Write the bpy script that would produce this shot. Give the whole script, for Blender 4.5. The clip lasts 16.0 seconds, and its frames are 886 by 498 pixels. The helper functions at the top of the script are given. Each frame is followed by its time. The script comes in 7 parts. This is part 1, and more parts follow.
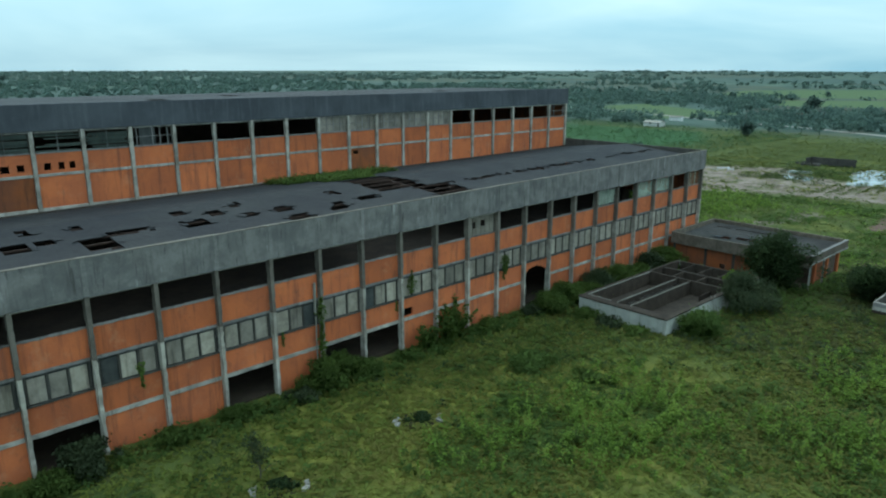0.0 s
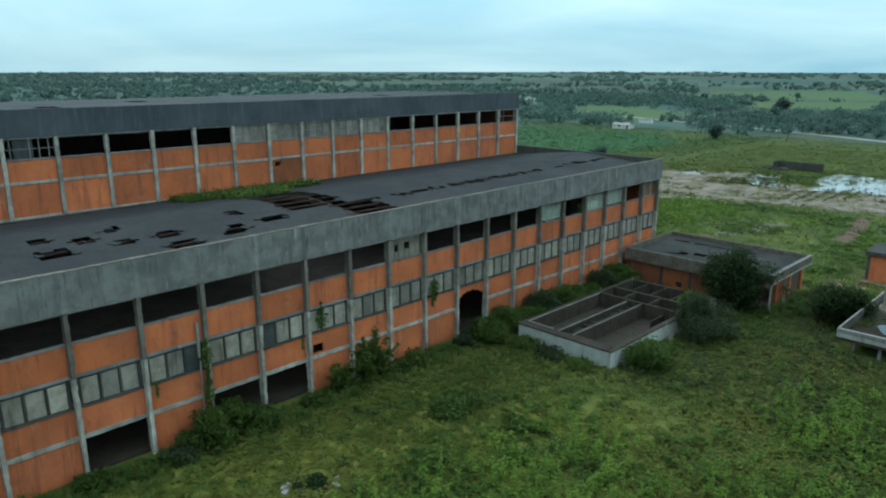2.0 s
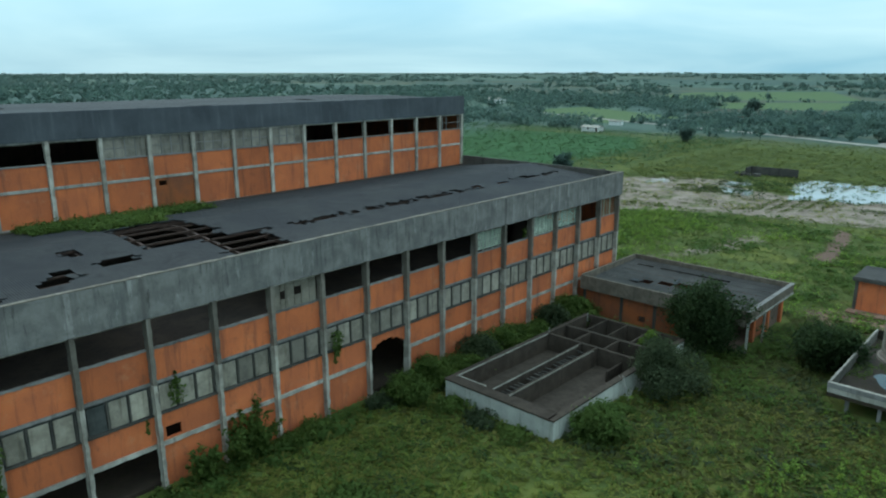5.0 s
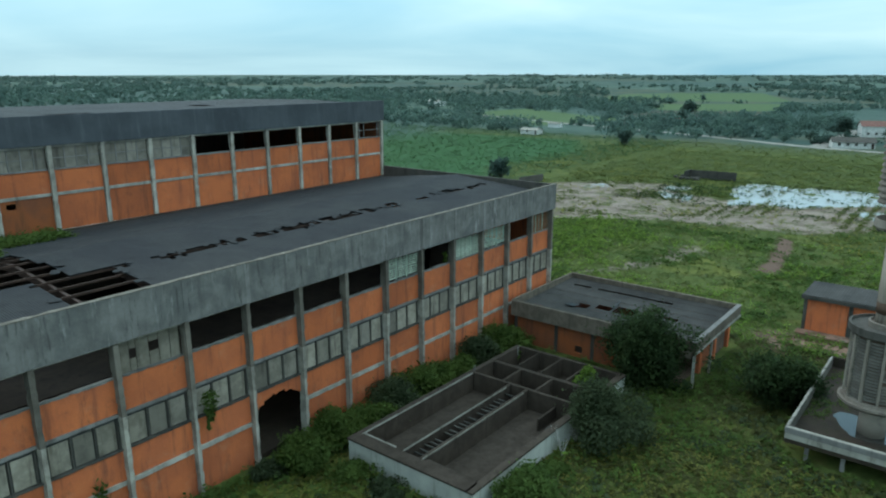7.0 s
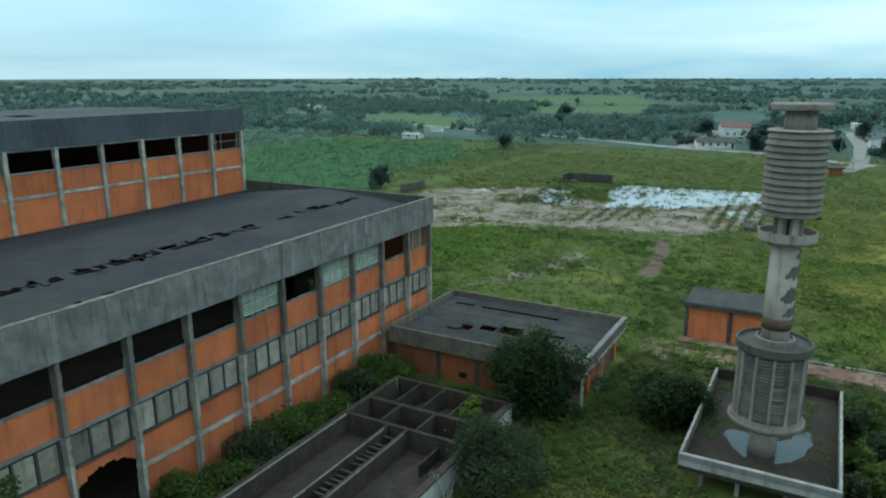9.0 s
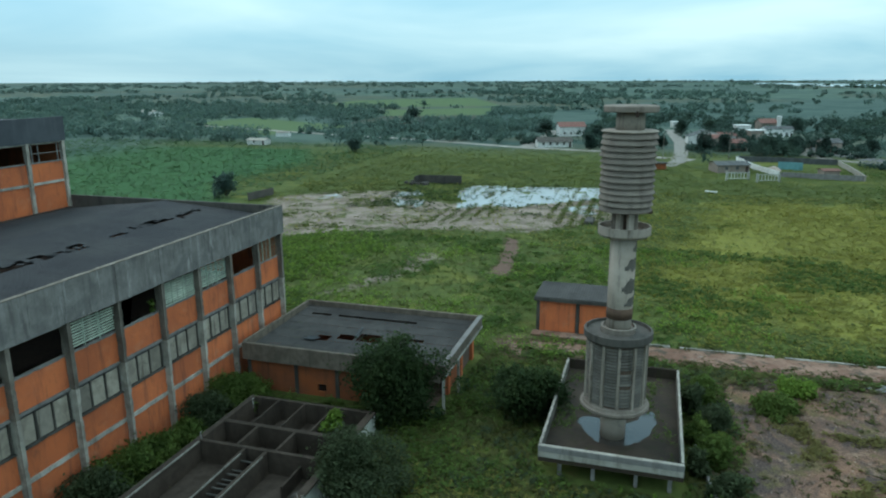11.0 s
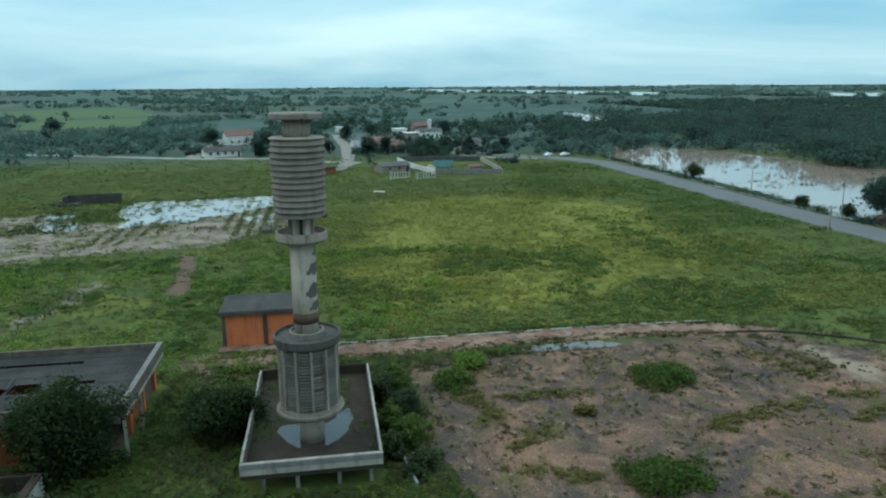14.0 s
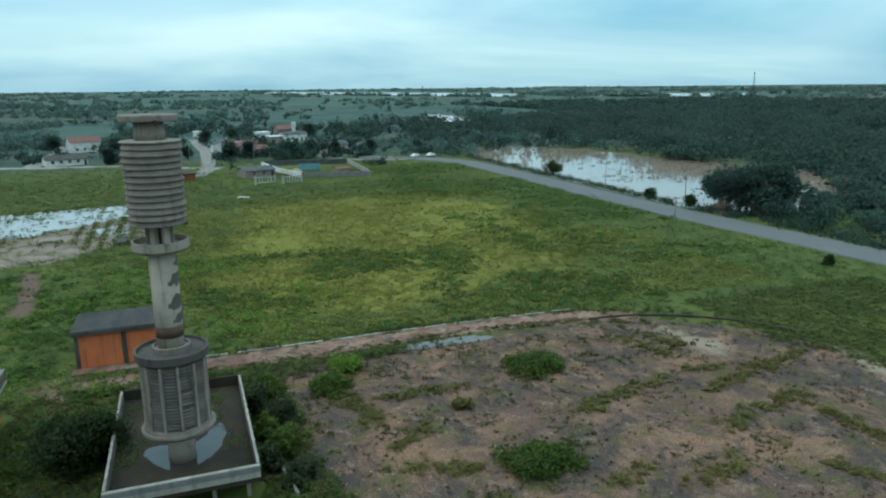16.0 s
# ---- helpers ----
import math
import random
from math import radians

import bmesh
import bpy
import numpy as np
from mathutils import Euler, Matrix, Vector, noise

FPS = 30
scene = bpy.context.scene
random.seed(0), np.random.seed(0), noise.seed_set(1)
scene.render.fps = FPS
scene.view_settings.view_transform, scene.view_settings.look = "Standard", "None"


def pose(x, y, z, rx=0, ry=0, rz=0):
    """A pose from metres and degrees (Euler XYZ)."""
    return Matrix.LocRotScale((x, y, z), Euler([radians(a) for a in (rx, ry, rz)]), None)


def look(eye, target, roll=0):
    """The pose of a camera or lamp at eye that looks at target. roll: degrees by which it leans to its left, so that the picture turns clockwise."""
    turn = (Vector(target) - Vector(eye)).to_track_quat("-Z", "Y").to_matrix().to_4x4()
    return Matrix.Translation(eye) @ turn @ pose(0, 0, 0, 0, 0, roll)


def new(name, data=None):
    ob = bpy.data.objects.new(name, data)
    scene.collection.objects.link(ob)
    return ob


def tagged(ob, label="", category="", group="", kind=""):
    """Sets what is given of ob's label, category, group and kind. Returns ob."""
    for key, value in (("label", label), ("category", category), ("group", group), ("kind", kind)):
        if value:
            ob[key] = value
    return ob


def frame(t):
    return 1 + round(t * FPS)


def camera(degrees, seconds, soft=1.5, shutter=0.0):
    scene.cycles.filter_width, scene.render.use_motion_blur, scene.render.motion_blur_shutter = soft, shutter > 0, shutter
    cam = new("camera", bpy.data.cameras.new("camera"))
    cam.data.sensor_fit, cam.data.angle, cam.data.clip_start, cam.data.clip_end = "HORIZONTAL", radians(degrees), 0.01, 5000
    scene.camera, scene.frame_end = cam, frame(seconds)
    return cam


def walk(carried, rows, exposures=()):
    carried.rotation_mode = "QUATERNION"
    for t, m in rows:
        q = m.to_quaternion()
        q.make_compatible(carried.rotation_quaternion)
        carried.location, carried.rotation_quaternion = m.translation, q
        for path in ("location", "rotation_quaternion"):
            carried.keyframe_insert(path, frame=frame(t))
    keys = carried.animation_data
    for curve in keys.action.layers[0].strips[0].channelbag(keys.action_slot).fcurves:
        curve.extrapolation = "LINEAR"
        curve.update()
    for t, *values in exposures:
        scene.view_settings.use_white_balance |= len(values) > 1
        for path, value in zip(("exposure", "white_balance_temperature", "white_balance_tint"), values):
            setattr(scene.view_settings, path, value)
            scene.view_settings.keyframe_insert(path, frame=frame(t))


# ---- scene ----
cam = camera(64.7, 16.0, 2.1)
PATH = [
    (0, (-110.231, -54.425, 29.775), (-108.905, -53.014, 29.274), 0.1),
    (0.5, (-107.662, -53.946, 29.815), (-106.325, -52.545, 29.315), 0.1),
    (1, (-104.882, -53.289, 29.919), (-103.531, -51.901, 29.42), 0.1),
    (1.5, (-102.135, -52.842, 29.998), (-100.776, -51.462, 29.499), 0.1),
    (2, (-99.563, -52.073, 30.046), (-98.192, -50.704, 29.548), 0.1),
    (2.5, (-96.927, -51.341, 30.075), (-95.549, -49.98, 29.577), 0.1),
    (3, (-94.536, -50.426, 30.061), (-93.15, -49.072, 29.564), 0.1),
    (3.5, (-92.018, -49.229, 29.968), (-90.627, -47.881, 29.471), 0.1),
    (6, (-79.629, -43.968, 29.962), (-78.18, -42.68, 29.469), -0.0),
    (6.5, (-77.124, -42.842, 29.974), (-75.651, -41.582, 29.482), 0.0),
    (7, (-74.482, -41.811, 29.97), (-72.964, -40.605, 29.48), 0.0),
    (7.5, (-72.217, -40.844, 29.982), (-70.639, -39.716, 29.494), -0.0),
    (8, (-70.12, -39.981, 29.943), (-68.484, -38.939, 29.457), 0.0),
    (8.2, (-69.500, -39.780, 29.970), (-67.848, -38.763, 29.485), 0.0),
    (10.3, (-67.12, -39.003, 30.226), (-65.33, -38.248, 29.749), -0.1),
    (10.5, (-67.081, -38.987, 30.197), (-65.27, -38.286, 29.72), -0.1),
    (11, (-67.043, -39.042, 30.221), (-65.184, -38.475, 29.748), -0.2),
    (11.5, (-67.06, -39.121, 30.287), (-65.164, -38.693, 29.815), -0.2),
    (12, (-67.062, -39.094, 30.298), (-65.137, -38.819, 29.829), -0.2),
    (12.5, (-67.097, -39.152, 30.346), (-65.156, -39.025, 29.879), -0.2),
    (13, (-67.109, -39.148, 30.314), (-65.164, -39.175, 29.851), -0.3),
    (13.5, (-67.128, -39.136, 30.304), (-65.189, -39.301, 29.843), -0.3),
    (14, (-67.08, -39.183, 30.25), (-65.16, -39.501, 29.792), -0.4),
    (14.5, (-67.023, -39.176, 30.183), (-65.118, -39.579, 29.726), -0.4),
    (15, (-67.03, -39.195, 30.154), (-65.14, -39.666, 29.698), -0.5),
    (15.5, (-67.046, -39.18, 30.089), (-65.185, -39.755, 29.634), -0.5),
    (16, (-66.989, -39.174, 30.046), (-65.162, -39.846, 29.591), -0.6),
]
walk(cam, [(t, look(e, a, r)) for t, e, a, r in PATH], [(0, 0.0), (9, 0.0), (13, -0.12), (16, -0.12)])

# ---------------------------------------------------------------- light
SUN_AZ, SUN_EL = radians(62), radians(38)
world = bpy.data.worlds.new("world")
scene.world = world
world.use_nodes = True
wn, wl = world.node_tree.nodes, world.node_tree.links
wn.clear()


def wnode(kind, **kw):
    n = wn.new(kind)
    for k, v in kw.items():
        if k in n.inputs:
            n.inputs[k].default_value = v
    return n


sky = wn.new("ShaderNodeTexSky")
sky.sky_type, sky.sun_disc = "NISHITA", False
sky.sun_elevation, sky.sun_rotation = SUN_EL, math.pi / 2 - SUN_AZ
sky.air_density, sky.dust_density, sky.ozone_density = 1.0, 1.2, 2.5
SKY_GAIN = 0.08
CLOUD_GAIN = 1.12
tc = wn.new("ShaderNodeTexCoord")
sep = wn.new("ShaderNodeSeparateXYZ")
wl.new(tc.outputs["Generated"], sep.inputs[0])


def wmath(op, a, b=None):
    n = wn.new("ShaderNodeMath")
    n.operation = op
    for i, v in enumerate((a, b)):
        if v is None:
            continue
        if isinstance(v, (int, float)):
            n.inputs[i].default_value = v
        else:
            wl.new(v, n.inputs[i])
    return n.outputs[0]


up = wmath("ADD", wmath("ABSOLUTE", sep.outputs[2]), 0.13)
comb = wn.new("ShaderNodeCombineXYZ")
wl.new(wmath("DIVIDE", sep.outputs[0], up), comb.inputs[0])
wl.new(wmath("DIVIDE", sep.outputs[1], up), comb.inputs[1])
cloud = wnode("ShaderNodeTexNoise", Scale=0.30, Detail=5.0, Roughness=0.5, Distortion=0.5)
wl.new(comb.outputs[0], cloud.inputs["Vector"])
ramp = wn.new("ShaderNodeValToRGB")
ramp.color_ramp.elements[0].position, ramp.color_ramp.elements[1].position = 0.29, 0.71
wl.new(cloud.outputs[0], ramp.inputs[0])
# an overcast sky brightens towards the zenith
lift = wmath("ADD", 1.0, wmath("MULTIPLY", wmath("MAXIMUM", sep.outputs[2], 0.0), 1.55))
bg_sky = wnode("ShaderNodeBackground", Strength=SKY_GAIN)
wl.new(sky.outputs[0], bg_sky.inputs[0])
bg_cloud = wnode("ShaderNodeBackground", Color=(0.60, 0.86, 0.90, 1), Strength=CLOUD_GAIN)
bg_veil = wnode("ShaderNodeBackground", Color=(0.25, 0.56, 0.71, 1), Strength=CLOUD_GAIN)
# bluish near the horizon, plain grey-white overhead
for n_, c_lo, c_hi in ((bg_cloud, (0.60, 0.87, 0.92, 1), (0.62, 0.84, 0.89, 1)), (bg_veil, (0.18, 0.56, 0.78, 1), (0.33, 0.57, 0.71, 1))):
    mc = wn.new("ShaderNodeMix")
    mc.data_type = "RGBA"
    mc.inputs[6].default_value, mc.inputs[7].default_value = c_lo, c_hi
    hi = wmath("MULTIPLY", wmath("SUBTRACT", sep.outputs[2], 0.22), 2.2)
    wl.new(wmath("MINIMUM", wmath("MAXIMUM", hi, 0.0), 1.0), mc.inputs[0])
    wl.new(mc.outputs[2], n_.inputs[0])
    wl.new(wmath("MULTIPLY", lift, CLOUD_GAIN), n_.inputs[1])
mixv = wnode("ShaderNodeMixShader", Fac=0.75)
wl.new(bg_sky.outputs[0], mixv.inputs[1])
wl.new(bg_veil.outputs[0], mixv.inputs[2])
mixs = wn.new("ShaderNodeMixShader")
wl.new(ramp.outputs[0], mixs.inputs[0])
wl.new(mixv.outputs[0], mixs.inputs[1])
wl.new(bg_cloud.outputs[0], mixs.inputs[2])
wout = wn.new("ShaderNodeOutputWorld")
wl.new(mixs.outputs[0], wout.inputs[0])

sun = new("sun", bpy.data.lights.new("sun", "SUN"))
sun.data.energy, sun.data.angle, sun.data.color = 0.8, radians(40), (1.0, 0.95, 0.86)
sun.matrix_world = look((0, 0, 0), (-math.cos(SUN_AZ) * math.cos(SUN_EL), -math.sin(SUN_AZ) * math.cos(SUN_EL), -math.sin(SUN_EL)))

# ---------------------------------------------------------------- materials


class Nodes:
    """A small wrapper for writing node materials."""

    def __init__(self, name, rough=0.85, spec=0.25, metal=0.0, mat=None):
        self.mat = mat or bpy.data.materials.new(name)
        self.mat.use_nodes = True
        self.t = self.mat.node_tree
        self.b = self.t.nodes["Principled BSDF"]
        if not mat:
            self.b.inputs["Roughness"].default_value = rough
            self.b.inputs["Specular IOR Level"].default_value = spec
            self.b.inputs["Metallic"].default_value = metal
        g = self.t.nodes.new("ShaderNodeNewGeometry")
        self.pos, self.island = g.outputs["Position"], g.outputs["Random Per Island"]
        self.rand = self.t.nodes.new("ShaderNodeObjectInfo").outputs["Random"]

    def put(self, n, i, v):
        if isinstance(v, bpy.types.NodeSocket):
            self.t.links.new(v, n.inputs[i])
        elif isinstance(v, tuple) and len(v) == 3 and n.inputs[i].type == "RGBA":
            n.inputs[i].default_value = (*v, 1)
        else:
            n.inputs[i].default_value = v

    def mapped(self, sx, sy, sz, src=None):
        n = self.t.nodes.new("ShaderNodeVectorMath")
        n.operation = "MULTIPLY"
        self.put(n, 0, src or self.pos)
        n.inputs[1].default_value = (sx, sy, sz)
        return n.outputs[0]

    def noise(self, scale, detail=4.0, rough=0.6, vec=None, dist=0.0):
        n = self.t.nodes.new("ShaderNodeTexNoise")
        self.put(n, "Vector", vec or self.pos)
        n.inputs["Scale"].default_value, n.inputs["Detail"].default_value = scale, detail
        n.inputs["Roughness"].default_value, n.inputs["Distortion"].default_value = rough, dist
        return n.outputs[0]

    def voronoi(self, scale, vec=None, out="Color"):
        n = self.t.nodes.new("ShaderNodeTexVoronoi")
        self.put(n, "Vector", vec or self.pos)
        n.inputs["Scale"].default_value = scale
        return n.outputs[out]

    def math(self, op, a, b=0.0, clamp=False):
        n = self.t.nodes.new("ShaderNodeMath")
        n.operation, n.use_clamp = op, clamp
        self.put(n, 0, a), self.put(n, 1, b)
        return n.outputs[0]

    def step(self, v, lo, hi):
        n = self.t.nodes.new("ShaderNodeMapRange")
        n.interpolation_type = "SMOOTHSTEP"
        self.put(n, 0, v)
        n.inputs[1].default_value, n.inputs[2].default_value = lo, hi
        return n.outputs[0]

    def mix(self, f, a, b, blend="MIX"):
        n = self.t.nodes.new("ShaderNodeMix")
        n.data_type, n.blend_type = "RGBA", blend
        self.put(n, 0, f), self.put(n, 6, a), self.put(n, 7, b)
        return n.outputs[2]

    def attr(self, name):
        n = self.t.nodes.new("ShaderNodeAttribute")
        n.attribute_name = name
        return n.outputs["Fac"]

    def bump(self, h, strength=0.3, dist=0.02):
        n = self.t.nodes.new("ShaderNodeBump")
        n.inputs["Strength"].default_value, n.inputs["Distance"].default_value = strength, dist
        self.put(n, "Height", h)
        self.t.links.new(n.outputs[0], self.b.inputs["Normal"])

    def color(self, c):
        self.put(self.b, "Base Color", c)
        return self


def weathered(name, c1, c2, stain, streak=0.5, patch=0.35, rough=0.9, grain=14.0, bump=0.3, vary=0.12, spec=0.2):
    """A plain building surface: two tones in patches, grain, vertical stains, a little difference from piece to piece."""
    m = Nodes(name, rough, spec)
    c = m.mix(m.step(m.noise(patch, 5), 0.35, 0.65), c1, c2)
    run = m.noise(1.0, 5, 0.65, m.mapped(1.7, 1.7, 0.16))
    c = m.mix(m.math("MULTIPLY", m.step(run, 0.50, 0.72), streak), c, stain)
    blot = m.noise(0.9, 6, 0.7)
    c = m.mix(m.math("MULTIPLY", m.step(blot, 0.56, 0.74), streak * 0.7), c, stain)
    g = m.noise(grain, 3)
    c = m.mix(0.35, c, m.mix(g, (0.25, 0.25, 0.25), (0.75, 0.75, 0.75)), "OVERLAY")
    v = m.math("ADD", m.math("MULTIPLY", m.rand, vary * 2), 0.5 - vary)
    n = m.t.nodes.new("ShaderNodeCombineColor")
    for i in range(3):
        m.put(n, i, v)
    c = m.mix(0.8, c, n.outputs[0], "OVERLAY")
    m.bump(m.math("ADD", g, m.math("MULTIPLY", m.noise(3.0, 4), 2.0)), bump, 0.02)
    return m.color(c).mat


M_CONCRETE = weathered("concrete_grey", (0.170, 0.152, 0.142), (0.226, 0.204, 0.190), (0.080, 0.070, 0.064), 0.62, 0.9, grain=5.0)
M_CONCRETE_PALE = weathered("concrete_pale", (0.319, 0.285, 0.244), (0.231, 0.205, 0.174), (0.094, 0.078, 0.062), 0.7, 0.6)
M_CONCRETE_DARK = weathered("concrete_dark", (0.059, 0.053, 0.047), (0.083, 0.071, 0.061), (0.025, 0.022, 0.018), 0.7, 0.4)
M_COLUMN = weathered("column_concrete", (0.379, 0.332, 0.279), (0.211, 0.178, 0.148), (0.644, 0.573, 0.499), 0.6, 0.7)
M_COLUMN_DARK = weathered("stained_column_concrete", (0.168, 0.140, 0.116), (0.113, 0.092, 0.075), (0.349, 0.299, 0.254), 0.45, 0.7)
M_BEAM = weathered("beam_limewash", (0.396, 0.350, 0.301), (0.242, 0.210, 0.179), (0.099, 0.080, 0.064), 0.65, 0.8)
M_BRICK = weathered("orange_brick", (0.55, 0.142, 0.052), (0.43, 0.113, 0.047), (0.155, 0.056, 0.036), 0.6, 0.3, bump=0.5)


def brick_wash(mat):
    """Lime bloom, soot runs and faint courses over the plain brick colour."""
    m = Nodes("", mat=mat)
    t = m.t
    c = m.b.inputs["Base Color"].links[0].from_socket
    bloom = m.math("MULTIPLY", m.step(m.noise(0.55, 6, 0.7), 0.54, 0.72), 0.32)
    c = m.mix(bloom, c, (0.50, 0.24, 0.14))
    soot = m.math("MULTIPLY", m.step(m.noise(1.0, 6, 0.7, m.mapped(0.8, 0.8, 0.35)), 0.56, 0.74), 0.6)
    c = m.mix(soot, c, (0.13, 0.06, 0.04))
    s = t.nodes.new("ShaderNodeSeparateXYZ")
    m.put(s, 0, m.pos)
    course = m.math("FRACT", m.math("MULTIPLY", s.outputs[2], 1 / 0.2))
    c = m.mix(m.math("MULTIPLY", m.step(course, 0.86, 0.98), 0.22), c, (0.20, 0.12, 0.09))
    m.color(c)
    return mat


brick_wash(M_BRICK)
M_PARAPET = weathered("parapet_concrete", (0.165, 0.150, 0.140), (0.230, 0.210, 0.196), (0.082, 0.073, 0.067), 0.6, 0.7, grain=5.0)


def parapet_wash(mat):
    """Lime runs, black drips and damp patches over the plain concrete."""
    m = Nodes("", mat=mat)
    c = m.b.inputs["Base Color"].links[0].from_socket
    damp = m.math("MULTIPLY", m.step(m.noise(0.22, 8, 0.72, dist=0.7), 0.48, 0.64), 0.55)
    c = m.mix(damp, c, (0.098, 0.094, 0.092))
    lime = m.math("MULTIPLY", m.step(m.noise(1.0, 7, 0.72, m.mapped(1.3, 1.3, 0.22)), 0.58, 0.70), 0.55)
    c = m.mix(lime, c, (0.40, 0.375, 0.35))
    drip = m.math("MULTIPLY", m.step(m.noise(1.0, 7, 0.75, m.mapped(2.6, 2.6, 0.30)), 0.57, 0.66), 0.7)
    c = m.mix(drip, c, (0.060, 0.054, 0.050))
    m.color(c)
    return mat


parapet_wash(M_PARAPET)
M_BRICK_OLD = weathered("grimy_orange_brick", (0.259, 0.075, 0.027), (0.189, 0.063, 0.032), (0.067, 0.036, 0.023), 0.7, 0.4, bump=0.5)
M_DARKBAND = weathered("blackened_parapet", (0.051, 0.054, 0.061), (0.074, 0.078, 0.086), (0.127, 0.132, 0.136), 0.4, 0.2)
M_WHITEWASH = weathered("whitewash", (0.413, 0.401, 0.355), (0.338, 0.331, 0.297), (0.135, 0.127, 0.103), 0.6, 0.5)
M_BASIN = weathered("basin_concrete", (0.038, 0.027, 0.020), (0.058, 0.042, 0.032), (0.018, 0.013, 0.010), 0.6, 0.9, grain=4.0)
# sooty hall surfaces, darkened further for the shade seen in the openings
M_SOOT_SHADE = weathered("shade_darkened_sooty_interior", (0.046, 0.033, 0.027), (0.066, 0.046, 0.036), (0.020, 0.017, 0.014), 0.6, 0.4)
# interior brown lifted in place of bounced light
M_INSIDE = weathered("lightened_sooty_interior", (0.092, 0.062, 0.048), (0.130, 0.086, 0.064), (0.040, 0.033, 0.026), 0.6, 0.4)
M_PANE = weathered("dusty_pane", (0.340, 0.288, 0.230), (0.225, 0.188, 0.150), (0.085, 0.066, 0.048), 0.8, 1.2, rough=0.45, bump=0.1, spec=0.4, vary=0.2)
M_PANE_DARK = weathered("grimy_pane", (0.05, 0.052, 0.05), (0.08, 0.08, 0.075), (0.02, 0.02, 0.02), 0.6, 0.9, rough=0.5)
M_SLAT = weathered("pale_green_slat", (0.42, 0.46, 0.36), (0.30, 0.34, 0.27), (0.12, 0.13, 0.10), 0.5, 1.0, rough=0.6)
M_SLAT_BROWN = weathered("rusty_slat", (0.21, 0.11, 0.06), (0.15, 0.09, 0.055), (0.06, 0.045, 0.035), 0.5, 1.0)
M_STEEL = weathered("rusted_steel", (0.055, 0.030, 0.022), (0.039, 0.022, 0.017), (0.017, 0.012, 0.011), 0.6, 1.5, rough=0.7)
M_WOOD_POST = weathered("grey_wood", (0.22, 0.20, 0.17), (0.16, 0.145, 0.125), (0.08, 0.07, 0.06), 0.5, 1.2)
M_TOWER = weathered("tower_concrete", (0.235, 0.190, 0.154), (0.325, 0.268, 0.222), (0.078, 0.060, 0.048), 0.75, 0.35)
M_TOWER_DARK = weathered("tower_louvre_concrete", (0.160, 0.128, 0.106), (0.205, 0.166, 0.137), (0.078, 0.060, 0.049), 0.6, 0.9)
M_DRUM = weathered("drum_slat_concrete", (0.108, 0.094, 0.080), (0.146, 0.127, 0.108), (0.050, 0.042, 0.035), 0.7, 0.8)
M_ANNEX = weathered("annex_fascia_concrete", (0.150, 0.116, 0.090), (0.100, 0.078, 0.060), (0.055, 0.042, 0.032), 0.6, 1.1, grain=4.0)
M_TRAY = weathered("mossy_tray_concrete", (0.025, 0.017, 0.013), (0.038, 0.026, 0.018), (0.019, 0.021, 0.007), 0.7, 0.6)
M_RUST_BAND = weathered("rust_brown_band", (0.075, 0.045, 0.032), (0.10, 0.06, 0.04), (0.04, 0.03, 0.025), 0.5, 0.8)
M_ROOFTILE = weathered("clay_tile", (0.205, 0.098, 0.080), (0.160, 0.078, 0.064), (0.080, 0.056, 0.048), 0.5, 0.8)
M_FIBRE = weathered("fibre_cement", (0.105, 0.105, 0.104), (0.070, 0.070, 0.070), (0.032, 0.032, 0.030), 0.5, 0.5)
M_PLASTER = weathered("house_plaster", (0.66, 0.64, 0.61), (0.54, 0.52, 0.49), (0.26, 0.24, 0.21), 0.4, 0.7)
M_PLASTER_WARM = weathered("warm_plaster", (0.300, 0.238, 0.200), (0.235, 0.182, 0.150), (0.112, 0.085, 0.068), 0.5, 0.7)
M_TURQUOISE = weathered("turquoise_paint", (0.16, 0.33, 0.34), (0.12, 0.26, 0.27), (0.08, 0.12, 0.12), 0.5, 0.8)
M_CARWHITE = weathered("white_car_paint", (0.72, 0.73, 0.74), (0.68, 0.69, 0.70), (0.5, 0.48, 0.45), 0.2, 1.0, rough=0.25, spec=0.5, bump=0.0)
M_RUBBER = weathered("tyre_rubber", (0.02, 0.02, 0.02), (0.03, 0.03, 0.03), (0.06, 0.055, 0.05), 0.3, 2.0)


def sheet_material(name, c1, c2, stain, pitch, along_x=True):
    """Corrugated fibre-cement sheeting with lapped rows, lichen and soot."""
    m = Nodes(name, 0.85, 0.18)
    c = m.mix(m.step(m.noise(0.12, 6, 0.65), 0.35, 0.68), c1, c2)
    c = m.mix(m.math("MULTIPLY", m.step(m.noise(0.8, 6, 0.7), 0.5, 0.75), 0.7), c, stain)
    fine = m.noise(1.0, 4, 0.6, m.mapped(6.0, 0.6, 1.0) if along_x else m.mapped(0.6, 6.0, 1.0))
    c = m.mix(0.5, c, m.mix(fine, (0.25, 0.25, 0.25), (0.75, 0.75, 0.75)), "OVERLAY")
    s = m.t.nodes.new("ShaderNodeSeparateXYZ")
    m.put(s, 0, m.pos)
    w = m.math("SINE", m.math("MULTIPLY", s.outputs[0 if along_x else 1], 2 * math.pi / pitch))
    lap = m.math("FRACT", m.math("MULTIPLY", s.outputs[1 if along_x else 0], 1 / 1.75))
    m.bump(m.math("ADD", w, m.math("MULTIPLY", lap, 1.5)), 0.55, 0.03)
    return m.color(c).mat


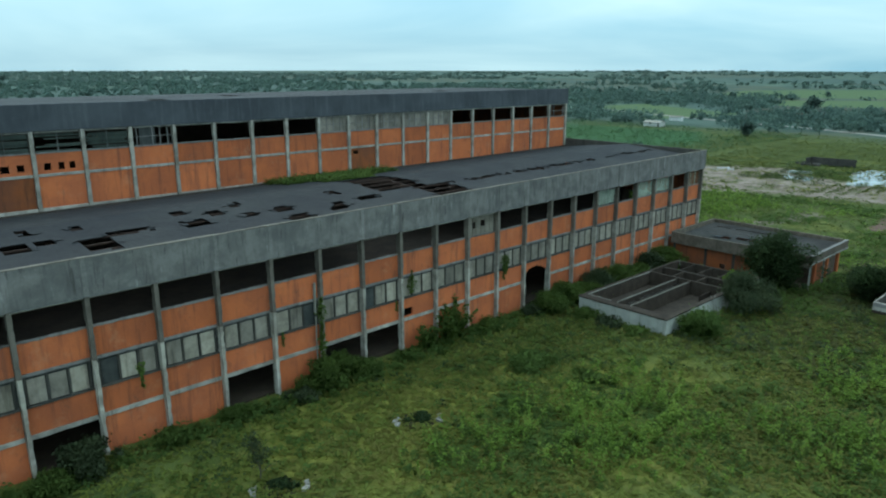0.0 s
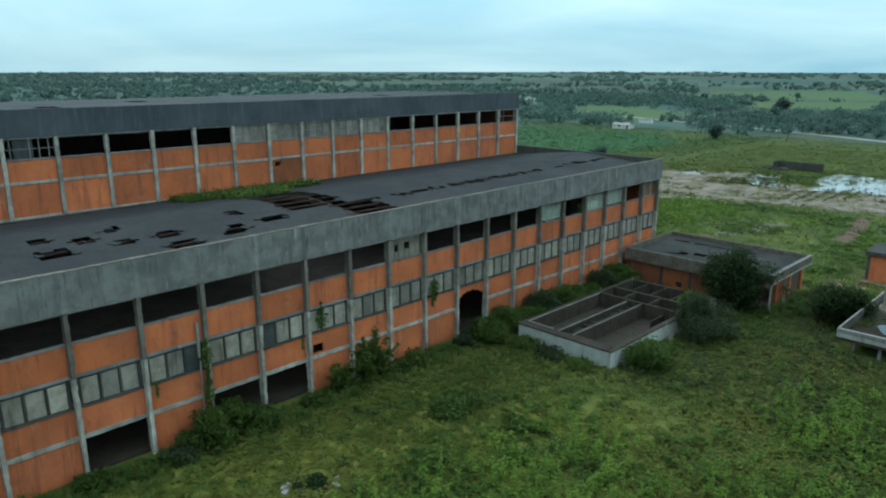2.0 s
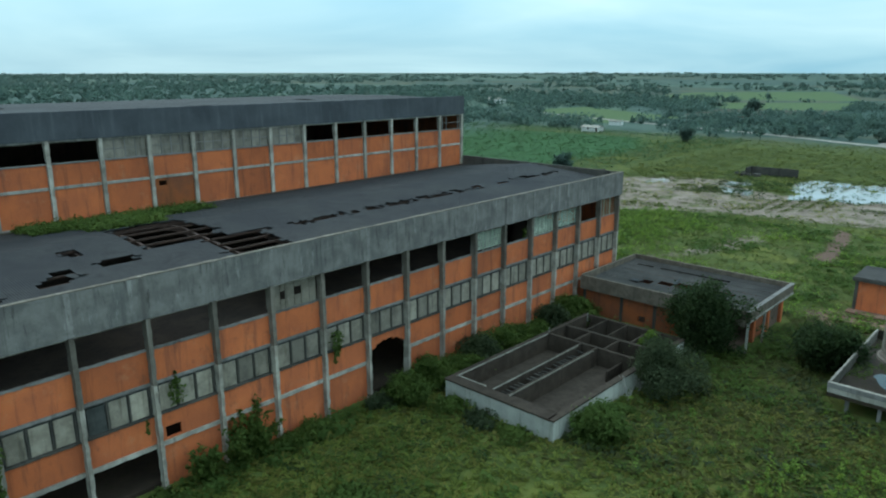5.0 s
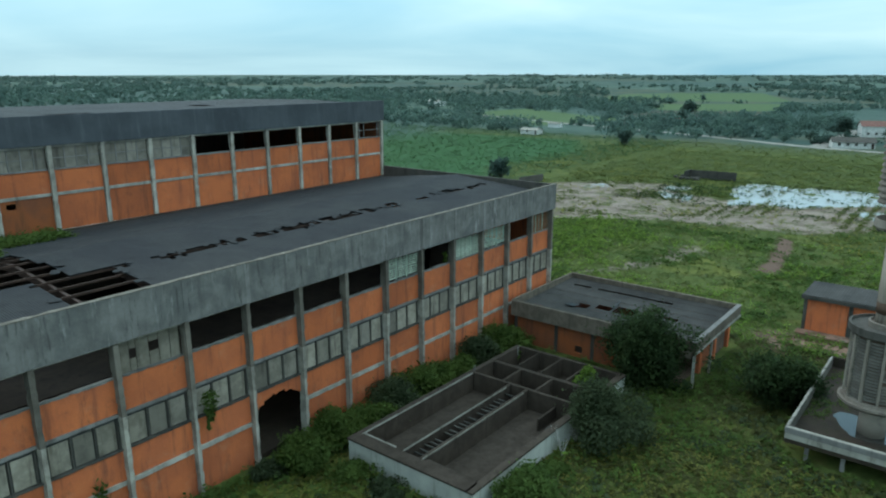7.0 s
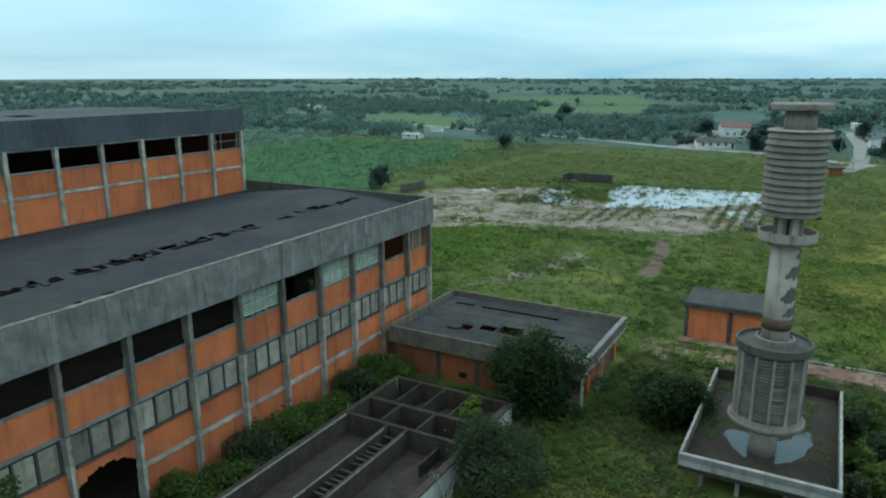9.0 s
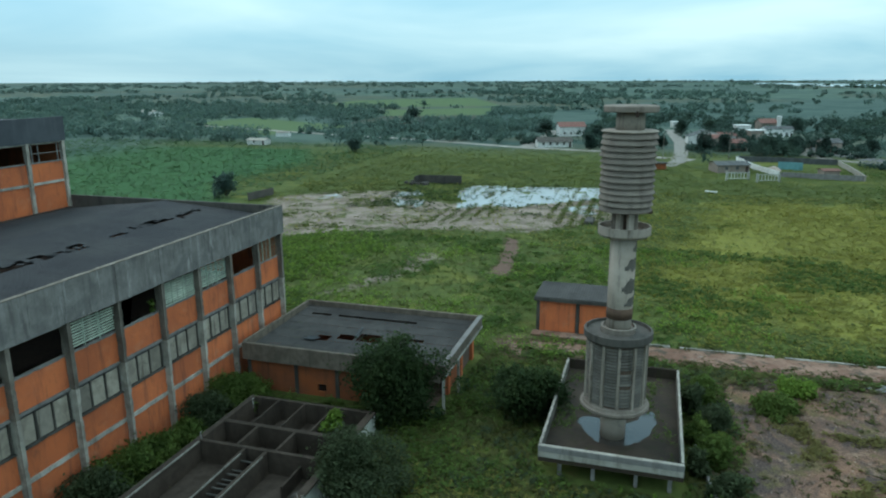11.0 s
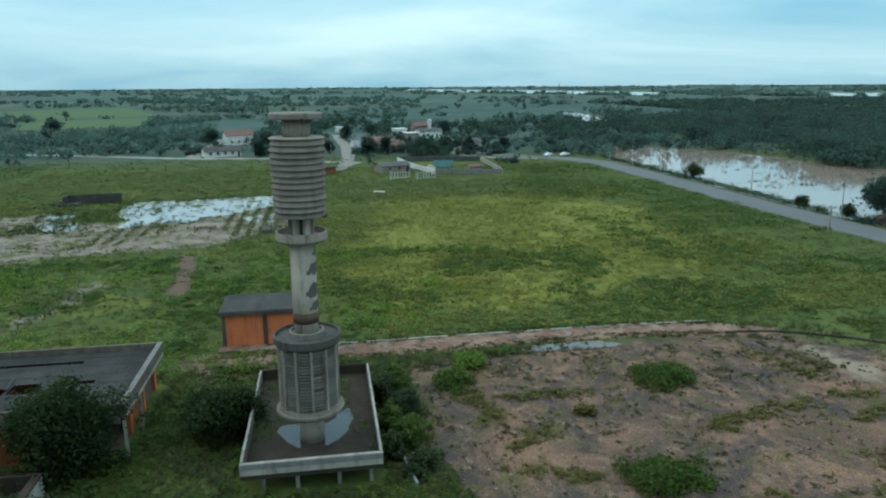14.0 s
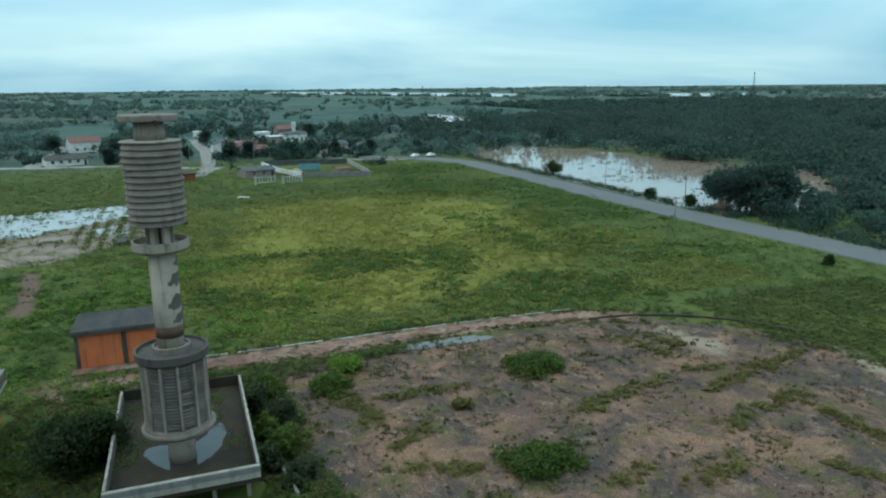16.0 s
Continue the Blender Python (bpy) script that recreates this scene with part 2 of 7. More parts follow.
M_ROOF_LOW = sheet_material("sooty_roof_sheet", (0.026, 0.026, 0.029), (0.040, 0.039, 0.039), (0.012, 0.012, 0.013), 0.177)
M_ROOF_HIGH = sheet_material("high_roof_sheet", (0.058, 0.060, 0.063), (0.040, 0.041, 0.043), (0.027, 0.027, 0.027), 0.177)
M_ROOF_ANNEX = sheet_material("annex_roof_sheet", (0.070, 0.062, 0.057), (0.036, 0.032, 0.030), (0.016, 0.014, 0.013), 0.3, False)


def leaf_material(name, dark, light, tip, rough=0.7, clump=0.35, gain=1.0, grain=1.0):
    """Leaves that pass as much light as they turn back; tones drift from clump to clump."""
    m = Nodes(name, rough, 0.12)
    dark, light, tip = (tuple(v * gain for v in q) for q in (dark, light, tip))
    own = m.math("ADD", m.math("MULTIPLY", m.island, grain), 0.5 - 0.5 * grain)
    c = m.mix(own, dark, light)
    c = m.mix(m.step(m.noise(clump, 3), 0.42, 0.68), c, m.mix(own, light, tip))
    m.color(c)
    tr = m.t.nodes.new("ShaderNodeBsdfTranslucent")
    m.put(tr, "Color", c)
    mx = m.t.nodes.new("ShaderNodeMixShader")
    mx.inputs[0].default_value = 0.5
    out = m.t.nodes["Material Output"]
    m.t.links.new(m.b.outputs[0], mx.inputs[1])
    m.t.links.new(tr.outputs[0], mx.inputs[2])
    m.t.links.new(mx.outputs[0], out.inputs[0])
    return m.mat


M_LEAF_DARK = leaf_material("dark_leaf", (0.022, 0.038, 0.015), (0.036, 0.058, 0.021), (0.055, 0.084, 0.028), gain=1.25)
M_LEAF_MID = leaf_material("mid_leaf", (0.062, 0.098, 0.023), (0.088, 0.130, 0.030), (0.120, 0.165, 0.038), gain=1.12)
M_LEAF_GREY = leaf_material("grey_green_leaf", (0.050, 0.068, 0.034), (0.072, 0.095, 0.046), (0.095, 0.120, 0.055), grain=0.7)
M_LEAF_BRIGHT = leaf_material("bright_weed_leaf", (0.105, 0.175, 0.028), (0.160, 0.240, 0.040), (0.215, 0.29, 0.055), gain=1.12)
M_GRASS = leaf_material("grass_blade", (0.080, 0.100, 0.026), (0.104, 0.126, 0.032), (0.140, 0.156, 0.042), clump=0.12, grain=0.6)
M_GRASS_DRY = leaf_material("yellow_grass_blade", (0.180, 0.178, 0.038), (0.220, 0.212, 0.048), (0.260, 0.240, 0.062), clump=0.12, grain=0.6)
M_YARD_GRASS = leaf_material("yard_grass_blade", (0.055, 0.062, 0.018), (0.078, 0.082, 0.024), (0.11, 0.105, 0.034), clump=0.2)
M_RIDGE_GRASS = leaf_material("olive_grass_blade", (0.140, 0.122, 0.042), (0.175, 0.150, 0.050), (0.210, 0.178, 0.062), clump=0.3, grain=0.7)
M_BROWN_TUSSOCK = leaf_material("brown_tussock_blade", (0.062, 0.050, 0.026), (0.085, 0.068, 0.034), (0.110, 0.092, 0.042), clump=0.2)
M_GRASS_EAST = leaf_material("dull_grass_blade", (0.078, 0.080, 0.028), (0.102, 0.104, 0.034), (0.132, 0.130, 0.042), clump=0.15, grain=0.7)
M_GRASS_OLD = leaf_material("long_grass_blade", (0.130, 0.158, 0.034), (0.168, 0.192, 0.040), (0.212, 0.224, 0.050), clump=0.12, grain=0.7)
M_PANE_HIGH = weathered("grey_high_pane", (0.245, 0.208, 0.170), (0.170, 0.144, 0.118), (0.072, 0.058, 0.046), 0.8, 0.9, rough=0.5, vary=0.2)
M_GRASS_BROWN = leaf_material("browning_grass_blade", (0.145, 0.140, 0.036), (0.185, 0.175, 0.044), (0.230, 0.208, 0.058), clump=0.12, grain=0.6)
M_FIELD_LEAF = leaf_material("field_weed_leaf", (0.066, 0.112, 0.028), (0.090, 0.142, 0.034), (0.118, 0.170, 0.042), clump=0.1, grain=0.7)
M_SLAT_DARK = weathered("blackened_slat", (0.058, 0.070, 0.058), (0.040, 0.048, 0.041), (0.020, 0.022, 0.019), 0.6, 1.0)
M_REED = leaf_material("reed_blade", (0.040, 0.090, 0.036), (0.055, 0.115, 0.045), (0.075, 0.135, 0.048), clump=0.06)
# distant leaves paler and bluer: haze is put into these two colours
M_WOODS = leaf_material("hazed_woods_leaf", (0.033, 0.054, 0.047), (0.046, 0.074, 0.060), (0.064, 0.098, 0.073), clump=0.055, gain=1.95, grain=0.4)
M_WOODS_HAZE = leaf_material("hazed_horizon_leaf", (0.060, 0.092, 0.080), (0.076, 0.110, 0.092), (0.092, 0.128, 0.100), clump=0.01, grain=0.3, gain=1.35)
M_WOODS_DARK = leaf_material("riverside_leaf", (0.020, 0.035, 0.029), (0.030, 0.050, 0.039), (0.047, 0.075, 0.050), clump=0.05, gain=1.7, grain=0.4)
M_BARK = weathered("bark", (0.11, 0.085, 0.065), (0.075, 0.06, 0.045), (0.04, 0.032, 0.025), 0.4, 3.0)
M_DEADWOOD = weathered("dead_branch", (0.30, 0.28, 0.25), (0.22, 0.20, 0.18), (0.12, 0.11, 0.1), 0.4, 3.0)


def water_material(name, c, rough, ripple, swell=0.06):
    m = Nodes(name, rough, 0.5)
    m.bump(m.noise(ripple, 4, 0.6), swell, 0.05)
    return m.color(m.mix(m.noise(0.15, 4), c, tuple(v * 0.7 for v in c))).mat


# river and pond: mud colour paled, part of the sky's reflection painted in
M_RIVER = water_material("sky_paled_muddy_water", (0.36, 0.255, 0.20), 0.07, 0.8, 0.10)
M_POND = water_material("sky_paled_rain_water", (0.40, 0.35, 0.31), 0.07, 1.5, 0.10)
M_PUDDLE = water_material("puddle_water", (0.05, 0.045, 0.04), 0.02, 2.0)
M_MUD_PUDDLE = water_material("muddy_puddle_water", (0.13, 0.098, 0.078), 0.12, 2.0)


def asphalt():
    m = Nodes("worn_asphalt", 0.85, 0.3)
    c = m.mix(m.noise(0.15, 6, 0.7), (0.10, 0.097, 0.098), (0.14, 0.134, 0.132))
    c = m.mix(m.math("MULTIPLY", m.step(m.noise(1.1, 5), 0.5, 0.7), 0.5), c, (0.15, 0.125, 0.1))
    m.bump(m.noise(20, 3), 0.3, 0.01)
    return m.color(c).mat


def paving():
    m = Nodes("reddish_paving", 0.9, 0.2)
    c = m.mix(m.step(m.noise(0.25, 6, 0.7), 0.35, 0.65), (0.28, 0.165, 0.120), (0.145, 0.072, 0.048))
    c = m.mix(m.math("MULTIPLY", m.step(m.noise(0.6, 7, 0.7), 0.50, 0.62), 0.85), c, (0.055, 0.046, 0.032))
    c = m.mix(m.math("MULTIPLY", m.step(m.noise(0.33, 5, 0.7), 0.58, 0.66), 0.7), c, (0.26, 0.215, 0.18))
    m.bump(m.noise(5, 5), 0.4, 0.02)
    return m.color(c).mat


M_ASPHALT, M_PAVING = asphalt(), paving()
M_DUST_ROAD = weathered("dust_road", (0.265, 0.236, 0.208), (0.210, 0.184, 0.160), (0.105, 0.105, 0.068), 0.5, 0.15)


def ground_material():
    """Grass, dry grass, bare earth, sand and far fields; the zone distances come from the mesh."""
    m = Nodes("earth_and_grass", 0.95, 0.1)
    big, mid, fine, tiny = m.noise(0.035, 5), m.noise(0.22, 5, 0.65), m.noise(1.3, 5, 0.7), m.noise(7.0, 3, 0.7)
    blot = m.noise(0.085, 6, 0.6, dist=0.4)
    green = m.mix(m.step(mid, 0.35, 0.65), (0.062, 0.080, 0.022), (0.088, 0.106, 0.028))
    green = m.mix(m.math("MULTIPLY", m.step(fine, 0.5, 0.75), 0.35), green, (0.042, 0.060, 0.015))
    olive = m.mix(m.step(fine, 0.38, 0.62), (0.190, 0.176, 0.036), (0.150, 0.146, 0.031))
    dry = m.math("ADD", m.math("MULTIPLY", m.attr("dry"), 1.15), m.math("MULTIPLY", m.math("SUBTRACT", mid, 0.5), 0.6))
    dry = m.math("ADD", dry, m.math("MULTIPLY", m.math("SUBTRACT", big, 0.5), 0.8))
    dry = m.math("ADD", dry, m.math("MULTIPLY", m.math("SUBTRACT", m.step(blot, 0.38, 0.62), 0.5), 0.6))
    c = m.mix(m.step(dry, 0.05, 0.85), green, olive)
    c = m.mix(m.math("MULTIPLY", m.step(m.noise(0.11, 5, 0.6, dist=0.6), 0.55, 0.68), 0.45), c, (0.046, 0.064, 0.016))
    c = m.mix(m.math("MULTIPLY", m.step(m.noise(0.5, 5, 0.65), 0.53, 0.68), 0.55), c, (0.098, 0.078, 0.030))
    # tall reed field
    c = m.mix(m.step(m.attr("reed"), -6, 6), c, m.mix(fine, (0.030, 0.080, 0.030), (0.05, 0.115, 0.042)))
    # far patchwork of fields and woods, with distance haze mixed into the colours
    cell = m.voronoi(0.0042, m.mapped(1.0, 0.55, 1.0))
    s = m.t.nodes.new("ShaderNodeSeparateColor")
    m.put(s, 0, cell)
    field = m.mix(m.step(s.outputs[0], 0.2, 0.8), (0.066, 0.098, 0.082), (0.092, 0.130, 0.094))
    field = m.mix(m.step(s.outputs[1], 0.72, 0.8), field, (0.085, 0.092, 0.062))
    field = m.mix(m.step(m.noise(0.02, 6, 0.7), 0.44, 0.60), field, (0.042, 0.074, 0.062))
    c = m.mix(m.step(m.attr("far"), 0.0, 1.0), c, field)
    c = m.mix(m.step(m.attr("lawn"), -3, 3), c, m.mix(mid, (0.070, 0.108, 0.048), (0.094, 0.134, 0.058)))
    c = m.mix(m.step(m.attr("plough"), -3, 3), c, m.mix(mid, (0.075, 0.072, 0.05), (0.055, 0.06, 0.045)))
    # bare factory floor: pinkish rubble with black lichen and weeds in the joints
    wob = m.math("MULTIPLY", m.math("SUBTRACT", m.noise(0.28, 6, 0.7), 0.5), 11.0)
    bare = m.mix(m.step(m.noise(0.10, 6, 0.6, dist=0.5), 0.38, 0.60), (0.225, 0.122, 0.080), (0.125, 0.074, 0.055))
    bare = m.mix(m.math("MULTIPLY", m.step(m.noise(0.14, 8, 0.72, dist=0.8), 0.44, 0.57), 0.92), bare, (0.070, 0.052, 0.047))
    bare = m.mix(m.math("MULTIPLY", m.step(m.noise(0.45, 8, 0.75), 0.52, 0.64), 0.75), bare, (0.245, 0.155, 0.108))
    bare = m.mix(m.math("MULTIPLY", m.step(m.noise(0.28, 8, 0.75), 0.50, 0.62), 0.8), bare, (0.105, 0.084, 0.034))
    bare = m.mix(m.math("MULTIPLY", m.step(m.noise(1.1, 8, 0.8), 0.52, 0.64), 0.8), bare, (0.060, 0.040, 0.030))
    bare = m.mix(m.math("MULTIPLY", m.step(m.noise(2.6, 4, 0.7), 0.62, 0.70), 0.8), bare, (0.38, 0.30, 0.25))
    bare = m.mix(0.8, bare, m.mix(m.step(tiny, 0.3, 0.7), (0.22, 0.22, 0.22), (0.74, 0.74, 0.74)), "OVERLAY")
    c = m.mix(m.step(m.math("ADD", m.attr("bare"), wob), -2.4, 0.6), c, bare)
    sandy = m.mix(m.step(m.noise(0.2, 6, 0.7), 0.4, 0.65), (0.265, 0.202, 0.165), (0.165, 0.122, 0.098))
    sandy = m.mix(m.math("MULTIPLY", m.step(m.noise(0.22, 7, 0.75), 0.49, 0.60), 0.9), sandy, (0.085, 0.092, 0.034))
    c = m.mix(m.step(m.math("ADD", m.attr("sand"), m.math("MULTIPLY", wob, 0.8)), -1.2, 2.0), c, sandy)
    dust = m.mix(fine, (0.33, 0.245, 0.18), (0.20, 0.14, 0.10))
    c = m.mix(m.step(m.math("ADD", m.attr("dust"), m.math("MULTIPLY", wob, 0.7)), -0.6, 1.6), c, dust)
    trod = m.mix(fine, (0.165, 0.100, 0.074), (0.105, 0.066, 0.050))
    c = m.mix(m.step(m.math("ADD", m.attr("trod"), m.math("MULTIPLY", wob, 0.25)), -0.5, 0.7), c, trod)
    mud = m.mix(fine, (0.17, 0.115, 0.08), (0.12, 0.085, 0.06))
    c = m.mix(m.step(m.attr("mud"), -3, 1), c, mud)
    m.bump(m.math("ADD", m.math("MULTIPLY", fine, 2.0), tiny), 0.35, 0.10)
    return m.color(c).mat


M_GROUND = ground_material()

# ---------------------------------------------------------------- mesh tools


class Mb:
    """Collects vertices and faces for one mesh."""

    def __init__(self):
        self.v, self.f = [], []

    def box(self, x0, x1, y0, y1, z0, z1):
        n = len(self.v)
        self.v += [(x, y, z) for z in (z0, z1) for x, y in ((x0, y0), (x1, y0), (x1, y1), (x0, y1))]
        self.f += [tuple(n + i for i in q) for q in ((3, 2, 1, 0), (4, 5, 6, 7), (0, 1, 5, 4), (1, 2, 6, 5), (2, 3, 7, 6), (3, 0, 4, 7))]
        return self

    def worn(self, x0, x1, y0, y1, z0, z1, c=0.05):
        """A box with chamfered upright and top edges."""
        ring = [(x0 + c, y0), (x1 - c, y0), (x1, y0 + c), (x1, y1 - c), (x1 - c, y1), (x0 + c, y1), (x0, y1 - c), (x0, y0 + c)]
        mx, my = (x0 + x1) / 2, (y0 + y1) / 2
        top = [(x + (c if x < mx else -c), y + (c if y < my else -c)) for x, y in ring]
        n = len(self.v)
        self.v += [(x, y, z0) for x, y in ring] + [(x, y, z1 - c) for x, y in ring] + [(x, y, z1) for x, y in top]
        for r in (0, 8):
            self.f += [(n + r + i, n + r + (i + 1) % 8, n + r + 8 + (i + 1) % 8, n + r + 8 + i) for i in range(8)]
        self.f += [tuple(n + 16 + i for i in range(8)), tuple(n + i for i in reversed(range(8)))]
        return self

    def prism(self, ring, z0, z1):
        n, k = len(self.v), len(ring)
        self.v += [(x, y, z0) for x, y in ring] + [(x, y, z1) for x, y in ring]
        self.f += [(n + i, n + (i + 1) % k, n + k + (i + 1) % k, n + k + i) for i in range(k)]
        self.f += [tuple(n + k + i for i in range(k)), tuple(n + i for i in reversed(range(k)))]
        return self

    def lathe(self, prof, seg=28, cx=0.0, cy=0.0):
        """prof: rows of radius, height from bottom to top; closed where the radius is 0."""
        n = len(self.v)
        for r, z in prof:
            self.v += [(cx + r * math.cos(2 * math.pi * i / seg), cy + r * math.sin(2 * math.pi * i / seg), z) for i in range(seg)]
        for j in range(len(prof) - 1):
            for i in range(seg):
                a, b = n + j * seg + i, n + j * seg + (i + 1) % seg
                self.f.append((a, b, b + seg, a + seg))
        for j, rev in ((0, True), (len(prof) - 1, False)):
            ids = [n + j * seg + i for i in range(seg)]
            self.f.append(tuple(reversed(ids)) if rev else tuple(ids))
        return self

    def tube(self, a, b, r0, r1, seg=7):
        a, b = Vector(a), Vector(b)
        d = (b - a).normalized()
        u = d.orthogonal().normalized()
        w = d.cross(u)
        n = len(self.v)
        for p, r in ((a, r0), (b, r1)):
            self.v += [tuple(p + u * r * math.cos(2 * math.pi * i / seg) + w * r * math.sin(2 * math.pi * i / seg)) for i in range(seg)]
        self.f += [(n + i, n + (i + 1) % seg, n + seg + (i + 1) % seg, n + seg + i) for i in range(seg)]
        self.f += [tuple(n + seg + i for i in range(seg)), tuple(n + i for i in reversed(range(seg)))]
        return self

    def slab(self, a, b, c, d, t):
        """A sloping sheet through four corners, t thick downwards."""
        n = len(self.v)
        self.v += [a, b, c, d] + [(p[0], p[1], p[2] - t) for p in (a, b, c, d)]
        self.f += [tuple(n + i for i in q) for q in ((0, 1, 2, 3), (7, 6, 5, 4), (0, 4, 5, 1), (1, 5, 6, 2), (2, 6, 7, 3), (3, 7, 4, 0))]
        return self

    def ragged(self, x0, x1, y0, y1, z0, z1, along=2, seg=12, jit=0.02, seed=1):
        """A bar whose edges wander and chip along its length."""
        r = np.random.default_rng(seed)
        lo, hi = [x0, y0, z0], [x1, y1, z1]
        a, b = [i for i in range(3) if i != along]
        n = len(self.v)
        for k in range(seg + 1):
            u = lo[along] + (hi[along] - lo[along]) * k / seg
            for sa, sb in ((0, 0), (1, 0), (1, 1), (0, 1)):
                p = [0.0, 0.0, 0.0]
                chip = abs(r.normal(0, jit)) + (jit * 2.2 if r.random() < 0.12 else 0)
                p[along] = u
                p[a] = (hi[a] - chip) if sa else (lo[a] + chip)
                p[b] = (hi[b] - chip * 0.7) if sb else (lo[b] + chip * 0.7)
                self.v.append(tuple(p))
        flip = along == 1
        for k in range(seg):
            for i in range(4):
                q = (n + 4 * k + i, n + 4 * k + (i + 1) % 4, n + 4 * k + 4 + (i + 1) % 4, n + 4 * k + 4 + i)
                self.f.append(q[::-1] if flip else q)
        e0, e1 = [n + i for i in range(4)], [n + 4 * seg + i for i in range(4)]
        self.f += [tuple(e0 if flip else e0[::-1]), tuple(e1[::-1] if flip else e1)]
        return self

    def data(self, name, mat):
        me = bpy.data.meshes.new(name)
        me.from_pydata(self.v, [], self.f)
        me.materials.append(mat)
        me.update()
        return me


def thing(name, at, label, category, group="", kind="", turn=0.0):
    ob = new(name)
    ob.empty_display_size = 0.3
    ob.matrix_basis = pose(*at, 0, 0, turn)
    return tagged(ob, label, category, group, kind)


def part(name, mb, mat, parent, label="", at=(0, 0, 0), turn=0.0):
    """Links a mesh as one object under a thing or a part. mb: an Mb, or mesh data shared by alike pieces."""
    me = mb.data(name, mat) if isinstance(mb, Mb) else mb
    ob = new(name, me)
    ob.parent = parent
    ob.matrix_basis = pose(*at, 0, 0, turn)
    return tagged(ob, label) if label else ob


def solid(name, mb, mat, label, category, group="", kind="", at=(0, 0, 0), turn=0.0):
    """A thing that is a single mesh."""
    ob = new(name, mb.data(name, mat) if isinstance(mb, Mb) else mb)
    ob.matrix_basis = pose(*at, 0, 0, turn)
    return tagged(ob, label, category, group, kind)


def smooth(ob):
    ob.data.polygons.foreach_set("use_smooth", [True] * len(ob.data.polygons))
    return ob


def quads_mesh(name, corners, mat, normals=None):
    """A mesh of loose quads from an array (n, 4, 3); normals: one for each quad, for soft foliage."""
    n = len(corners)
    me = bpy.data.meshes.new(name)
    me.vertices.add(n * 4)
    me.vertices.foreach_set("co", np.asarray(corners, np.float32).ravel())
    me.loops.add(n * 4)
    me.loops.foreach_set("vertex_index", np.arange(n * 4, dtype=np.int32))
    me.polygons.add(n)
    me.polygons.foreach_set("loop_start", np.arange(0, n * 4, 4, dtype=np.int32))
    me.polygons.foreach_set("loop_total", np.full(n, 4, np.int32))
    me.materials.append(mat)
    me.update(calc_edges=True)
    if normals is not None:
        nn = np.asarray(normals, float)
        nn = nn / np.linalg.norm(nn, axis=1, keepdims=True)
        me.normals_split_custom_set_from_vertices(np.repeat(nn, 4, 0).astype(np.float32))
    return me


def upward(n, r, jitter=0.25):
    nn = r.normal(0, jitter, (n, 3))
    nn[:, 2] = 1.0
    return nn


rng = np.random.default_rng(7)


def leaf_quads(centres, size, rng, flat=0.35, lo=0.6, hi=1.3, slim=0.6):
    """One leaf-shaped quad (a lozenge, slightly folded) at each centre, turned at random."""
    n = len(centres)
    nrm = rng.normal(size=(n, 3))
    nrm[:, 2] = np.abs(nrm[:, 2]) + flat
    nrm /= np.linalg.norm(nrm, axis=1, keepdims=True)
    u = np.cross(nrm, rng.normal(size=(n, 3)))
    u /= np.linalg.norm(u, axis=1, keepdims=True)
    w = np.cross(nrm, u)
    s = (size * rng.uniform(lo, hi, n))[:, None]
    fold = nrm * s * 0.18
    return np.stack([centres - u * s, centres - w * s * slim + fold, centres + u * s, centres + w * s * slim + fold], 1)


def crown_points(n, lobes, rng, shell=0.4):
    """Points in a crown made of several uneven lobes: rows of x, y, z, rx, ry, rz."""
    lobes = np.asarray(lobes, float)
    vol = lobes[:, 3] * lobes[:, 4] * lobes[:, 5]
    pick = rng.choice(len(lobes), n, p=vol / vol.sum())
    d = rng.normal(size=(n, 3))
    d /= np.linalg.norm(d, axis=1, keepdims=True)
    r = rng.uniform(shell ** 3, 1, n) ** (1 / 3)
    r *= 1 + 0.18 * np.sin(d[:, 0] * 7 + pick) * np.cos(d[:, 1] * 6 - pick)
    r *= 1 + np.where(rng.random(n) < 0.5, rng.exponential(0.15, n), 0.0)
    soft = d * 0.45 + rng.normal(0, 0.45, (n, 3)) + np.array([0, 0, 0.5])
    return lobes[pick, :3] + d * r[:, None] * lobes[pick, 3:], soft


def random_lobes(width, height, base, count, rng):
    """Uneven lobes: a few broad ones low down, many small ones that break the outline."""
    out, tall = [], height - base
    for i in range(count * 2):
        a, big = rng.uniform(0, 2 * math.pi), i < count
        r = rng.uniform(0.15, 0.25) * width if big else rng.uniform(0.07, 0.14) * width
        rz = min(r * rng.uniform(0.7, 1.1), tall * 0.42)
        u = rng.random() ** 0.8
        q = (0.5 - 0.28 * u ** 2) * width * rng.uniform(0.35, 1.05) - r * (0.55 if big else 0.1)
        out.append((q * math.cos(a), q * math.sin(a) * rng.uniform(0.8, 1.1), base + rz * 0.6 + (tall - rz * 1.5) * u, r, r * rng.uniform(0.8, 1.2), rz))
    out.append((0, 0, base + tall * 0.42, width * 0.24, width * 0.24, tall * 0.36))
    return out


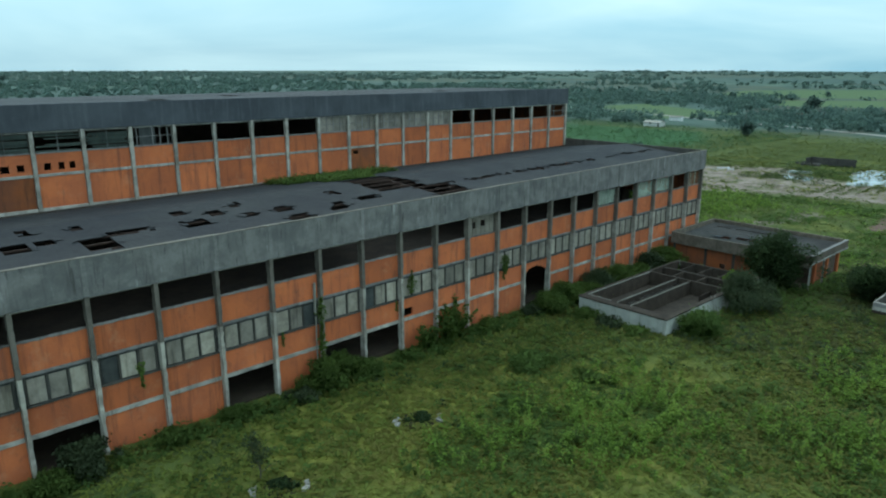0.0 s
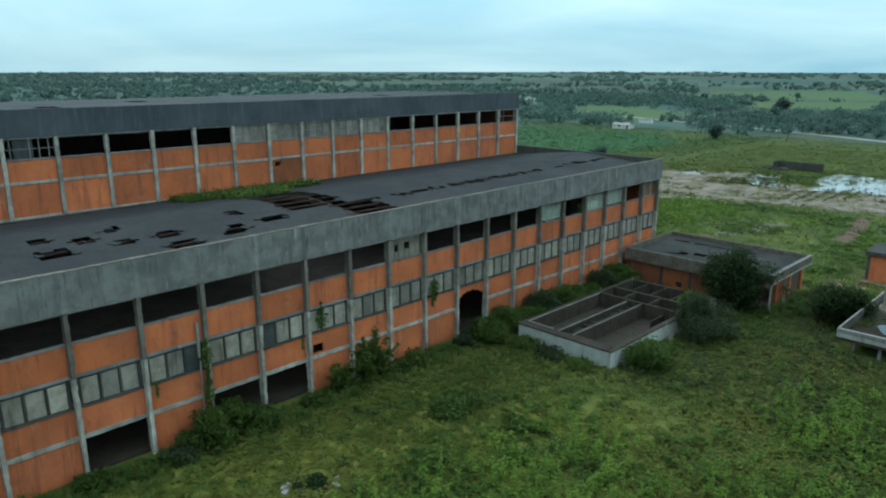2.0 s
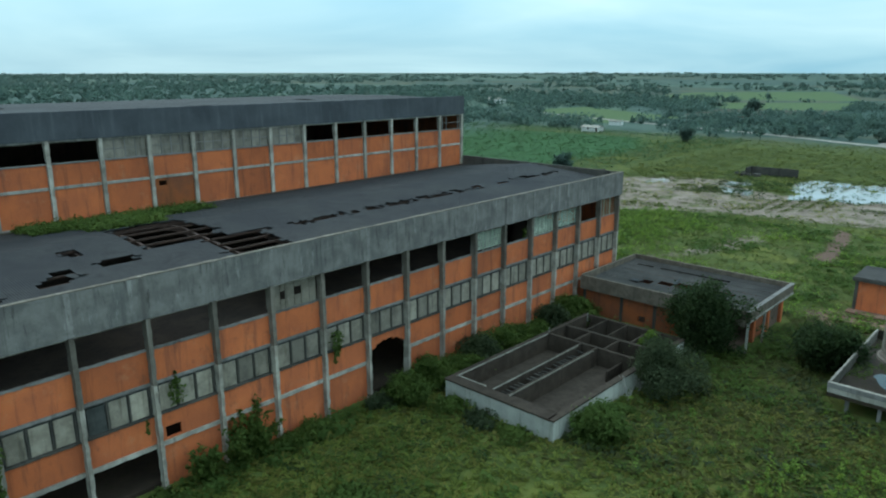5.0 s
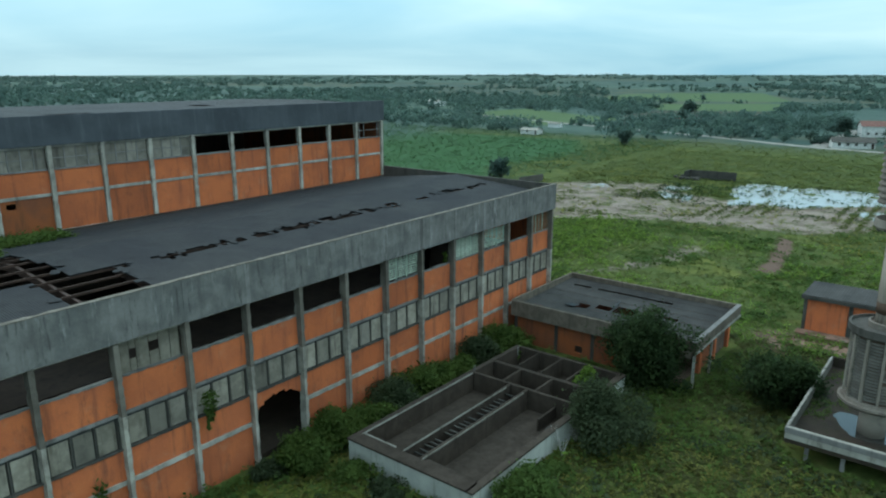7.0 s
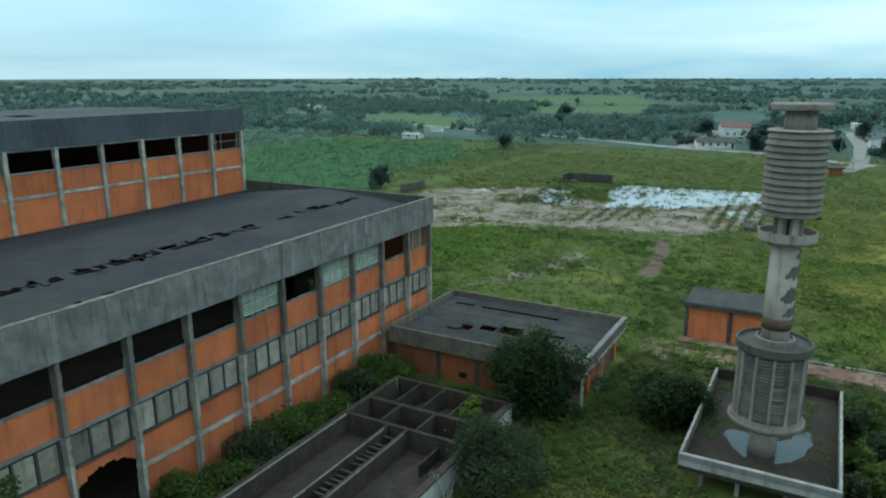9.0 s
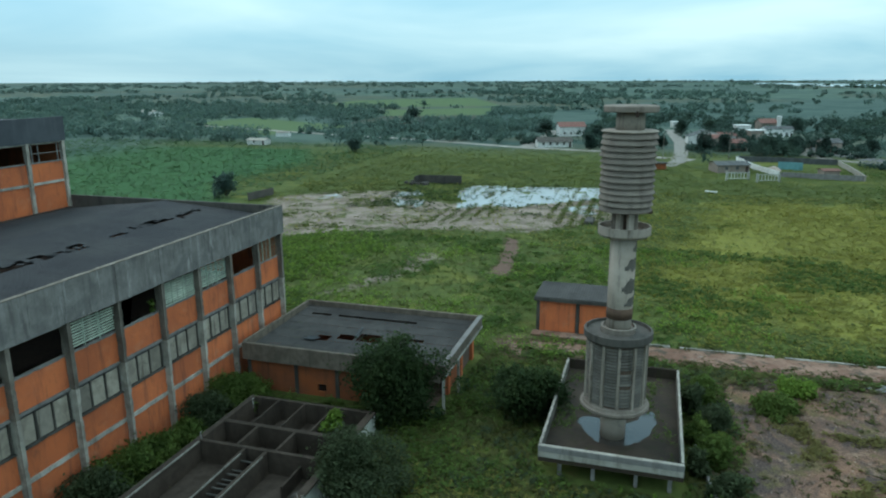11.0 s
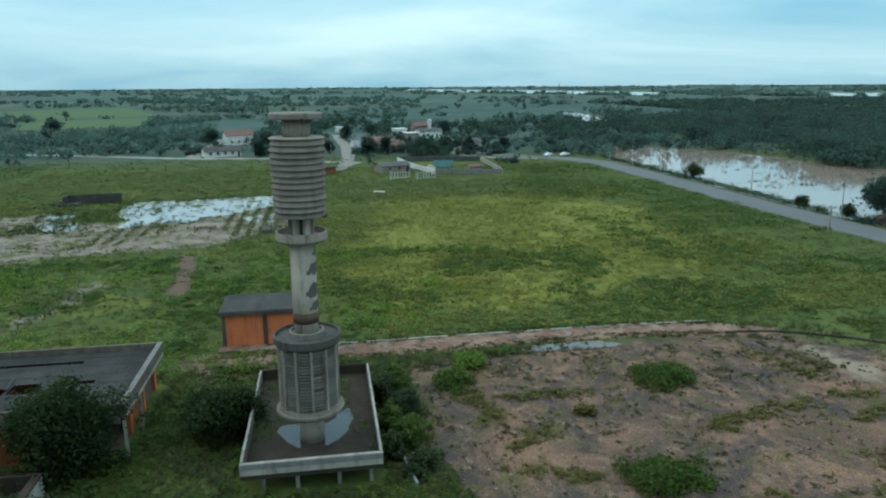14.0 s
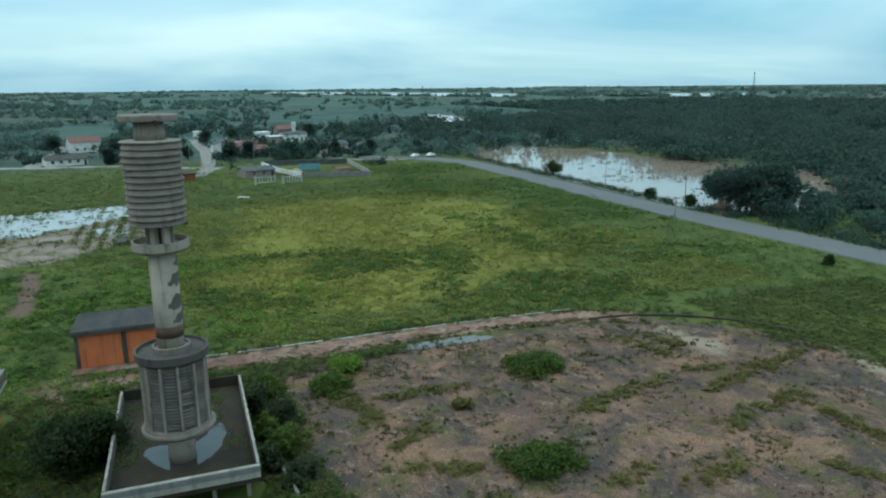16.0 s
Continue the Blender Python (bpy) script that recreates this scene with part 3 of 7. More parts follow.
def tree(name, x, y, width, height, base, leaf, mat, count, label, category, seed, lobes=6, group="", trunk=0.16, limbs=6):
    """A trunk with limbs and a crown of separate leaves."""
    r = np.random.default_rng(seed)
    ob = thing(name, (x, y, -0.15), label, category, group)
    lob = random_lobes(width, height, base, lobes, r)
    tr = Mb()
    fork = max(base * 0.8, height * 0.22)
    tr.tube((0, 0, 0), (0.08, -0.05, fork), trunk * 1.25, trunk * 0.85, 8)
    for q in lob[:limbs]:
        mid = (q[0] * 0.5, q[1] * 0.5, fork + (q[2] - fork) * 0.6)
        tr.tube((0.08, -0.05, fork * 0.95), mid, trunk * 0.6, trunk * 0.4, 6)
        tr.tube(mid, q[:3], trunk * 0.4, trunk * 0.12, 5)
    part("trunk", tr, M_BARK, ob)
    pts, soft = crown_points(int(count * 1.15), lob, r)
    pts[:, 2] = np.maximum(pts[:, 2], 0.12)
    part("crown", quads_mesh("crown", leaf_quads(pts, leaf, r), mat, soft), mat, ob)
    return ob

# ---------------------------------------------------------------- ground


def axis(*stretches):
    """Grid lines: rows of start, end, spacing."""
    out = []
    for a, b, s in stretches:
        out += list(np.arange(a, b, s))
    return np.array(out)


def widening(start, stop, first, grow):
    out, s = [start], first
    while out[-1] < stop:
        s *= grow
        out.append(out[-1] + s)
    return np.array(out)


gx = np.concatenate([-widening(125, 2500, 3, 1.25)[::-1], axis((-122, 140, 1.1), (140, 280, 2.2)), widening(280, 4900, 3, 1.13)])
gy = np.concatenate([-widening(232, 3800, 3, 1.15)[::-1], axis((-230, -112, 2.0), (-112, 48, 1.1), (48, 180, 2.4)), widening(180, 3800, 3.5, 1.15)])
GX, GY = np.meshgrid(gx, gy, indexing="ij")


def inside_by(ring):
    """How far inside a ring each ground vertex lies, in metres; negative outside."""
    px, py = GX.ravel(), GY.ravel()
    best, odd = np.full(px.shape, 1e9), np.zeros(px.shape, bool)
    k = len(ring)
    for i in range(k):
        (ax, ay), (bx, by) = ring[i], ring[(i + 1) % k]
        dx, dy = bx - ax, by - ay
        t = np.clip(((px - ax) * dx + (py - ay) * dy) / (dx * dx + dy * dy), 0, 1)
        best = np.minimum(best, np.hypot(px - ax - t * dx, py - ay - t * dy))
        if dy:
            odd ^= ((ay > py) != (by > py)) & (px < ax + (py - ay) * dx / dy)
    return np.where(odd, best, -best)


BARE = [(3.5, -44.9), (7.2, -52.7), (7.2, -61), (6.5, -70.4), (7.5, -79.9), (5.6, -92.6), (-1, -101.3), (-9.3, -107.8), (-19.7, -110), (-59.8, -114.4), (-75.5, -76.8), (-51.7, -58.9), (-37.4, -52.7), (-20, -46.5)]
SAND = [(94.7, 57.3), (108.1, 46.9), (115.5, 28.9), (102.3, 21.2), (97.6, 5.7), (112, -0.2), (126.1, -25.1), (106.4, -31.2), (86.3, -33.2), (71.1, -16.1), (65.4, 11.6), (58.7, 23.2), (48.3, 32.8), (55.6, 44.2), (71.8, 49.8)]
PATCH = [(17, 11), (25, 8), (36, 4), (47, 3), (52, -2), (46, -7), (36, -6), (26, -2), (19, 3)]
DUST = [(5, -87.4), (2.3, -95.5), (-3.8, -98.5), (-8, -97.3), (-8.5, -93.1), (-7.2, -91.7), (-1.4, -92.6), (2.6, -89)]
DUST_B = [(-7.3, -107.4), (-11.5, -109.8), (-22, -112), (-24, -106.5), (-17.8, -104.8), (-13.6, -105.9)]
TRACK = [(64.2, -12.0), (62.8, -14.6), (55, -15.6), (46, -17.0), (37.2, -18.0), (38.4, -14.6), (44, -15.0), (52, -13.9)]
TRACK_B = [(5.3, -22.6), (10.8, -21.1), (13, -24.6), (11.7, -33.2), (5.7, -33.7), (3.9, -26.1)]
RIVER = [(204, -154), (151, -154.6), (114, -154.4), (88, -155.4), (68, -157.4), (60, -160.5), (58, -170), (64, -186), (76, -214), (93, -237), (120, -243), (133, -238), (157, -233), (179, -224), (219, -220), (245, -204), (264, -182), (238, -165)]
REED = [(11.4, 71.4), (85.3, 66.6), (112.6, 86.6), (165.6, 82), (216.3, 109.6), (214.4, 137.5), (207.5, 226.5), (130.5, 282.2), (-8, 260.5), (-41.5, 112.3)]
LAWN = [(588.6, 233.5), (687.2, 127.1), (526.4, 97.1), (491.5, 182.4)]
LAWN_B = [(270, 171.1), (354.8, 280.5), (440.5, 279.9), (364.5, 154)]
LAWN_C = [(908.8, 393.1), (1068.5, 253.1), (734.1, 135.5), (625.9, 328.7)]
PLOUGH = [(488.8, 182.4), (525.6, 99.8), (417.1, 84), (388.2, 170.6)]
DRY = [(18, -45), (42, -42), (75, -44), (118, -52), (126, -80), (118, -104), (94, -118), (56, -112), (30, -96), (22, -70)]
DRY_B = [(-62.2, -6), (-50, -22), (-66.2, -30.1), (-82.4, -18), (-92.4, -8), (-75.3, -3.1)]
PONDS = [
    [(99.6, 25.3), (110.7, 27.2), (115.2, 23.8), (106.6, 19.2), (92.7, 15.3), (91.0, 19.8)],
    [(119.7, 11.7), (128.1, 10.2), (128.6, -0.3), (129.9, -9.6), (132.5, -25.4), (117.2, -26.6), (109.6, -18.4), (104, -12), (98.7, -7.1), (98.5, -0.2), (93, 5.0), (106.2, 8.6)],
    [(99.0, -18.4), (105.6, -25.5), (96.8, -28.8), (91.6, -24.4)],
    [(99.3, 47.9), (103.6, 42.2), (99.9, 39.4), (95.7, 44.1)],
]
RX, RY = GX.ravel(), GY.ravel()
wav = np.array([noise.noise(Vector((x * 0.13, y * 0.13, 3.1))) + 0.6 * noise.noise(Vector((x * 0.47, y * 0.47, 9.7))) for x, y in zip(RX, RY)])
near = np.clip(1 - np.maximum(np.abs(RX - 20) - 220, np.abs(RY) - 200) / 120, 0, 1)
rise = 11 * np.clip((np.hypot(RX, RY) - 1500) / 3300, 0, 1) ** 1.2
gz = 0.16 * wav * near - 0.03 + rise
river = np.maximum(inside_by(RIVER), -30)
gz = np.where(river > -3, gz * 0.4 - 0.9 * np.clip((river + 3) / 5, 0, 1), gz)
for i, ring in enumerate(PONDS):
    d = inside_by(ring)
    k = np.clip((d + 2) / 4, 0, 1)
    gz = gz * (1 - k) + k * (-0.05 + 0.11 * wav if i == 1 else -0.01 + 0.32 * wav)
bare = np.maximum(inside_by(BARE), -40)
gz = np.where(bare > -1, gz * 0.35, gz)
# level under buildings and roads
for x0, x1, y0, y1 in ((-117, 6, -23, 62), (-20, 1, -43.5, -30), (5, 26, -90, -24), (-270, 205, -156, -139)):
    gz = np.where((RX > x0) & (RX < x1) & (RY > y0) & (RY < y1), np.minimum(gz * 0.3, 0.0) - 0.02, gz)
nx, ny = len(gx), len(gy)
idx = np.arange(nx * ny).reshape(nx, ny)
faces = np.stack([idx[:-1, :-1], idx[1:, :-1], idx[1:, 1:], idx[:-1, 1:]], -1).reshape(-1, 4)
gme = bpy.data.meshes.new("ground")
gme.vertices.add(nx * ny)
gme.vertices.foreach_set("co", np.stack([RX, RY, gz], 1).astype(np.float32).ravel())
gme.loops.add(len(faces) * 4)
gme.loops.foreach_set("vertex_index", faces.astype(np.int32).ravel())
gme.polygons.add(len(faces))
gme.polygons.foreach_set("loop_start", np.arange(0, len(faces) * 4, 4, dtype=np.int32))
gme.polygons.foreach_set("loop_total", np.full(len(faces), 4, np.int32))
gme.polygons.foreach_set("use_smooth", np.ones(len(faces), bool))
gme.materials.append(M_GROUND)
gme.update(calc_edges=True)
reed = np.maximum(inside_by(REED), -30)
lawn = np.maximum.reduce([inside_by(LAWN), inside_by(LAWN_B), inside_by(LAWN_C)])
dry = np.clip(np.maximum(inside_by(DRY), inside_by(DRY_B)) / 14 + 0.25 + 0.3 * np.clip((-30 - RX) / 14, 0, 1), 0, 1)
sand = np.maximum(inside_by(SAND), inside_by(PATCH) - 2.6)
trod = np.maximum(inside_by(TRACK), inside_by(TRACK_B) - 1.0) + 0.4
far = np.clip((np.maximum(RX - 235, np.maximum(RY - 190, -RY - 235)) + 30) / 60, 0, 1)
for key, val in (("bare", bare), ("sand", sand), ("trod", trod), ("reed", reed), ("lawn", lawn), ("plough", inside_by(PLOUGH)), ("dry", dry), ("far", far), ("mud", river), ("dust", np.maximum(inside_by(DUST), inside_by(DUST_B)) - 0.6)):
    gme.attributes.new(key, "FLOAT", "POINT").data.foreach_set("value", val.astype(np.float32))
tagged(new("ground", gme), "flat overgrown green plain with bare reddish patches", "ground", kind="structure")


def ground_at(x, y):
    i, j = np.clip(np.searchsorted(gx, x), 0, nx - 1), np.clip(np.searchsorted(gy, y), 0, ny - 1)
    return gz.reshape(nx, ny)[i, j]


def sheet(name, ring, z, mat, label, category):
    mb = Mb()
    mb.v = [(x, y, z) for x, y in ring]
    mb.f = [tuple(range(len(ring)))]
    return solid(name, mb, mat, label, category, kind="structure")


def grown(ring, by):
    cx, cy = sum(p[0] for p in ring) / len(ring), sum(p[1] for p in ring) / len(ring)
    return [(x + (x - cx) * by, y + (y - cy) * by) for x, y in ring]


def turned(ring):
    a = sum(p[0] * q[1] - q[0] * p[1] for p, q in zip(ring, ring[1:] + ring[:1]))
    return ring if a > 0 else ring[::-1]


sheet("water_river", turned(grown(RIVER, 0.03)), -0.42, M_RIVER, "brown flood water lying beside the road", "water")
for ring in PONDS:
    sheet("water_pond", turned(grown(ring, 0.08)), 0.015, M_POND, "shallow rain pond with weeds standing in it", "water")


def strip(name, line, width, z, mat, label, category, thick=0.3):
    """A road along a line, with thickness."""
    pts = []
    for (ax, ay), (bx, by) in zip(line, line[1:]):
        k = max(1, int(math.hypot(bx - ax, by - ay) / 6))
        pts += [(ax + (bx - ax) * i / k, ay + (by - ay) * i / k) for i in range(k)]
    pts.append(line[-1])
    mb = Mb()
    for i, (x, y) in enumerate(pts):
        a, b = pts[max(i - 1, 0)], pts[min(i + 1, len(pts) - 1)]
        d = math.hypot(b[0] - a[0], b[1] - a[1])
        px, py = -(b[1] - a[1]) / d, (b[0] - a[0]) / d
        w = width * (0.5 + 0.03 * noise.noise(Vector((x * 0.1, y * 0.1, 0))))
        mb.v += [(x + px * w, y + py * w, z), (x - px * w, y - py * w, z), (x + px * (w + 0.4), y + py * (w + 0.4), z - thick), (x - px * (w + 0.4), y - py * (w + 0.4), z - thick)]
    for i in range(len(pts) - 1):
        n = i * 4
        mb.f += [(n + 1, n + 5, n + 4, n), (n, n + 4, n + 6, n + 2), (n + 3, n + 7, n + 5, n + 1)]
    return solid(name, mb, mat, label, category, kind="structure")


strip("road_main", [(-275.5, -158), (-59.7, -155.5), (14, -152.6), (38, -150.9), (51, -149.3), (70, -147.9), (95, -147), (128, -146.8), (165, -146.2), (194, -145), (208, -139), (219, -129), (230.3, -117), (259.4, -107.3), (301.6, -111.6)], 9.6, 0.14, M_ASPHALT, "worn grey asphalt road on a low bank", "road")
strip("road_north", [(354.8, 280.5), (301.4, 153.4), (289.1, 118.2), (275, 78), (252.4, 31.5), (245.8, 16.2), (239.3, -15.1), (218.8, -42.3), (214, -52.6)], 5.0, 0.08, M_DUST_ROAD, "pale dusty country road", "road")
strip("road_branch", [(247.5, 18.1), (285.7, 18.1), (339.6, 18), (408.4, 37.9)], 6.5, 0.1, M_DUST_ROAD, "pale dusty side road", "road")
strip("road_village", [(190.5, -42.3), (210.4, -47.4), (251.1, -49), (291.6, -49.5), (378.6, -45.3)], 5.4, 0.11, M_DUST_ROAD, "pale village street", "road")
strip("road_lane", [(212.9, -127), (226.6, -103), (252.4, -94.4), (276.4, -103)], 5.0, 0.1, M_DUST_ROAD, "pale dirt lane to the houses", "road")
strip("path", [(175.4, -34.2), (184.2, -40.3), (194.7, -43.3)], 2.2, 0.06, M_DUST_ROAD, "trodden pale footpath", "path")

# reddish factory roadway with its kerb
strip("pavement", [(8.2, -24.1), (8.8, -33.2), (10.4, -40.3), (10.7, -50.6), (11.2, -61), (11.4, -69.3), (11, -78.8), (9.5, -87.3), (6.6, -93.7)], 4.2, 0.07, M_PAVING, "cracked reddish concrete factory roadway", "pavement")
kerb = thing("kerb", (13.0, -38.5, 0), "low broken concrete kerb along the factory roadway", "kerb", kind="structure")
ks = Mb().worn(-0.16, 0.16, -0.48, 0.48, -0.1, 0.26, 0.04).data("kerb_stone", M_CONCRETE_PALE)
for i in range(49):
    if rng.random() < 0.86:
        yy = -i * 1.0
        bend = -0.0008 * max(0, i - 25) ** 2
        part("kerb_stone", ks, None, kerb, at=(bend + rng.normal(0, 0.03), yy, -0.05 + rng.normal(0, 0.02)), turn=rng.normal(0, 1.5) + (0.09 * max(0, i - 25)))
ring_kerb = thing("kerb_curve", (-12, -90.5, 0), "curved dark earth kerb round the bare yard", "kerb", kind="structure")
ke = Mb().worn(-0.9, 0.9, -0.2, 0.2, -0.1, 0.26, 0.06).data("kerb_segment", M_BASIN)
for i in range(15):
    a = radians(-2 - i * 4.4)
    part("kerb_segment", ke, None, ring_kerb, at=(23.6 * math.cos(a) - 15.6 + 12, 23.6 * math.sin(a) + 3.5, 0), turn=math.degrees(a) + 90)
sheet("puddle_road", turned([(6.9, -60.3), (6.2, -63.9), (6.1, -71.8), (6.9, -73), (8.3, -70.6), (8.4, -65), (8.1, -62.0)]), 0.05, M_MUD_PUDDLE, "long muddy rain puddle beside the roadway", "puddle")

# ---------------------------------------------------------------- low hall
BAY = 5.0
low = thing("low_hall", (0, 0, 0), "long derelict orange brick hall with concrete columns and holed roof", "factory")
low.matrix_basis = Matrix.Translation((-50, 0, 0)) @ pose(0, 0, 0, 0, -0.37, 0) @ Matrix.Translation((50, 0, 0))
NB = 23
col_mesh = [Mb().ragged(-0.165, 0.165, -0.13, 0.62, -0.3, 8.4, 2, 26, 0.018, 50 + i).data("column", M_COLUMN) for i in range(4)]
col_top = [Mb().ragged(-0.185, 0.185, -0.135, 0.62, 8.403, 13.5, 2, 16, 0.018, 60 + i).data("column_head", M_COLUMN_DARK) for i in range(4)]
W2 = 2.4
brick_hi = Mb().box(-W2, W2, 0.42, 0.62, 8.553, 10.877).data("brick_panel", M_BRICK)
brick_mid = Mb().box(-W2, W2, 0.42, 0.62, 3.71, 5.85).data("brick_panel", M_BRICK)
brick_low = Mb().box(-W2, W2, 0.42, 0.62, -0.3, 3.347).data("brick_panel", M_BRICK)
brick_mid_g = Mb().box(-W2, W2, 0.42, 0.62, 3.71, 5.85).data("brick_panel", M_BRICK_OLD)
beam_low = Mb().ragged(-W2, W2, 0.30, 0.64, 3.35, 3.707, 0, 14, 0.016, 38).data("beam", M_BEAM)
beam_mid = Mb().ragged(-W2, W2, 0.32, 0.64, 8.3, 8.55, 0, 14, 0.016, 38).data("beam", M_CONCRETE)
sill_up = Mb().ragged(-W2, W2, 0.34, 0.66, 10.88, 11.05, 0, 14, 0.016, 37).data("sill", M_CONCRETE)
# dark sill, its colour also carries the shadow below the windows
sill_shadow = Mb().ragged(-W2, W2, 0.30, 0.64, 5.853, 6.0, 0, 14, 0.016, 38).data("sill", M_CONCRETE_DARK)
lintel_up = Mb().ragged(-W2, W2, 0.28, 0.64, 13.22, 13.49, 0, 14, 0.016, 39).data("lintel", M_BEAM)
pane_mesh = Mb().worn(-0.61, 0.61, 0.48, 0.54, 6.08, 8.06, 0.03).data("pane", M_PANE)
pane_grey = Mb().worn(-0.61, 0.61, 0.46, 0.52, 6.08, 8.06, 0.03).data("pane", M_PANE_HIGH)
pane_dark = Mb().worn(-0.61, 0.61, 0.52, 0.57, 6.08, 8.06, 0.03).data("pane", M_PANE_DARK)
mullion = Mb().worn(-0.055, 0.055, 0.44, 0.62, 6.003, 8.297, 0.02).data("mullion", M_CONCRETE_DARK)
# added sheet, its dark colour stands in for depth in the pane gaps
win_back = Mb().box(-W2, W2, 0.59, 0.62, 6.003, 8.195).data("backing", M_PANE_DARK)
transom = Mb().box(-W2, W2, 0.46, 0.6, 8.2, 8.297).data("transom", M_CONCRETE_DARK)
stile_mesh = Mb().box(-0.04, 0.04, 0.38, 0.5, 11.05, 13.22).data("stile", M_SLAT)
slat_mesh = Mb().slab((-2.25, 0.38, 0.0), (2.25, 0.38, 0.0), (2.25, 0.43, 0.085), (-2.25, 0.43, 0.085), 0.02).data("slat", M_SLAT)
slat_brown = Mb().slab((-2.25, 0.38, 0.0), (2.25, 0.38, 0.0), (2.25, 0.43, 0.085), (-2.25, 0.43, 0.085), 0.02).data("slat", M_SLAT_BROWN)
OPEN_GATES = {13, 14, 16, 19}
HOLE_X0, HOLE_X1 = -1.9, -0.7


def column_x(k):
    """Bays widen a little towards the west end."""
    return -0.35 if k == 0 else -BAY * k if k <= 15 else -75 - (k - 15) * 5.14


LOUVRES = {0: slat_brown, 2: slat_mesh, 3: slat_mesh, 5: slat_mesh}
for k in range(NB + 1):
    shaft = part("column", col_mesh[k % 4], None, low, at=(column_x(k), 0, 0))
    part("column_head", col_top[(k * 3 + 1) % 4], None, shaft, "dark stained upper length")
for k in range(NB):
    at = ((column_x(k) + column_x(k + 1)) / 2, 0, 0)
    if k not in OPEN_GATES and k != 8:
        part("brick_panel", brick_low, None, low, at=at)
    if k == 12:
        hole = Mb().box(-W2, HOLE_X0, 0.42, 0.62, 3.71, 5.85)
        hole.box(HOLE_X1, W2, 0.42, 0.62, 3.71, 5.85), hole.box(HOLE_X0, HOLE_X1, 0.42, 0.62, 4.75, 5.85), hole.box(HOLE_X0, HOLE_X1, 0.42, 0.62, 3.71, 3.85)
        part("brick_panel", hole, M_BRICK, low, "orange brick panel with a knocked-out hole", at=at)
        part("beam", beam_low, None, low, at=at)
    elif k == 8:
        # broken doorway with a ragged head
        br = Mb()
        for i in range(18):
            x0, x1 = -W2 + i * W2 / 9, -W2 + (i + 1) * W2 / 9
            u = (i + 0.5) / 18
            head = 4.2 + 1.0 * math.sin(u * 3.0) + 0.25 * noise.noise(Vector((i * 0.8, 0, 2)))
            br.box(x0, x1, 0.42, 0.62, head, 5.85)
        part("brick_panel", br, M_BRICK, low, "orange brick panel broken open below", at=at)
    else:
        part("brick_panel", brick_mid_g if k == 22 else brick_mid, None, low, at=at)
        part("beam", beam_low, None, low, at=at)
    part("brick_panel", brick_hi, None, low, at=at)
    part("beam", beam_mid, None, low, at=at)
    part("sill", sill_up, None, low, at=at)
    part("sill", sill_shadow, None, low, at=at)
    part("lintel", lintel_up, None, low, at=at)
    win = part("window", transom, None, low, at=at)
    part("backing", win_back, None, win, "dark sheet standing in for depth behind the panes")
    for i in range(4):
        part("mullion", mullion, None, win, at=(-2.2 + i * 1.467, 0, 0))
    for i in range(3):
        r = random.random()
        me = pane_dark if r < 0.03 else pane_grey if r < 0.3 else pane_mesh
        part("pane", me, None, win, at=(-1.467 + i * 1.467, 0, 0))
    if k in LOUVRES:
        lou = part("louvre", Mb().box(-0.03, 0.03, 0.40, 0.5, 11.05, 13.22), M_CONCRETE_PALE, low, "slatted louvre with missing slats", at=at)
        for i in (-1, 1):
            part("stile", stile_mesh, None, lou, at=(i * 0.75, 0, 0))
        for i in range(10):
            if random.random() < 0.92:
                part("slat", LOUVRES[k], None, lou, at=(0, 0, 11.1 + i * 0.212), turn=random.gauss(0, 0.7))
    if k == 4:
        part("board", Mb().slab((-2.1, 0.5, 13.2), (-0.4, 0.5, 13.2), (-0.9, 0.5, 11.06), (-2.1, 0.5, 11.06), 0.04), M_PANE_DARK, low, at=at)
    if k == 10:
        bd = Mb()
        for i, (a, b, c, d) in enumerate(((-2.1, -1.45, 11.06, 13.2), (-1.4, -1.0, 12.6, 13.2), (-1.4, -1.0, 11.06, 11.9), (-0.95, -0.1, 11.06, 13.2), (-0.05, 0.6, 12.7, 13.2), (-0.05, 0.6, 11.06, 12.0), (0.65, 1.4, 11.06, 13.2), (1.45, 2.1, 11.06, 13.2))):
            bd.box(a, b, 0.46, 0.5, c, d)
        part("boarding", bd, M_PANE, low, "pale boarding with broken holes", at=at)

# parapet: one streaked concrete band with a thin coping
part("parapet", Mb().ragged(-116.4, 0.12, -0.23, 0.1, 13.48, 16.52, 0, 230, 0.014, 71), M_PARAPET, low, "streaked grey concrete parapet")
part("coping", Mb().ragged(-116.42, 0.15, -0.26, 0.14, 16.49, 16.57, 0, 200, 0.016, 72), M_COLUMN_DARK, low)
pilaster = Mb().ragged(-0.185, 0.185, -0.25, -0.20, 13.5, 16.47, 2, 12, 0.012, 77).data("pilaster", M_PARAPET)
for k in range(1, NB):
    part("pilaster", pilaster, None, low, at=(column_x(k), 0, 0))
part("end_parapet", Mb().worn(-0.2, 0.14, 0.11, 28.2, 13.4, 16.5, 0.04), M_CONCRETE_DARK, low, "dark concrete end parapet")
part("end_wall", Mb().box(-0.12, 0.1, 0.63, 28.4, -0.3, 13.39), M_BRICK, low)
part("end_wall", Mb().box(-116.4, -116.15, 0.63, 28.4, -0.3, 15.2), M_BRICK, low)
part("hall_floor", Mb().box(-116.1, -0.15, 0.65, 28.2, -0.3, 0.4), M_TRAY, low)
part("gallery_floor", Mb().box(-115, -0.15, 6.5, 28.2, 8.2, 8.5), M_SOOT_SHADE, low)
part("back_wall", Mb().box(-115, -0.15, 28.2, 28.4, -0.3, 15.1), M_SOOT_SHADE, low)

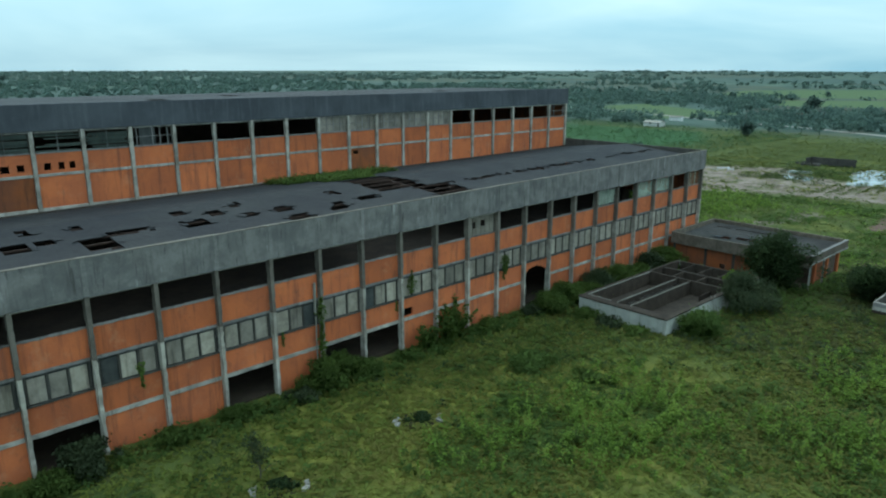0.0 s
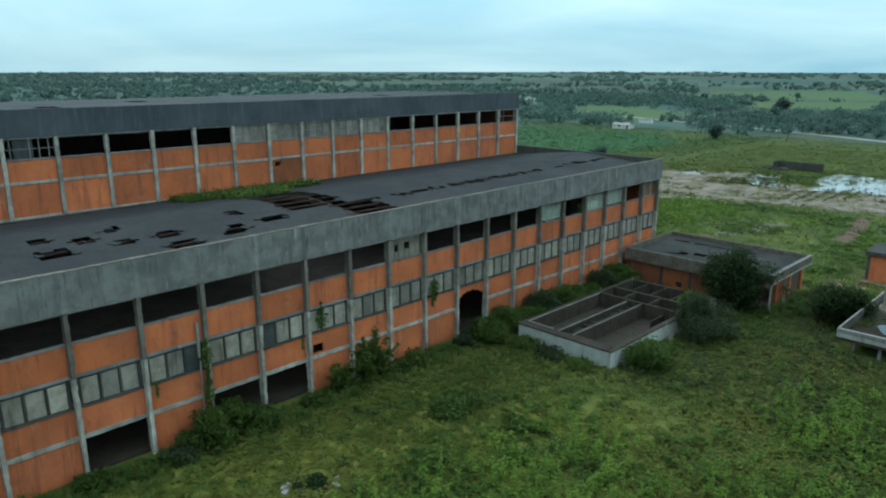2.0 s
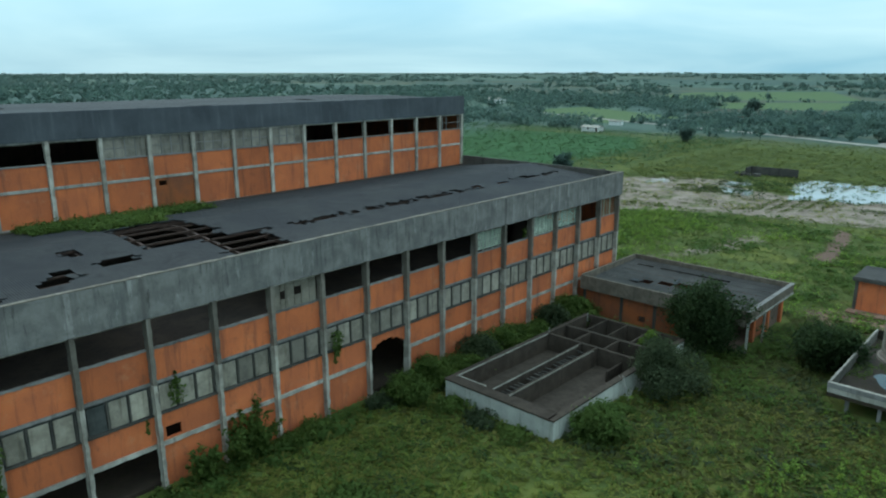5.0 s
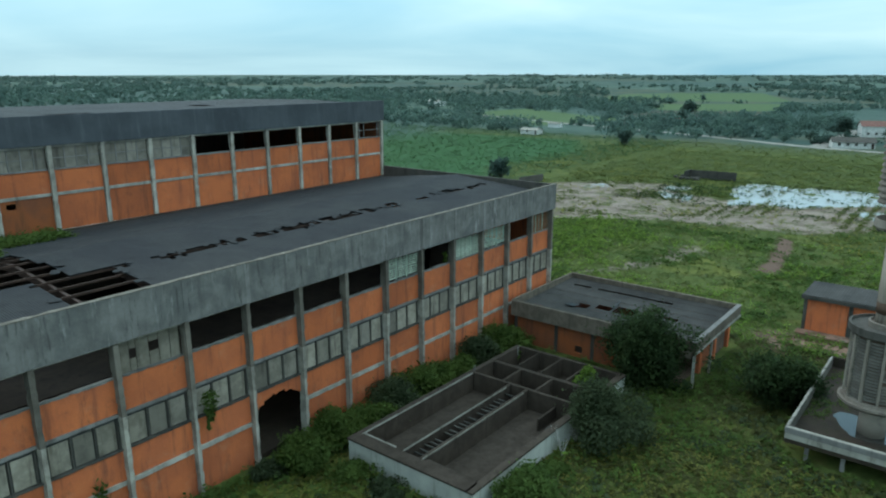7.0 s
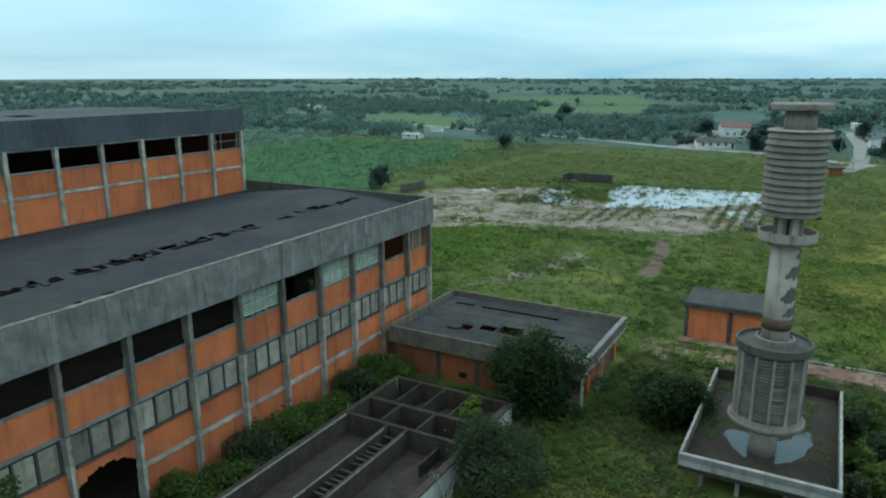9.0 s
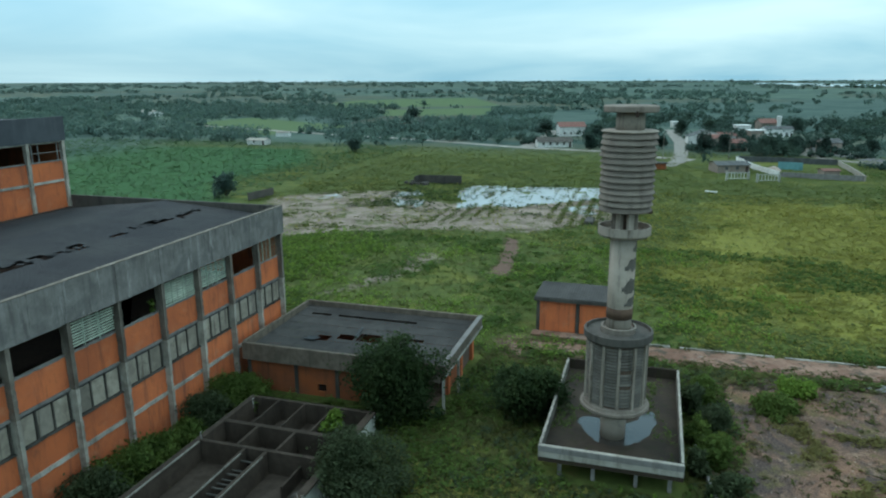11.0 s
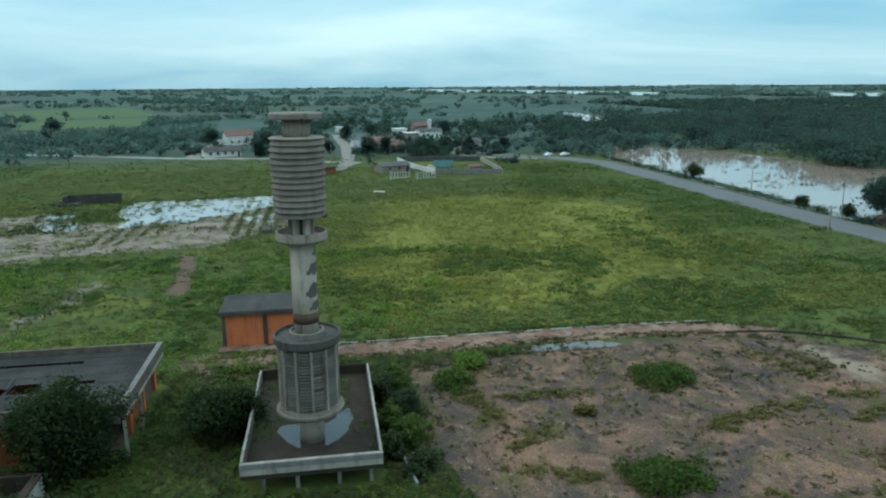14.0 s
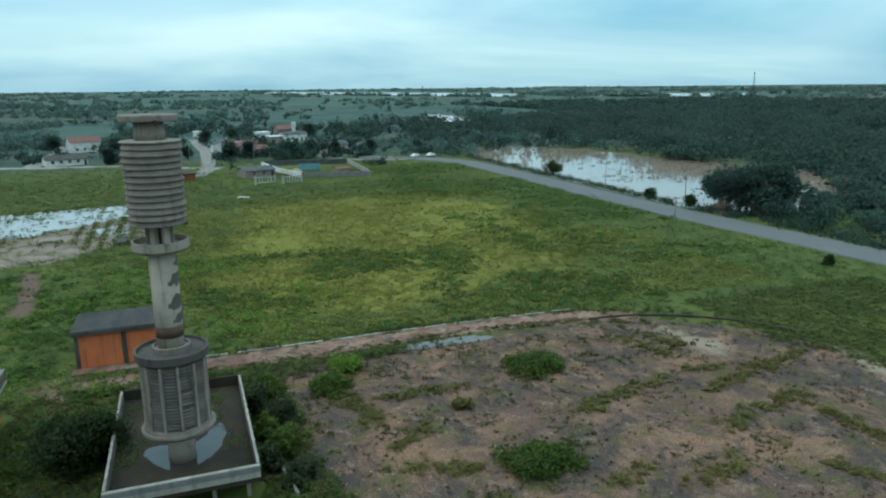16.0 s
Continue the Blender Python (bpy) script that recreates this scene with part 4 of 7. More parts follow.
# lower roof: two shallow slopes of lapped sheets with fallen-in places


def low_roof_z(y):
    return 15.4 + (y - 0.1) / 14.4 * 1.05 if y < 14.5 else 16.45 - (y - 14.5) / 13.8 * 1.5


HOLES = [
    (-60.8, -54.2, 8.7, 17.4), (-54.6, -53.4, 8.0, 12.6), (-56.2, -50.7, 2.2, 8.6), (-50.2, -49.5, 7.6, 8.5), (-47.7, -46.8, 7.9, 8.9), (-46.5, -45.2, 7.3, 8.4),
    (-44.2, -42.8, 7.6, 8.6), (-40.0, -38.9, 7.7, 8.6), (-37.6, -36.6, 7.7, 8.7), (-35.2, -33.2, 7.7, 8.7), (-33.4, -31.9, 7.5, 8.6),
    (-31.6, -30.4, 7.7, 8.8), (-29.9, -28.7, 8.0, 9.1), (-28.1, -26.9, 7.7, 8.8), (-25.9, -25.2, 7.7, 8.4), (-22.4, -21.5, 8.0, 8.8),
    (-20.1, -18.9, 7.9, 8.9), (-41.5, -35.7, 2.0, 2.9), (-12.8, -11.8, 8.5, 9.5), (-10.4, -8.3, 8.1, 9.5), (-6.3, -5.0, 7.9, 9.2),
    (-2.6, -1.7, 8.6, 9.4), (-64.9, -62.1, 6.7, 8.3), (-68.7, -67.1, 5.6, 7.6), (-69.7, -67.7, 4.7, 6.0), (-66.3, -64.9, 10.4, 12.1),
    (-75.0, -72.7, 7.3, 9.0), (-75.3, -72.7, 3.8, 5.7), (-78.4, -76.8, 7.3, 8.6), (-78.2, -77.0, 11.2, 12.1), (-84.0, -82.6, 11.2, 12.7),
    (-84.3, -82.1, 6.8, 8.8), (-81.2, -79.4, 9.1, 11.2), (-77.2, -76.4, 11.8, 12.9), (-96.8, -95.8, 11.8, 13.7), (-96.4, -95.0, 8.1, 9.5),
    (-93.0, -92.0, 11.2, 12.5), (-93.5, -90.9, 4.3, 8.1), (-91.0, -87.2, 7.9, 9.2), (-99.0, -97.0, 7.2, 9.7),
]
HOLES += [(-47.0 + 1.75 * i, -45.9 + 1.75 * i + 0.25 * (i % 3), 7.55 + 0.02 * i, 8.75 + 0.02 * i) for i in range(16) if i % 5 != 4] + [(-16.0, -14.4, 8.0, 8.8), (-9.0, -7.2, 8.3, 9.1), (-5.2, -2.8, 8.4, 9.1)]
cell = 0.5
xs, ys = np.arange(-116, -0.2 + 1e-6, cell), np.linspace(0.12, 28.18, 57)
rv, rf, vid = [], [], {}


def roof_vertex(i, j):
    if (i, j) not in vid:
        vid[(i, j)] = len(rv)
        y = ys[j]
        sag = 0.05 * noise.noise(Vector((xs[i] * 0.25, y * 0.25, 5))) + 0.03 * noise.noise(Vector((xs[i] * 0.9, y * 0.6, 1)))
        rv.append((xs[i], y, low_roof_z(y) + sag))
    return vid[(i, j)]


for i in range(len(xs) - 1):
    for j in range(len(ys) - 1):
        cx, cy = (xs[i] + xs[i + 1]) / 2, (ys[j] + ys[j + 1]) / 2
        jx, jy = 0.3 * noise.noise(Vector((cx * 1.3, cy * 1.3, 0))), 0.3 * noise.noise(Vector((cx * 1.3, cy * 1.3, 7)))
        if not any(a < cx + jx < b and c < cy + jy < d for a, b, c, d in HOLES):
            rf.append((roof_vertex(i, j), roof_vertex(i + 1, j), roof_vertex(i + 1, j + 1), roof_vertex(i, j + 1)))
rm = Mb()
rm.v, rm.f = rv, rf
roof = part("roof", rm, M_ROOF_LOW, low, "sooty corrugated roof sheeting with fallen-in holes")
thick = roof.modifiers.new("thickness", "SOLIDIFY")
thick.thickness, thick.offset = 0.06, -1
purlin = Mb().box(-114.9, -0.3, -0.05, 0.05, -0.28, -0.12).data("purlin", M_STEEL)
for y in np.arange(1.6, 28, 1.75):
    part("purlin", purlin, None, roof, at=(0, y, low_roof_z(y) - 0.02))
raf = Mb()
raf.slab((-0.12, 0.4, 15.1), (0.12, 0.4, 15.1), (0.12, 14.5, 16.1), (-0.12, 14.5, 16.1), 0.5)
raf.slab((-0.12, 14.5, 16.1), (0.12, 14.5, 16.1), (0.12, 28.1, 14.6), (-0.12, 28.1, 14.6), 0.5)
raf_mesh = raf.data("rafter", M_STEEL)
for k in range(1, NB):
    part("rafter", raf_mesh, None, roof, at=(-BAY * k, 0, 0))
# loose sheets lying tilted at the edges of the holes
loose = Mb().slab((-0.5, -0.6, 0), (0.5, -0.6, 0), (0.5, 0.6, 0), (-0.5, 0.6, 0), 0.02).data("loose_sheet", M_ROOF_LOW)
for a, b, c, d in HOLES:
    for _ in range(2 if (b - a) > 2 else 1):
        x, y = random.choice((a - 0.2, b + 0.2)), random.uniform(c, d)
        o = part("loose_sheet", loose, None, roof, at=(x, y, low_roof_z(y) + 0.1))
        o.matrix_basis = pose(x, y, low_roof_z(y) + 0.09, random.gauss(0, 4), random.gauss(0, 4), random.uniform(-30, 30))
        o.scale = (random.uniform(0.3, 0.8), random.uniform(0.3, 0.8), 1)

# ---------------------------------------------------------------- high hall
YH = 28.5
high = thing("high_hall", (0, YH, -0.42), "tall derelict orange brick hall with blackened parapet", "factory")
hcol = Mb().ragged(-0.22, 0.22, -0.11, 0.42, 14.9, 23.7, 2, 24, 0.02, 74).data("column", M_COLUMN)
h_low = Mb().box(-2.31, 2.31, 0.2, 0.38, 15.55, 18.9).data("brick_panel", M_BRICK)
h_up = Mb().box(-2.31, 2.31, 0.2, 0.38, 19.2, 21.35).data("brick_panel", M_BRICK)
h_low_g = Mb().box(-2.31, 2.31, 0.2, 0.38, 15.55, 18.9).data("brick_panel", M_BRICK_OLD)
h_beam = Mb().worn(-2.31, 2.31, 0.12, 0.4, 18.903, 19.197, 0.03).data("beam", M_BEAM)
h_base = Mb().worn(-2.31, 2.31, 0.05, 0.4, 14.9, 15.547, 0.03).data("plinth", M_BEAM)
h_sill = Mb().worn(-2.31, 2.31, 0.12, 0.4, 21.353, 21.5, 0.03).data("sill", M_CONCRETE)
h_head = Mb().worn(-2.31, 2.31, 0.06, 0.4, 23.5, 23.7, 0.03).data("lintel", M_BEAM)
h_pane = Mb().box(-0.52, 0.52, 0.24, 0.27, 21.5, 23.5).data("pane", M_PANE_HIGH)
h_pane_dark = Mb().box(-0.9, 0.9, 0.26, 0.29, 21.5, 23.5).data("pane", M_PANE_DARK)
h_mull = Mb().box(-0.05, 0.05, 0.18, 0.3, 21.5, 23.5).data("mullion", M_CONCRETE)
h_rail = Mb().box(-2.31, 2.31, 0.2, 0.28, 22.45, 22.53).data("rail", M_CONCRETE)
h_slat = Mb().slab((-2.2, 0.12, 0), (2.2, 0.12, 0), (2.2, 0.24, 0.1), (-2.2, 0.24, 0.1), 0.03).data("slat", M_SLAT_DARK)
for k in range(NB + 1):
    part("column", hcol, None, high, at=(-0.2 - 5.06 * k, 0, 0))
for k in range(NB):
    at = (-0.2 - 5.06 * (k + 0.5), 0, 0)
    if k in (17, 18):
        hb = Mb()
        cuts = [(-1.6, -0.9), (-0.2, 0.4), (0.9, 1.5)] if k == 17 else [(-0.6, 0.2), (0.9, 1.6)]
        edges = [-2.31] + [e for c in cuts for e in c] + [2.31]
        for i in range(0, len(edges), 2):
            hb.box(edges[i], edges[i + 1], 0.2, 0.38, 19.2, 21.35)
        for a, b in cuts:
            hb.box(a, b, 0.2, 0.38, 20.3, 21.35)
            hb.box(a, b, 0.2, 0.38, 19.2, 19.55)
        part("brick_panel", hb, M_BRICK, high, "orange brick panel with square holes", at=at)
    else:
        part("brick_panel", h_up, None, high, at=at)
    if k == 9:
        hb = Mb()
        hb.box(-2.31, -1.75, 0.2, 0.38, 15.55, 18.9), hb.box(-0.9, 2.31, 0.2, 0.38, 15.55, 18.9)
        hb.box(-1.75, -0.9, 0.2, 0.38, 15.55, 18.05), hb.box(-1.75, -0.9, 0.2, 0.38, 18.6, 18.9)
        part("brick_panel", hb, M_BRICK_OLD, high, "stained brick panel with a hole", at=at)
    else:
        part("brick_panel", h_low_g if k == 18 else h_low, None, high, at=at)
    part("beam", h_beam, None, high, at=at)
    part("plinth", h_base, None, high, at=at)
    part("sill", h_sill, None, high, at=at)
    head = part("lintel", h_head, None, high, at=at)
    if 6 <= k <= 10:
        win = part("window", h_rail, None, high, "pale dusty window band", at=at)
        for i in range(4):
            part("pane", h_pane, None, win, at=(-1.68 + i * 1.12, 0, 0))
        for i in range(3):
            part("mullion", h_mull, None, win, at=(-1.12 + i * 1.12, 0, 0))
    elif k in (0, 15):
        win = part("window", h_rail, None, high, "bare window lattice without panes", at=at)
        for i in range(5):
            if random.random() < 0.85:
                part("mullion", h_mull, None, win, at=(-1.8 + i * 0.9, 0, 0), turn=0)
        if k != 0:
            part("pane", h_pane_dark, None, win, at=(random.uniform(-1, 1), 0, 0))
    elif k in (16, 17, 18, 19):
        lou = part("louvre", h_mull, None, high, "slatted louvre with gaps", at=at)
        for i in range(12):
            if random.random() < (0.45 if k == 17 else 0.7):
                part("slat", h_slat, None, lou, at=(0 if k > 17 else random.uniform(-0.5, 1.0), 0, 21.55 + i * 0.16))
part("parapet", Mb().ragged(-117.0, 0.15, -0.17, 0.2, 23.7, 26.5, 0, 200, 0.022, 73), M_DARKBAND, high, "blackened parapet with pale runs")
part("end_wall", Mb().box(-0.2, 0.05, 0.43, 33, -0.3, 25.9), M_BRICK_OLD, high)
part("end_wall", Mb().box(-117.0, -116.75, 0.43, 33, -0.3, 25.9), M_BRICK_OLD, high)
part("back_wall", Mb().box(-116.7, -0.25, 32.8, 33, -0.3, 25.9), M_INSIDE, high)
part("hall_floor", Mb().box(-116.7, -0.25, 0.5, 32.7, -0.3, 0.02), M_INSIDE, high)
hr = Mb()
hx = np.arange(-117.5, 0.1, 2.5)
for i in range(len(hx) - 1):
    for j in range(12):
        if (i, j) in ((30, 2), (31, 2), (17, 3), (38, 4), (12, 1), (22, 5)):
            continue
        ya, yb = 0.22 + j * 2.74, 0.22 + (j + 1) * 2.74
        za, zb = (25.95 + 0.3 * (1 - abs(v - 16.5) / 16.5) for v in (ya, yb))
        hr.slab((hx[i], ya, za), (hx[i + 1], ya, za), (hx[i + 1], yb, zb), (hx[i], yb, zb), 0.05)
part("roof", hr, M_ROOF_HIGH, high, "weathered grey roof sheeting with missing sheets")

# ---------------------------------------------------------------- annex at the corner of the low hall
annex = thing("annex", (-9.9, -21.7, 0), "single-storey brick annex with concrete fascia and grey sheet roof", "building")
AX, AY = 13.5, 20.8
part("fascia", Mb().worn(-0.7, -0.35, 0.2, AY, 3.2, 4.95, 0.05), M_ANNEX, annex, "broad streaked concrete fascia")
part("fascia", Mb().worn(-0.7, AX, -0.25, 0.15, 3.95, 4.95, 0.05), M_ANNEX, annex)
part("coping", Mb().worn(-0.75, AX + 0.1, -0.3, 0.2, 4.953, 5.03, 0.02), M_CONCRETE, annex)
part("edge_beam", Mb().worn(-0.72, AX, -0.32, -0.2, 3.72, 3.947, 0.02), M_CONCRETE_PALE, annex, "pale beam edge")
part("parapet", Mb().worn(AX - 0.1, AX + 0.2, 0.21, AY, 3.2, 5.0, 0.05), M_ANNEX, annex)
part("parapet", Mb().worn(-0.3, AX - 0.15, AY - 0.2, AY + 0.1, 3.2, 5.0, 0.05), M_ANNEX, annex)
# front brick wall in three fields with a small hole
for y0, y1 in ((5.6, 10.6), (11.0, 15.0), (15.4, 20.3)):
    if y0 == 11.0:
        wb = Mb()
        wb.box(-0.1, 0.12, 11.0, 12.0, -0.3, 3.25), wb.box(-0.1, 0.12, 12.9, 15.0, -0.3, 3.25)
        wb.box(-0.1, 0.12, 12.0, 12.9, 1.25, 3.25), wb.box(-0.1, 0.12, 12.0, 12.9, -0.3, 0.5)
    else:
        wb = Mb().box(-0.1, 0.12, y0, y1, -0.3, 3.25)
    part("brick_wall", wb, M_BRICK_OLD, annex)
pier = Mb().worn(-0.18, 0.2, -0.2, 0.2, -0.3, 3.28, 0.03).data("pier", M_CONCRETE_DARK)
for y in (5.4, 10.8, 15.2, 20.4):
    part("pier", pier, None, annex, at=(0, y, 0))
post = Mb().worn(-0.12, 0.12, -0.12, 0.12, -0.3, 3.72, 0.02).data("post", M_CONCRETE_PALE)
for x in (-0.45, 4.6):
    part("post", post, None, annex, at=(x, -0.05, 0))
side = Mb().worn(-0.3, 0.3, -0.22, 0.22, -0.3, 4.0, 0.03).data("pier", M_BRICK)
for x in (4.0, 8.6, 13.2):
    part("pier", side, None, annex, at=(x, 0.9, 0))
part("brick_wall", Mb().box(4.4, 8.2, 1.0, 1.2, -0.3, 3.9), M_BRICK_OLD, annex)
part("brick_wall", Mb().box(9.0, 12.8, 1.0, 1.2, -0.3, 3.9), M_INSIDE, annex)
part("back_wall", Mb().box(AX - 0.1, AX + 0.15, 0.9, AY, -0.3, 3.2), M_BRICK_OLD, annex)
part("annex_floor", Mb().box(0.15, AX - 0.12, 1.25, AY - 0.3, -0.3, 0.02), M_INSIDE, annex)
# corrugated roof falling to the front, with missing sheets
ar = Mb()
pitch, rows = 0.30, 20
ANNEX_HOLES = [(4.7, 6.2, 8.7, 11.0), (4.7, 6.0, 11.2, 13.1), (3.9, 5.0, 13.8, 15.2), (10.5, 11.3, 16.8, 19.0), (10.8, 11.3, 6.6, 15.7), (5.9, 6.5, 4.0, 6.2)]
for r in range(rows):
    xa, xb = -0.3 + r * (AX + 0.1) / rows, -0.3 + (r + 1) * (AX + 0.1) / rows + 0.04
    za, zb = 4.1 + 0.013 * r - 0.015 * (r % 3), 4.1 + 0.013 * (r + 1) - 0.015 * (r % 3)
    for c in range(int((AY - 0.4) / pitch)):
        y0 = 0.2 + c * pitch
        if any(p < (xa + xb) / 2 < q and v < y0 + pitch / 2 < w for p, q, v, w in ANNEX_HOLES):
            continue
        n = len(ar.v)
        for t, h in ((0, 0), (0.25, 0.07), (0.5, 0.1), (0.75, 0.07), (1, 0)):
            ar.v += [(xa, y0 + t * pitch, za + h), (xb, y0 + t * pitch, zb + h)]
        ar.f += [(n + 2 * i, n + 2 * i + 1, n + 2 * i + 3, n + 2 * i + 2) for i in range(4)]
part("roof", ar, M_ROOF_ANNEX, annex, "grey corrugated sheets with missing pieces")
for y in np.arange(2, AY - 1, 3.0):
    part("rafter", Mb().box(-0.3, AX - 0.2, y - 0.06, y + 0.06, 3.75, 3.98), M_STEEL, annex)
part("loose_sheet", Mb().slab((3.2, 15.0, 4.42), (4.0, 14.4, 4.44), (4.3, 15.9, 4.38), (3.4, 16.2, 4.38), 0.03), M_ROOF_HIGH, annex)
part("loose_sheet", Mb().slab((5.2, 11.3, 4.40), (5.4, 11.0, 4.42), (7.6, 11.2, 4.62), (7.5, 11.5, 4.58), 0.03), M_ROOF_HIGH, annex)

# ---------------------------------------------------------------- open concrete basins
basin = thing("settling_basin", (-40, -17, 0), "row of empty open concrete basins, whitewashed outside", "basin")
BT = 1.95


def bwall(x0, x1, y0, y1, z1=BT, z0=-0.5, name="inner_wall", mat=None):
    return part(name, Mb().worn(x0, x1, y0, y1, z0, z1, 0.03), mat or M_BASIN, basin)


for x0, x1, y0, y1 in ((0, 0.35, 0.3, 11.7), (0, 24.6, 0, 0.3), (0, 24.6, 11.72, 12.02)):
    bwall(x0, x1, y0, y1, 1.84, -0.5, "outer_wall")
for x0, x1, y0, y1 in ((-0.06, -0.003, -0.06, 12.08), (0.0, 24.6, -0.06, -0.003), (0.0, 24.6, 12.023, 12.08)):
    bwall(x0, x1, y0, y1, 1.838, -0.5, "whitewash_coat", M_WHITEWASH)
for x0, x1, y0, y1 in ((-0.12, 1.15, 0.32, 11.68), (-0.12, 24.7, -0.1, 0.55), (-0.12, 24.7, 11.7, 12.2)):
    bwall(x0, x1, y0, y1, 2.0, 1.842, "rim")
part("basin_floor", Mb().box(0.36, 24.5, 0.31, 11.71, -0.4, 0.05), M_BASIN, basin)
part("rim_edge", Mb().worn(1.0, 16.0, 11.6, 11.69, 1.9, 2.03, 0.02), M_CONCRETE_PALE, basin)
part("rim_edge", Mb().worn(1.16, 1.3, 8.2, 11.5, 1.75, 2.03, 0.02), M_CONCRETE_PALE, basin)
part("rim_edge", Mb().worn(1.16, 1.5, 0.6, 5.2, 1.6, 1.96, 0.02), M_BASIN, basin)
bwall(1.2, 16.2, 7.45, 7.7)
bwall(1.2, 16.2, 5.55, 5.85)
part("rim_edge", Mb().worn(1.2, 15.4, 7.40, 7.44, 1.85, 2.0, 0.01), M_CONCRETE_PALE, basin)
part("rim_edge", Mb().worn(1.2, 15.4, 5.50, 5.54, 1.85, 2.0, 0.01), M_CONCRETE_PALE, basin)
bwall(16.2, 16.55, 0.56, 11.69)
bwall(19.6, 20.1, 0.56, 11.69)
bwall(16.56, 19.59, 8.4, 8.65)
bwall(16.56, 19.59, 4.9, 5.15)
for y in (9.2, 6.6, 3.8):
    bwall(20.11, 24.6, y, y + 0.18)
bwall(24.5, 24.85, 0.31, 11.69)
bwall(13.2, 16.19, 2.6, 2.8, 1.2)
rung = Mb().worn(-0.07, 0.07, 0.0, 1.58, 1.25, 1.36, 0.01).data("rung", M_CONCRETE_DARK)
for i in range(22):
    if i % 7 != 6:
        part("rung", rung, None, basin, at=(1.9 + i * 0.64, 5.86, -0.05 * (i % 3)))
part("rubble", Mb().worn(13.4, 14.2, 1.2, 2.2, 0.0, 0.4, 0.1), M_CONCRETE_DARK, basin)
for (x, y, z), s in (((-23.6, -5.3, 2.0), 1.0), ((-17.6, -6.4, 2.0), 1.5)):
    pm = Mb()
    pm.tube((0, 0, 0), (0.05, 0.1, 0.62 * s), 0.05, 0.04)
    pm.tube((0, 0, 0.1), (-0.25, -0.1, 0.5 * s), 0.045, 0.03)
    pm.tube((0.05, 0.1, 0.5 * s), (0.3, 0.1, 0.55 * s), 0.03, 0.02)
    solid("pipe_stub", pm, M_DEADWOOD, "bent pale pipe stub on the basin wall", "pipe", at=(x, y, z - 0.03))

# ---------------------------------------------------------------- raised tray and tower
PX0, PX1, PY0, PY1 = -18.15, 0.0, -42.5, -31.75
tray = thing("water_tray", ((PX0 + PX1) / 2, (PY0 + PY1) / 2, 0), "raised concrete tray on short posts with standing water", "platform")
hx_, hy_ = (PX1 - PX0) / 2, (PY1 - PY0) / 2
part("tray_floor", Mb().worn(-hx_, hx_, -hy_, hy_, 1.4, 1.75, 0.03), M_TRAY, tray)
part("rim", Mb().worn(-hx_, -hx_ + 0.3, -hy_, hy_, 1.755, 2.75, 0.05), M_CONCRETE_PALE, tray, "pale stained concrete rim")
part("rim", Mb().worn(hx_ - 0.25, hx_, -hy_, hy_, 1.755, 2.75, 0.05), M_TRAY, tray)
part("rim", Mb().worn(-hx_ + 0.31, hx_ - 0.26, -hy_, -hy_ + 0.25, 1.755, 2.75, 0.05), M_DRUM, tray)
part("rim", Mb().worn(-hx_ + 0.31, hx_ - 0.26, hy_ - 0.25, hy_, 1.755, 2.75, 0.05), M_DRUM, tray)
for sy in (-1, 1):
    part("coping", Mb().ragged(-hx_ + 0.3, hx_ - 0.3, sy * (hy_ - 0.125) - 0.12, sy * (hy_ - 0.125) + 0.12, 2.752, 2.80, 0, 60, 0.035, 85 + sy), M_CONCRETE_PALE, tray, "pale worn rim edge")
part("drip_band", Mb().worn(-hx_ - 0.06, -hx_ - 0.005, -hy_, hy_, 2.25, 2.7, 0.01), M_CONCRETE, tray)
leg = Mb().worn(-0.15, 0.15, -0.15, 0.15, -0.3, 1.4, 0.02).data("leg", M_CONCRETE)
for x in (-hx_ + 0.8, -3.0, 3.0, hx_ - 0.8):
    for y in (-hy_ + 0.9, -2.0, 1.2, hy_ - 1.6):
        part("leg", leg, None, tray, at=(x, y, 0))
sheet_ring = [(-11.6, -33.9), (-10.1, -34.7), (-10.4, -35.7), (-11.2, -37.0), (-10.5, -38.6), (-8.3, -39.6), (-7.5, -40.2), (-10.1, -40.7), (-13.1, -39.8), (-14.4, -38.3), (-15.0, -37.0), (-14.3, -35.6), (-12.6, -34.6)]
for _ in range(3):
    # cut the corners and let the shore wander
    nxt = []
    for (ax, ay), (bx, by) in zip(sheet_ring, sheet_ring[1:] + sheet_ring[:1]):
        for u in (0.25, 0.75):
            px, py = ax + (bx - ax) * u, ay + (by - ay) * u
            nxt.append((px + 0.16 * noise.noise(Vector((px * 1.7, py * 1.7, 1))), py + 0.16 * noise.noise(Vector((px * 1.7, py * 1.7, 8)))))
    sheet_ring = nxt
sheet_ring = turned(sheet_ring)
sheet("puddle_tray", sheet_ring, 1.758, M_PUDDLE, "rain puddle mirroring the sky on the tray", "puddle")
tower = thing("water_tower", (-13.05, -37.05, 1.75), "slender concrete water tower with ringed louvre head", "tower")
tower.scale = (1.02, 1.02, 1.023)
smooth(part("foot", Mb().lathe([(1.0, 0.0), (1.0, 2.9)], 32), M_TOWER, tower))
part("skirt", Mb().lathe([(1.2, 2.45), (2.3, 2.5), (2.62, 2.75), (2.68, 2.8), (2.68, 3.0), (2.5, 3.02), (2.45, 3.25), (2.2, 3.25)], 40), M_TOWER_DARK, tower, "mossy grey skirt ring")
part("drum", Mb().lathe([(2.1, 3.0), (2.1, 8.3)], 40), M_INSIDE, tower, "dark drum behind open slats")
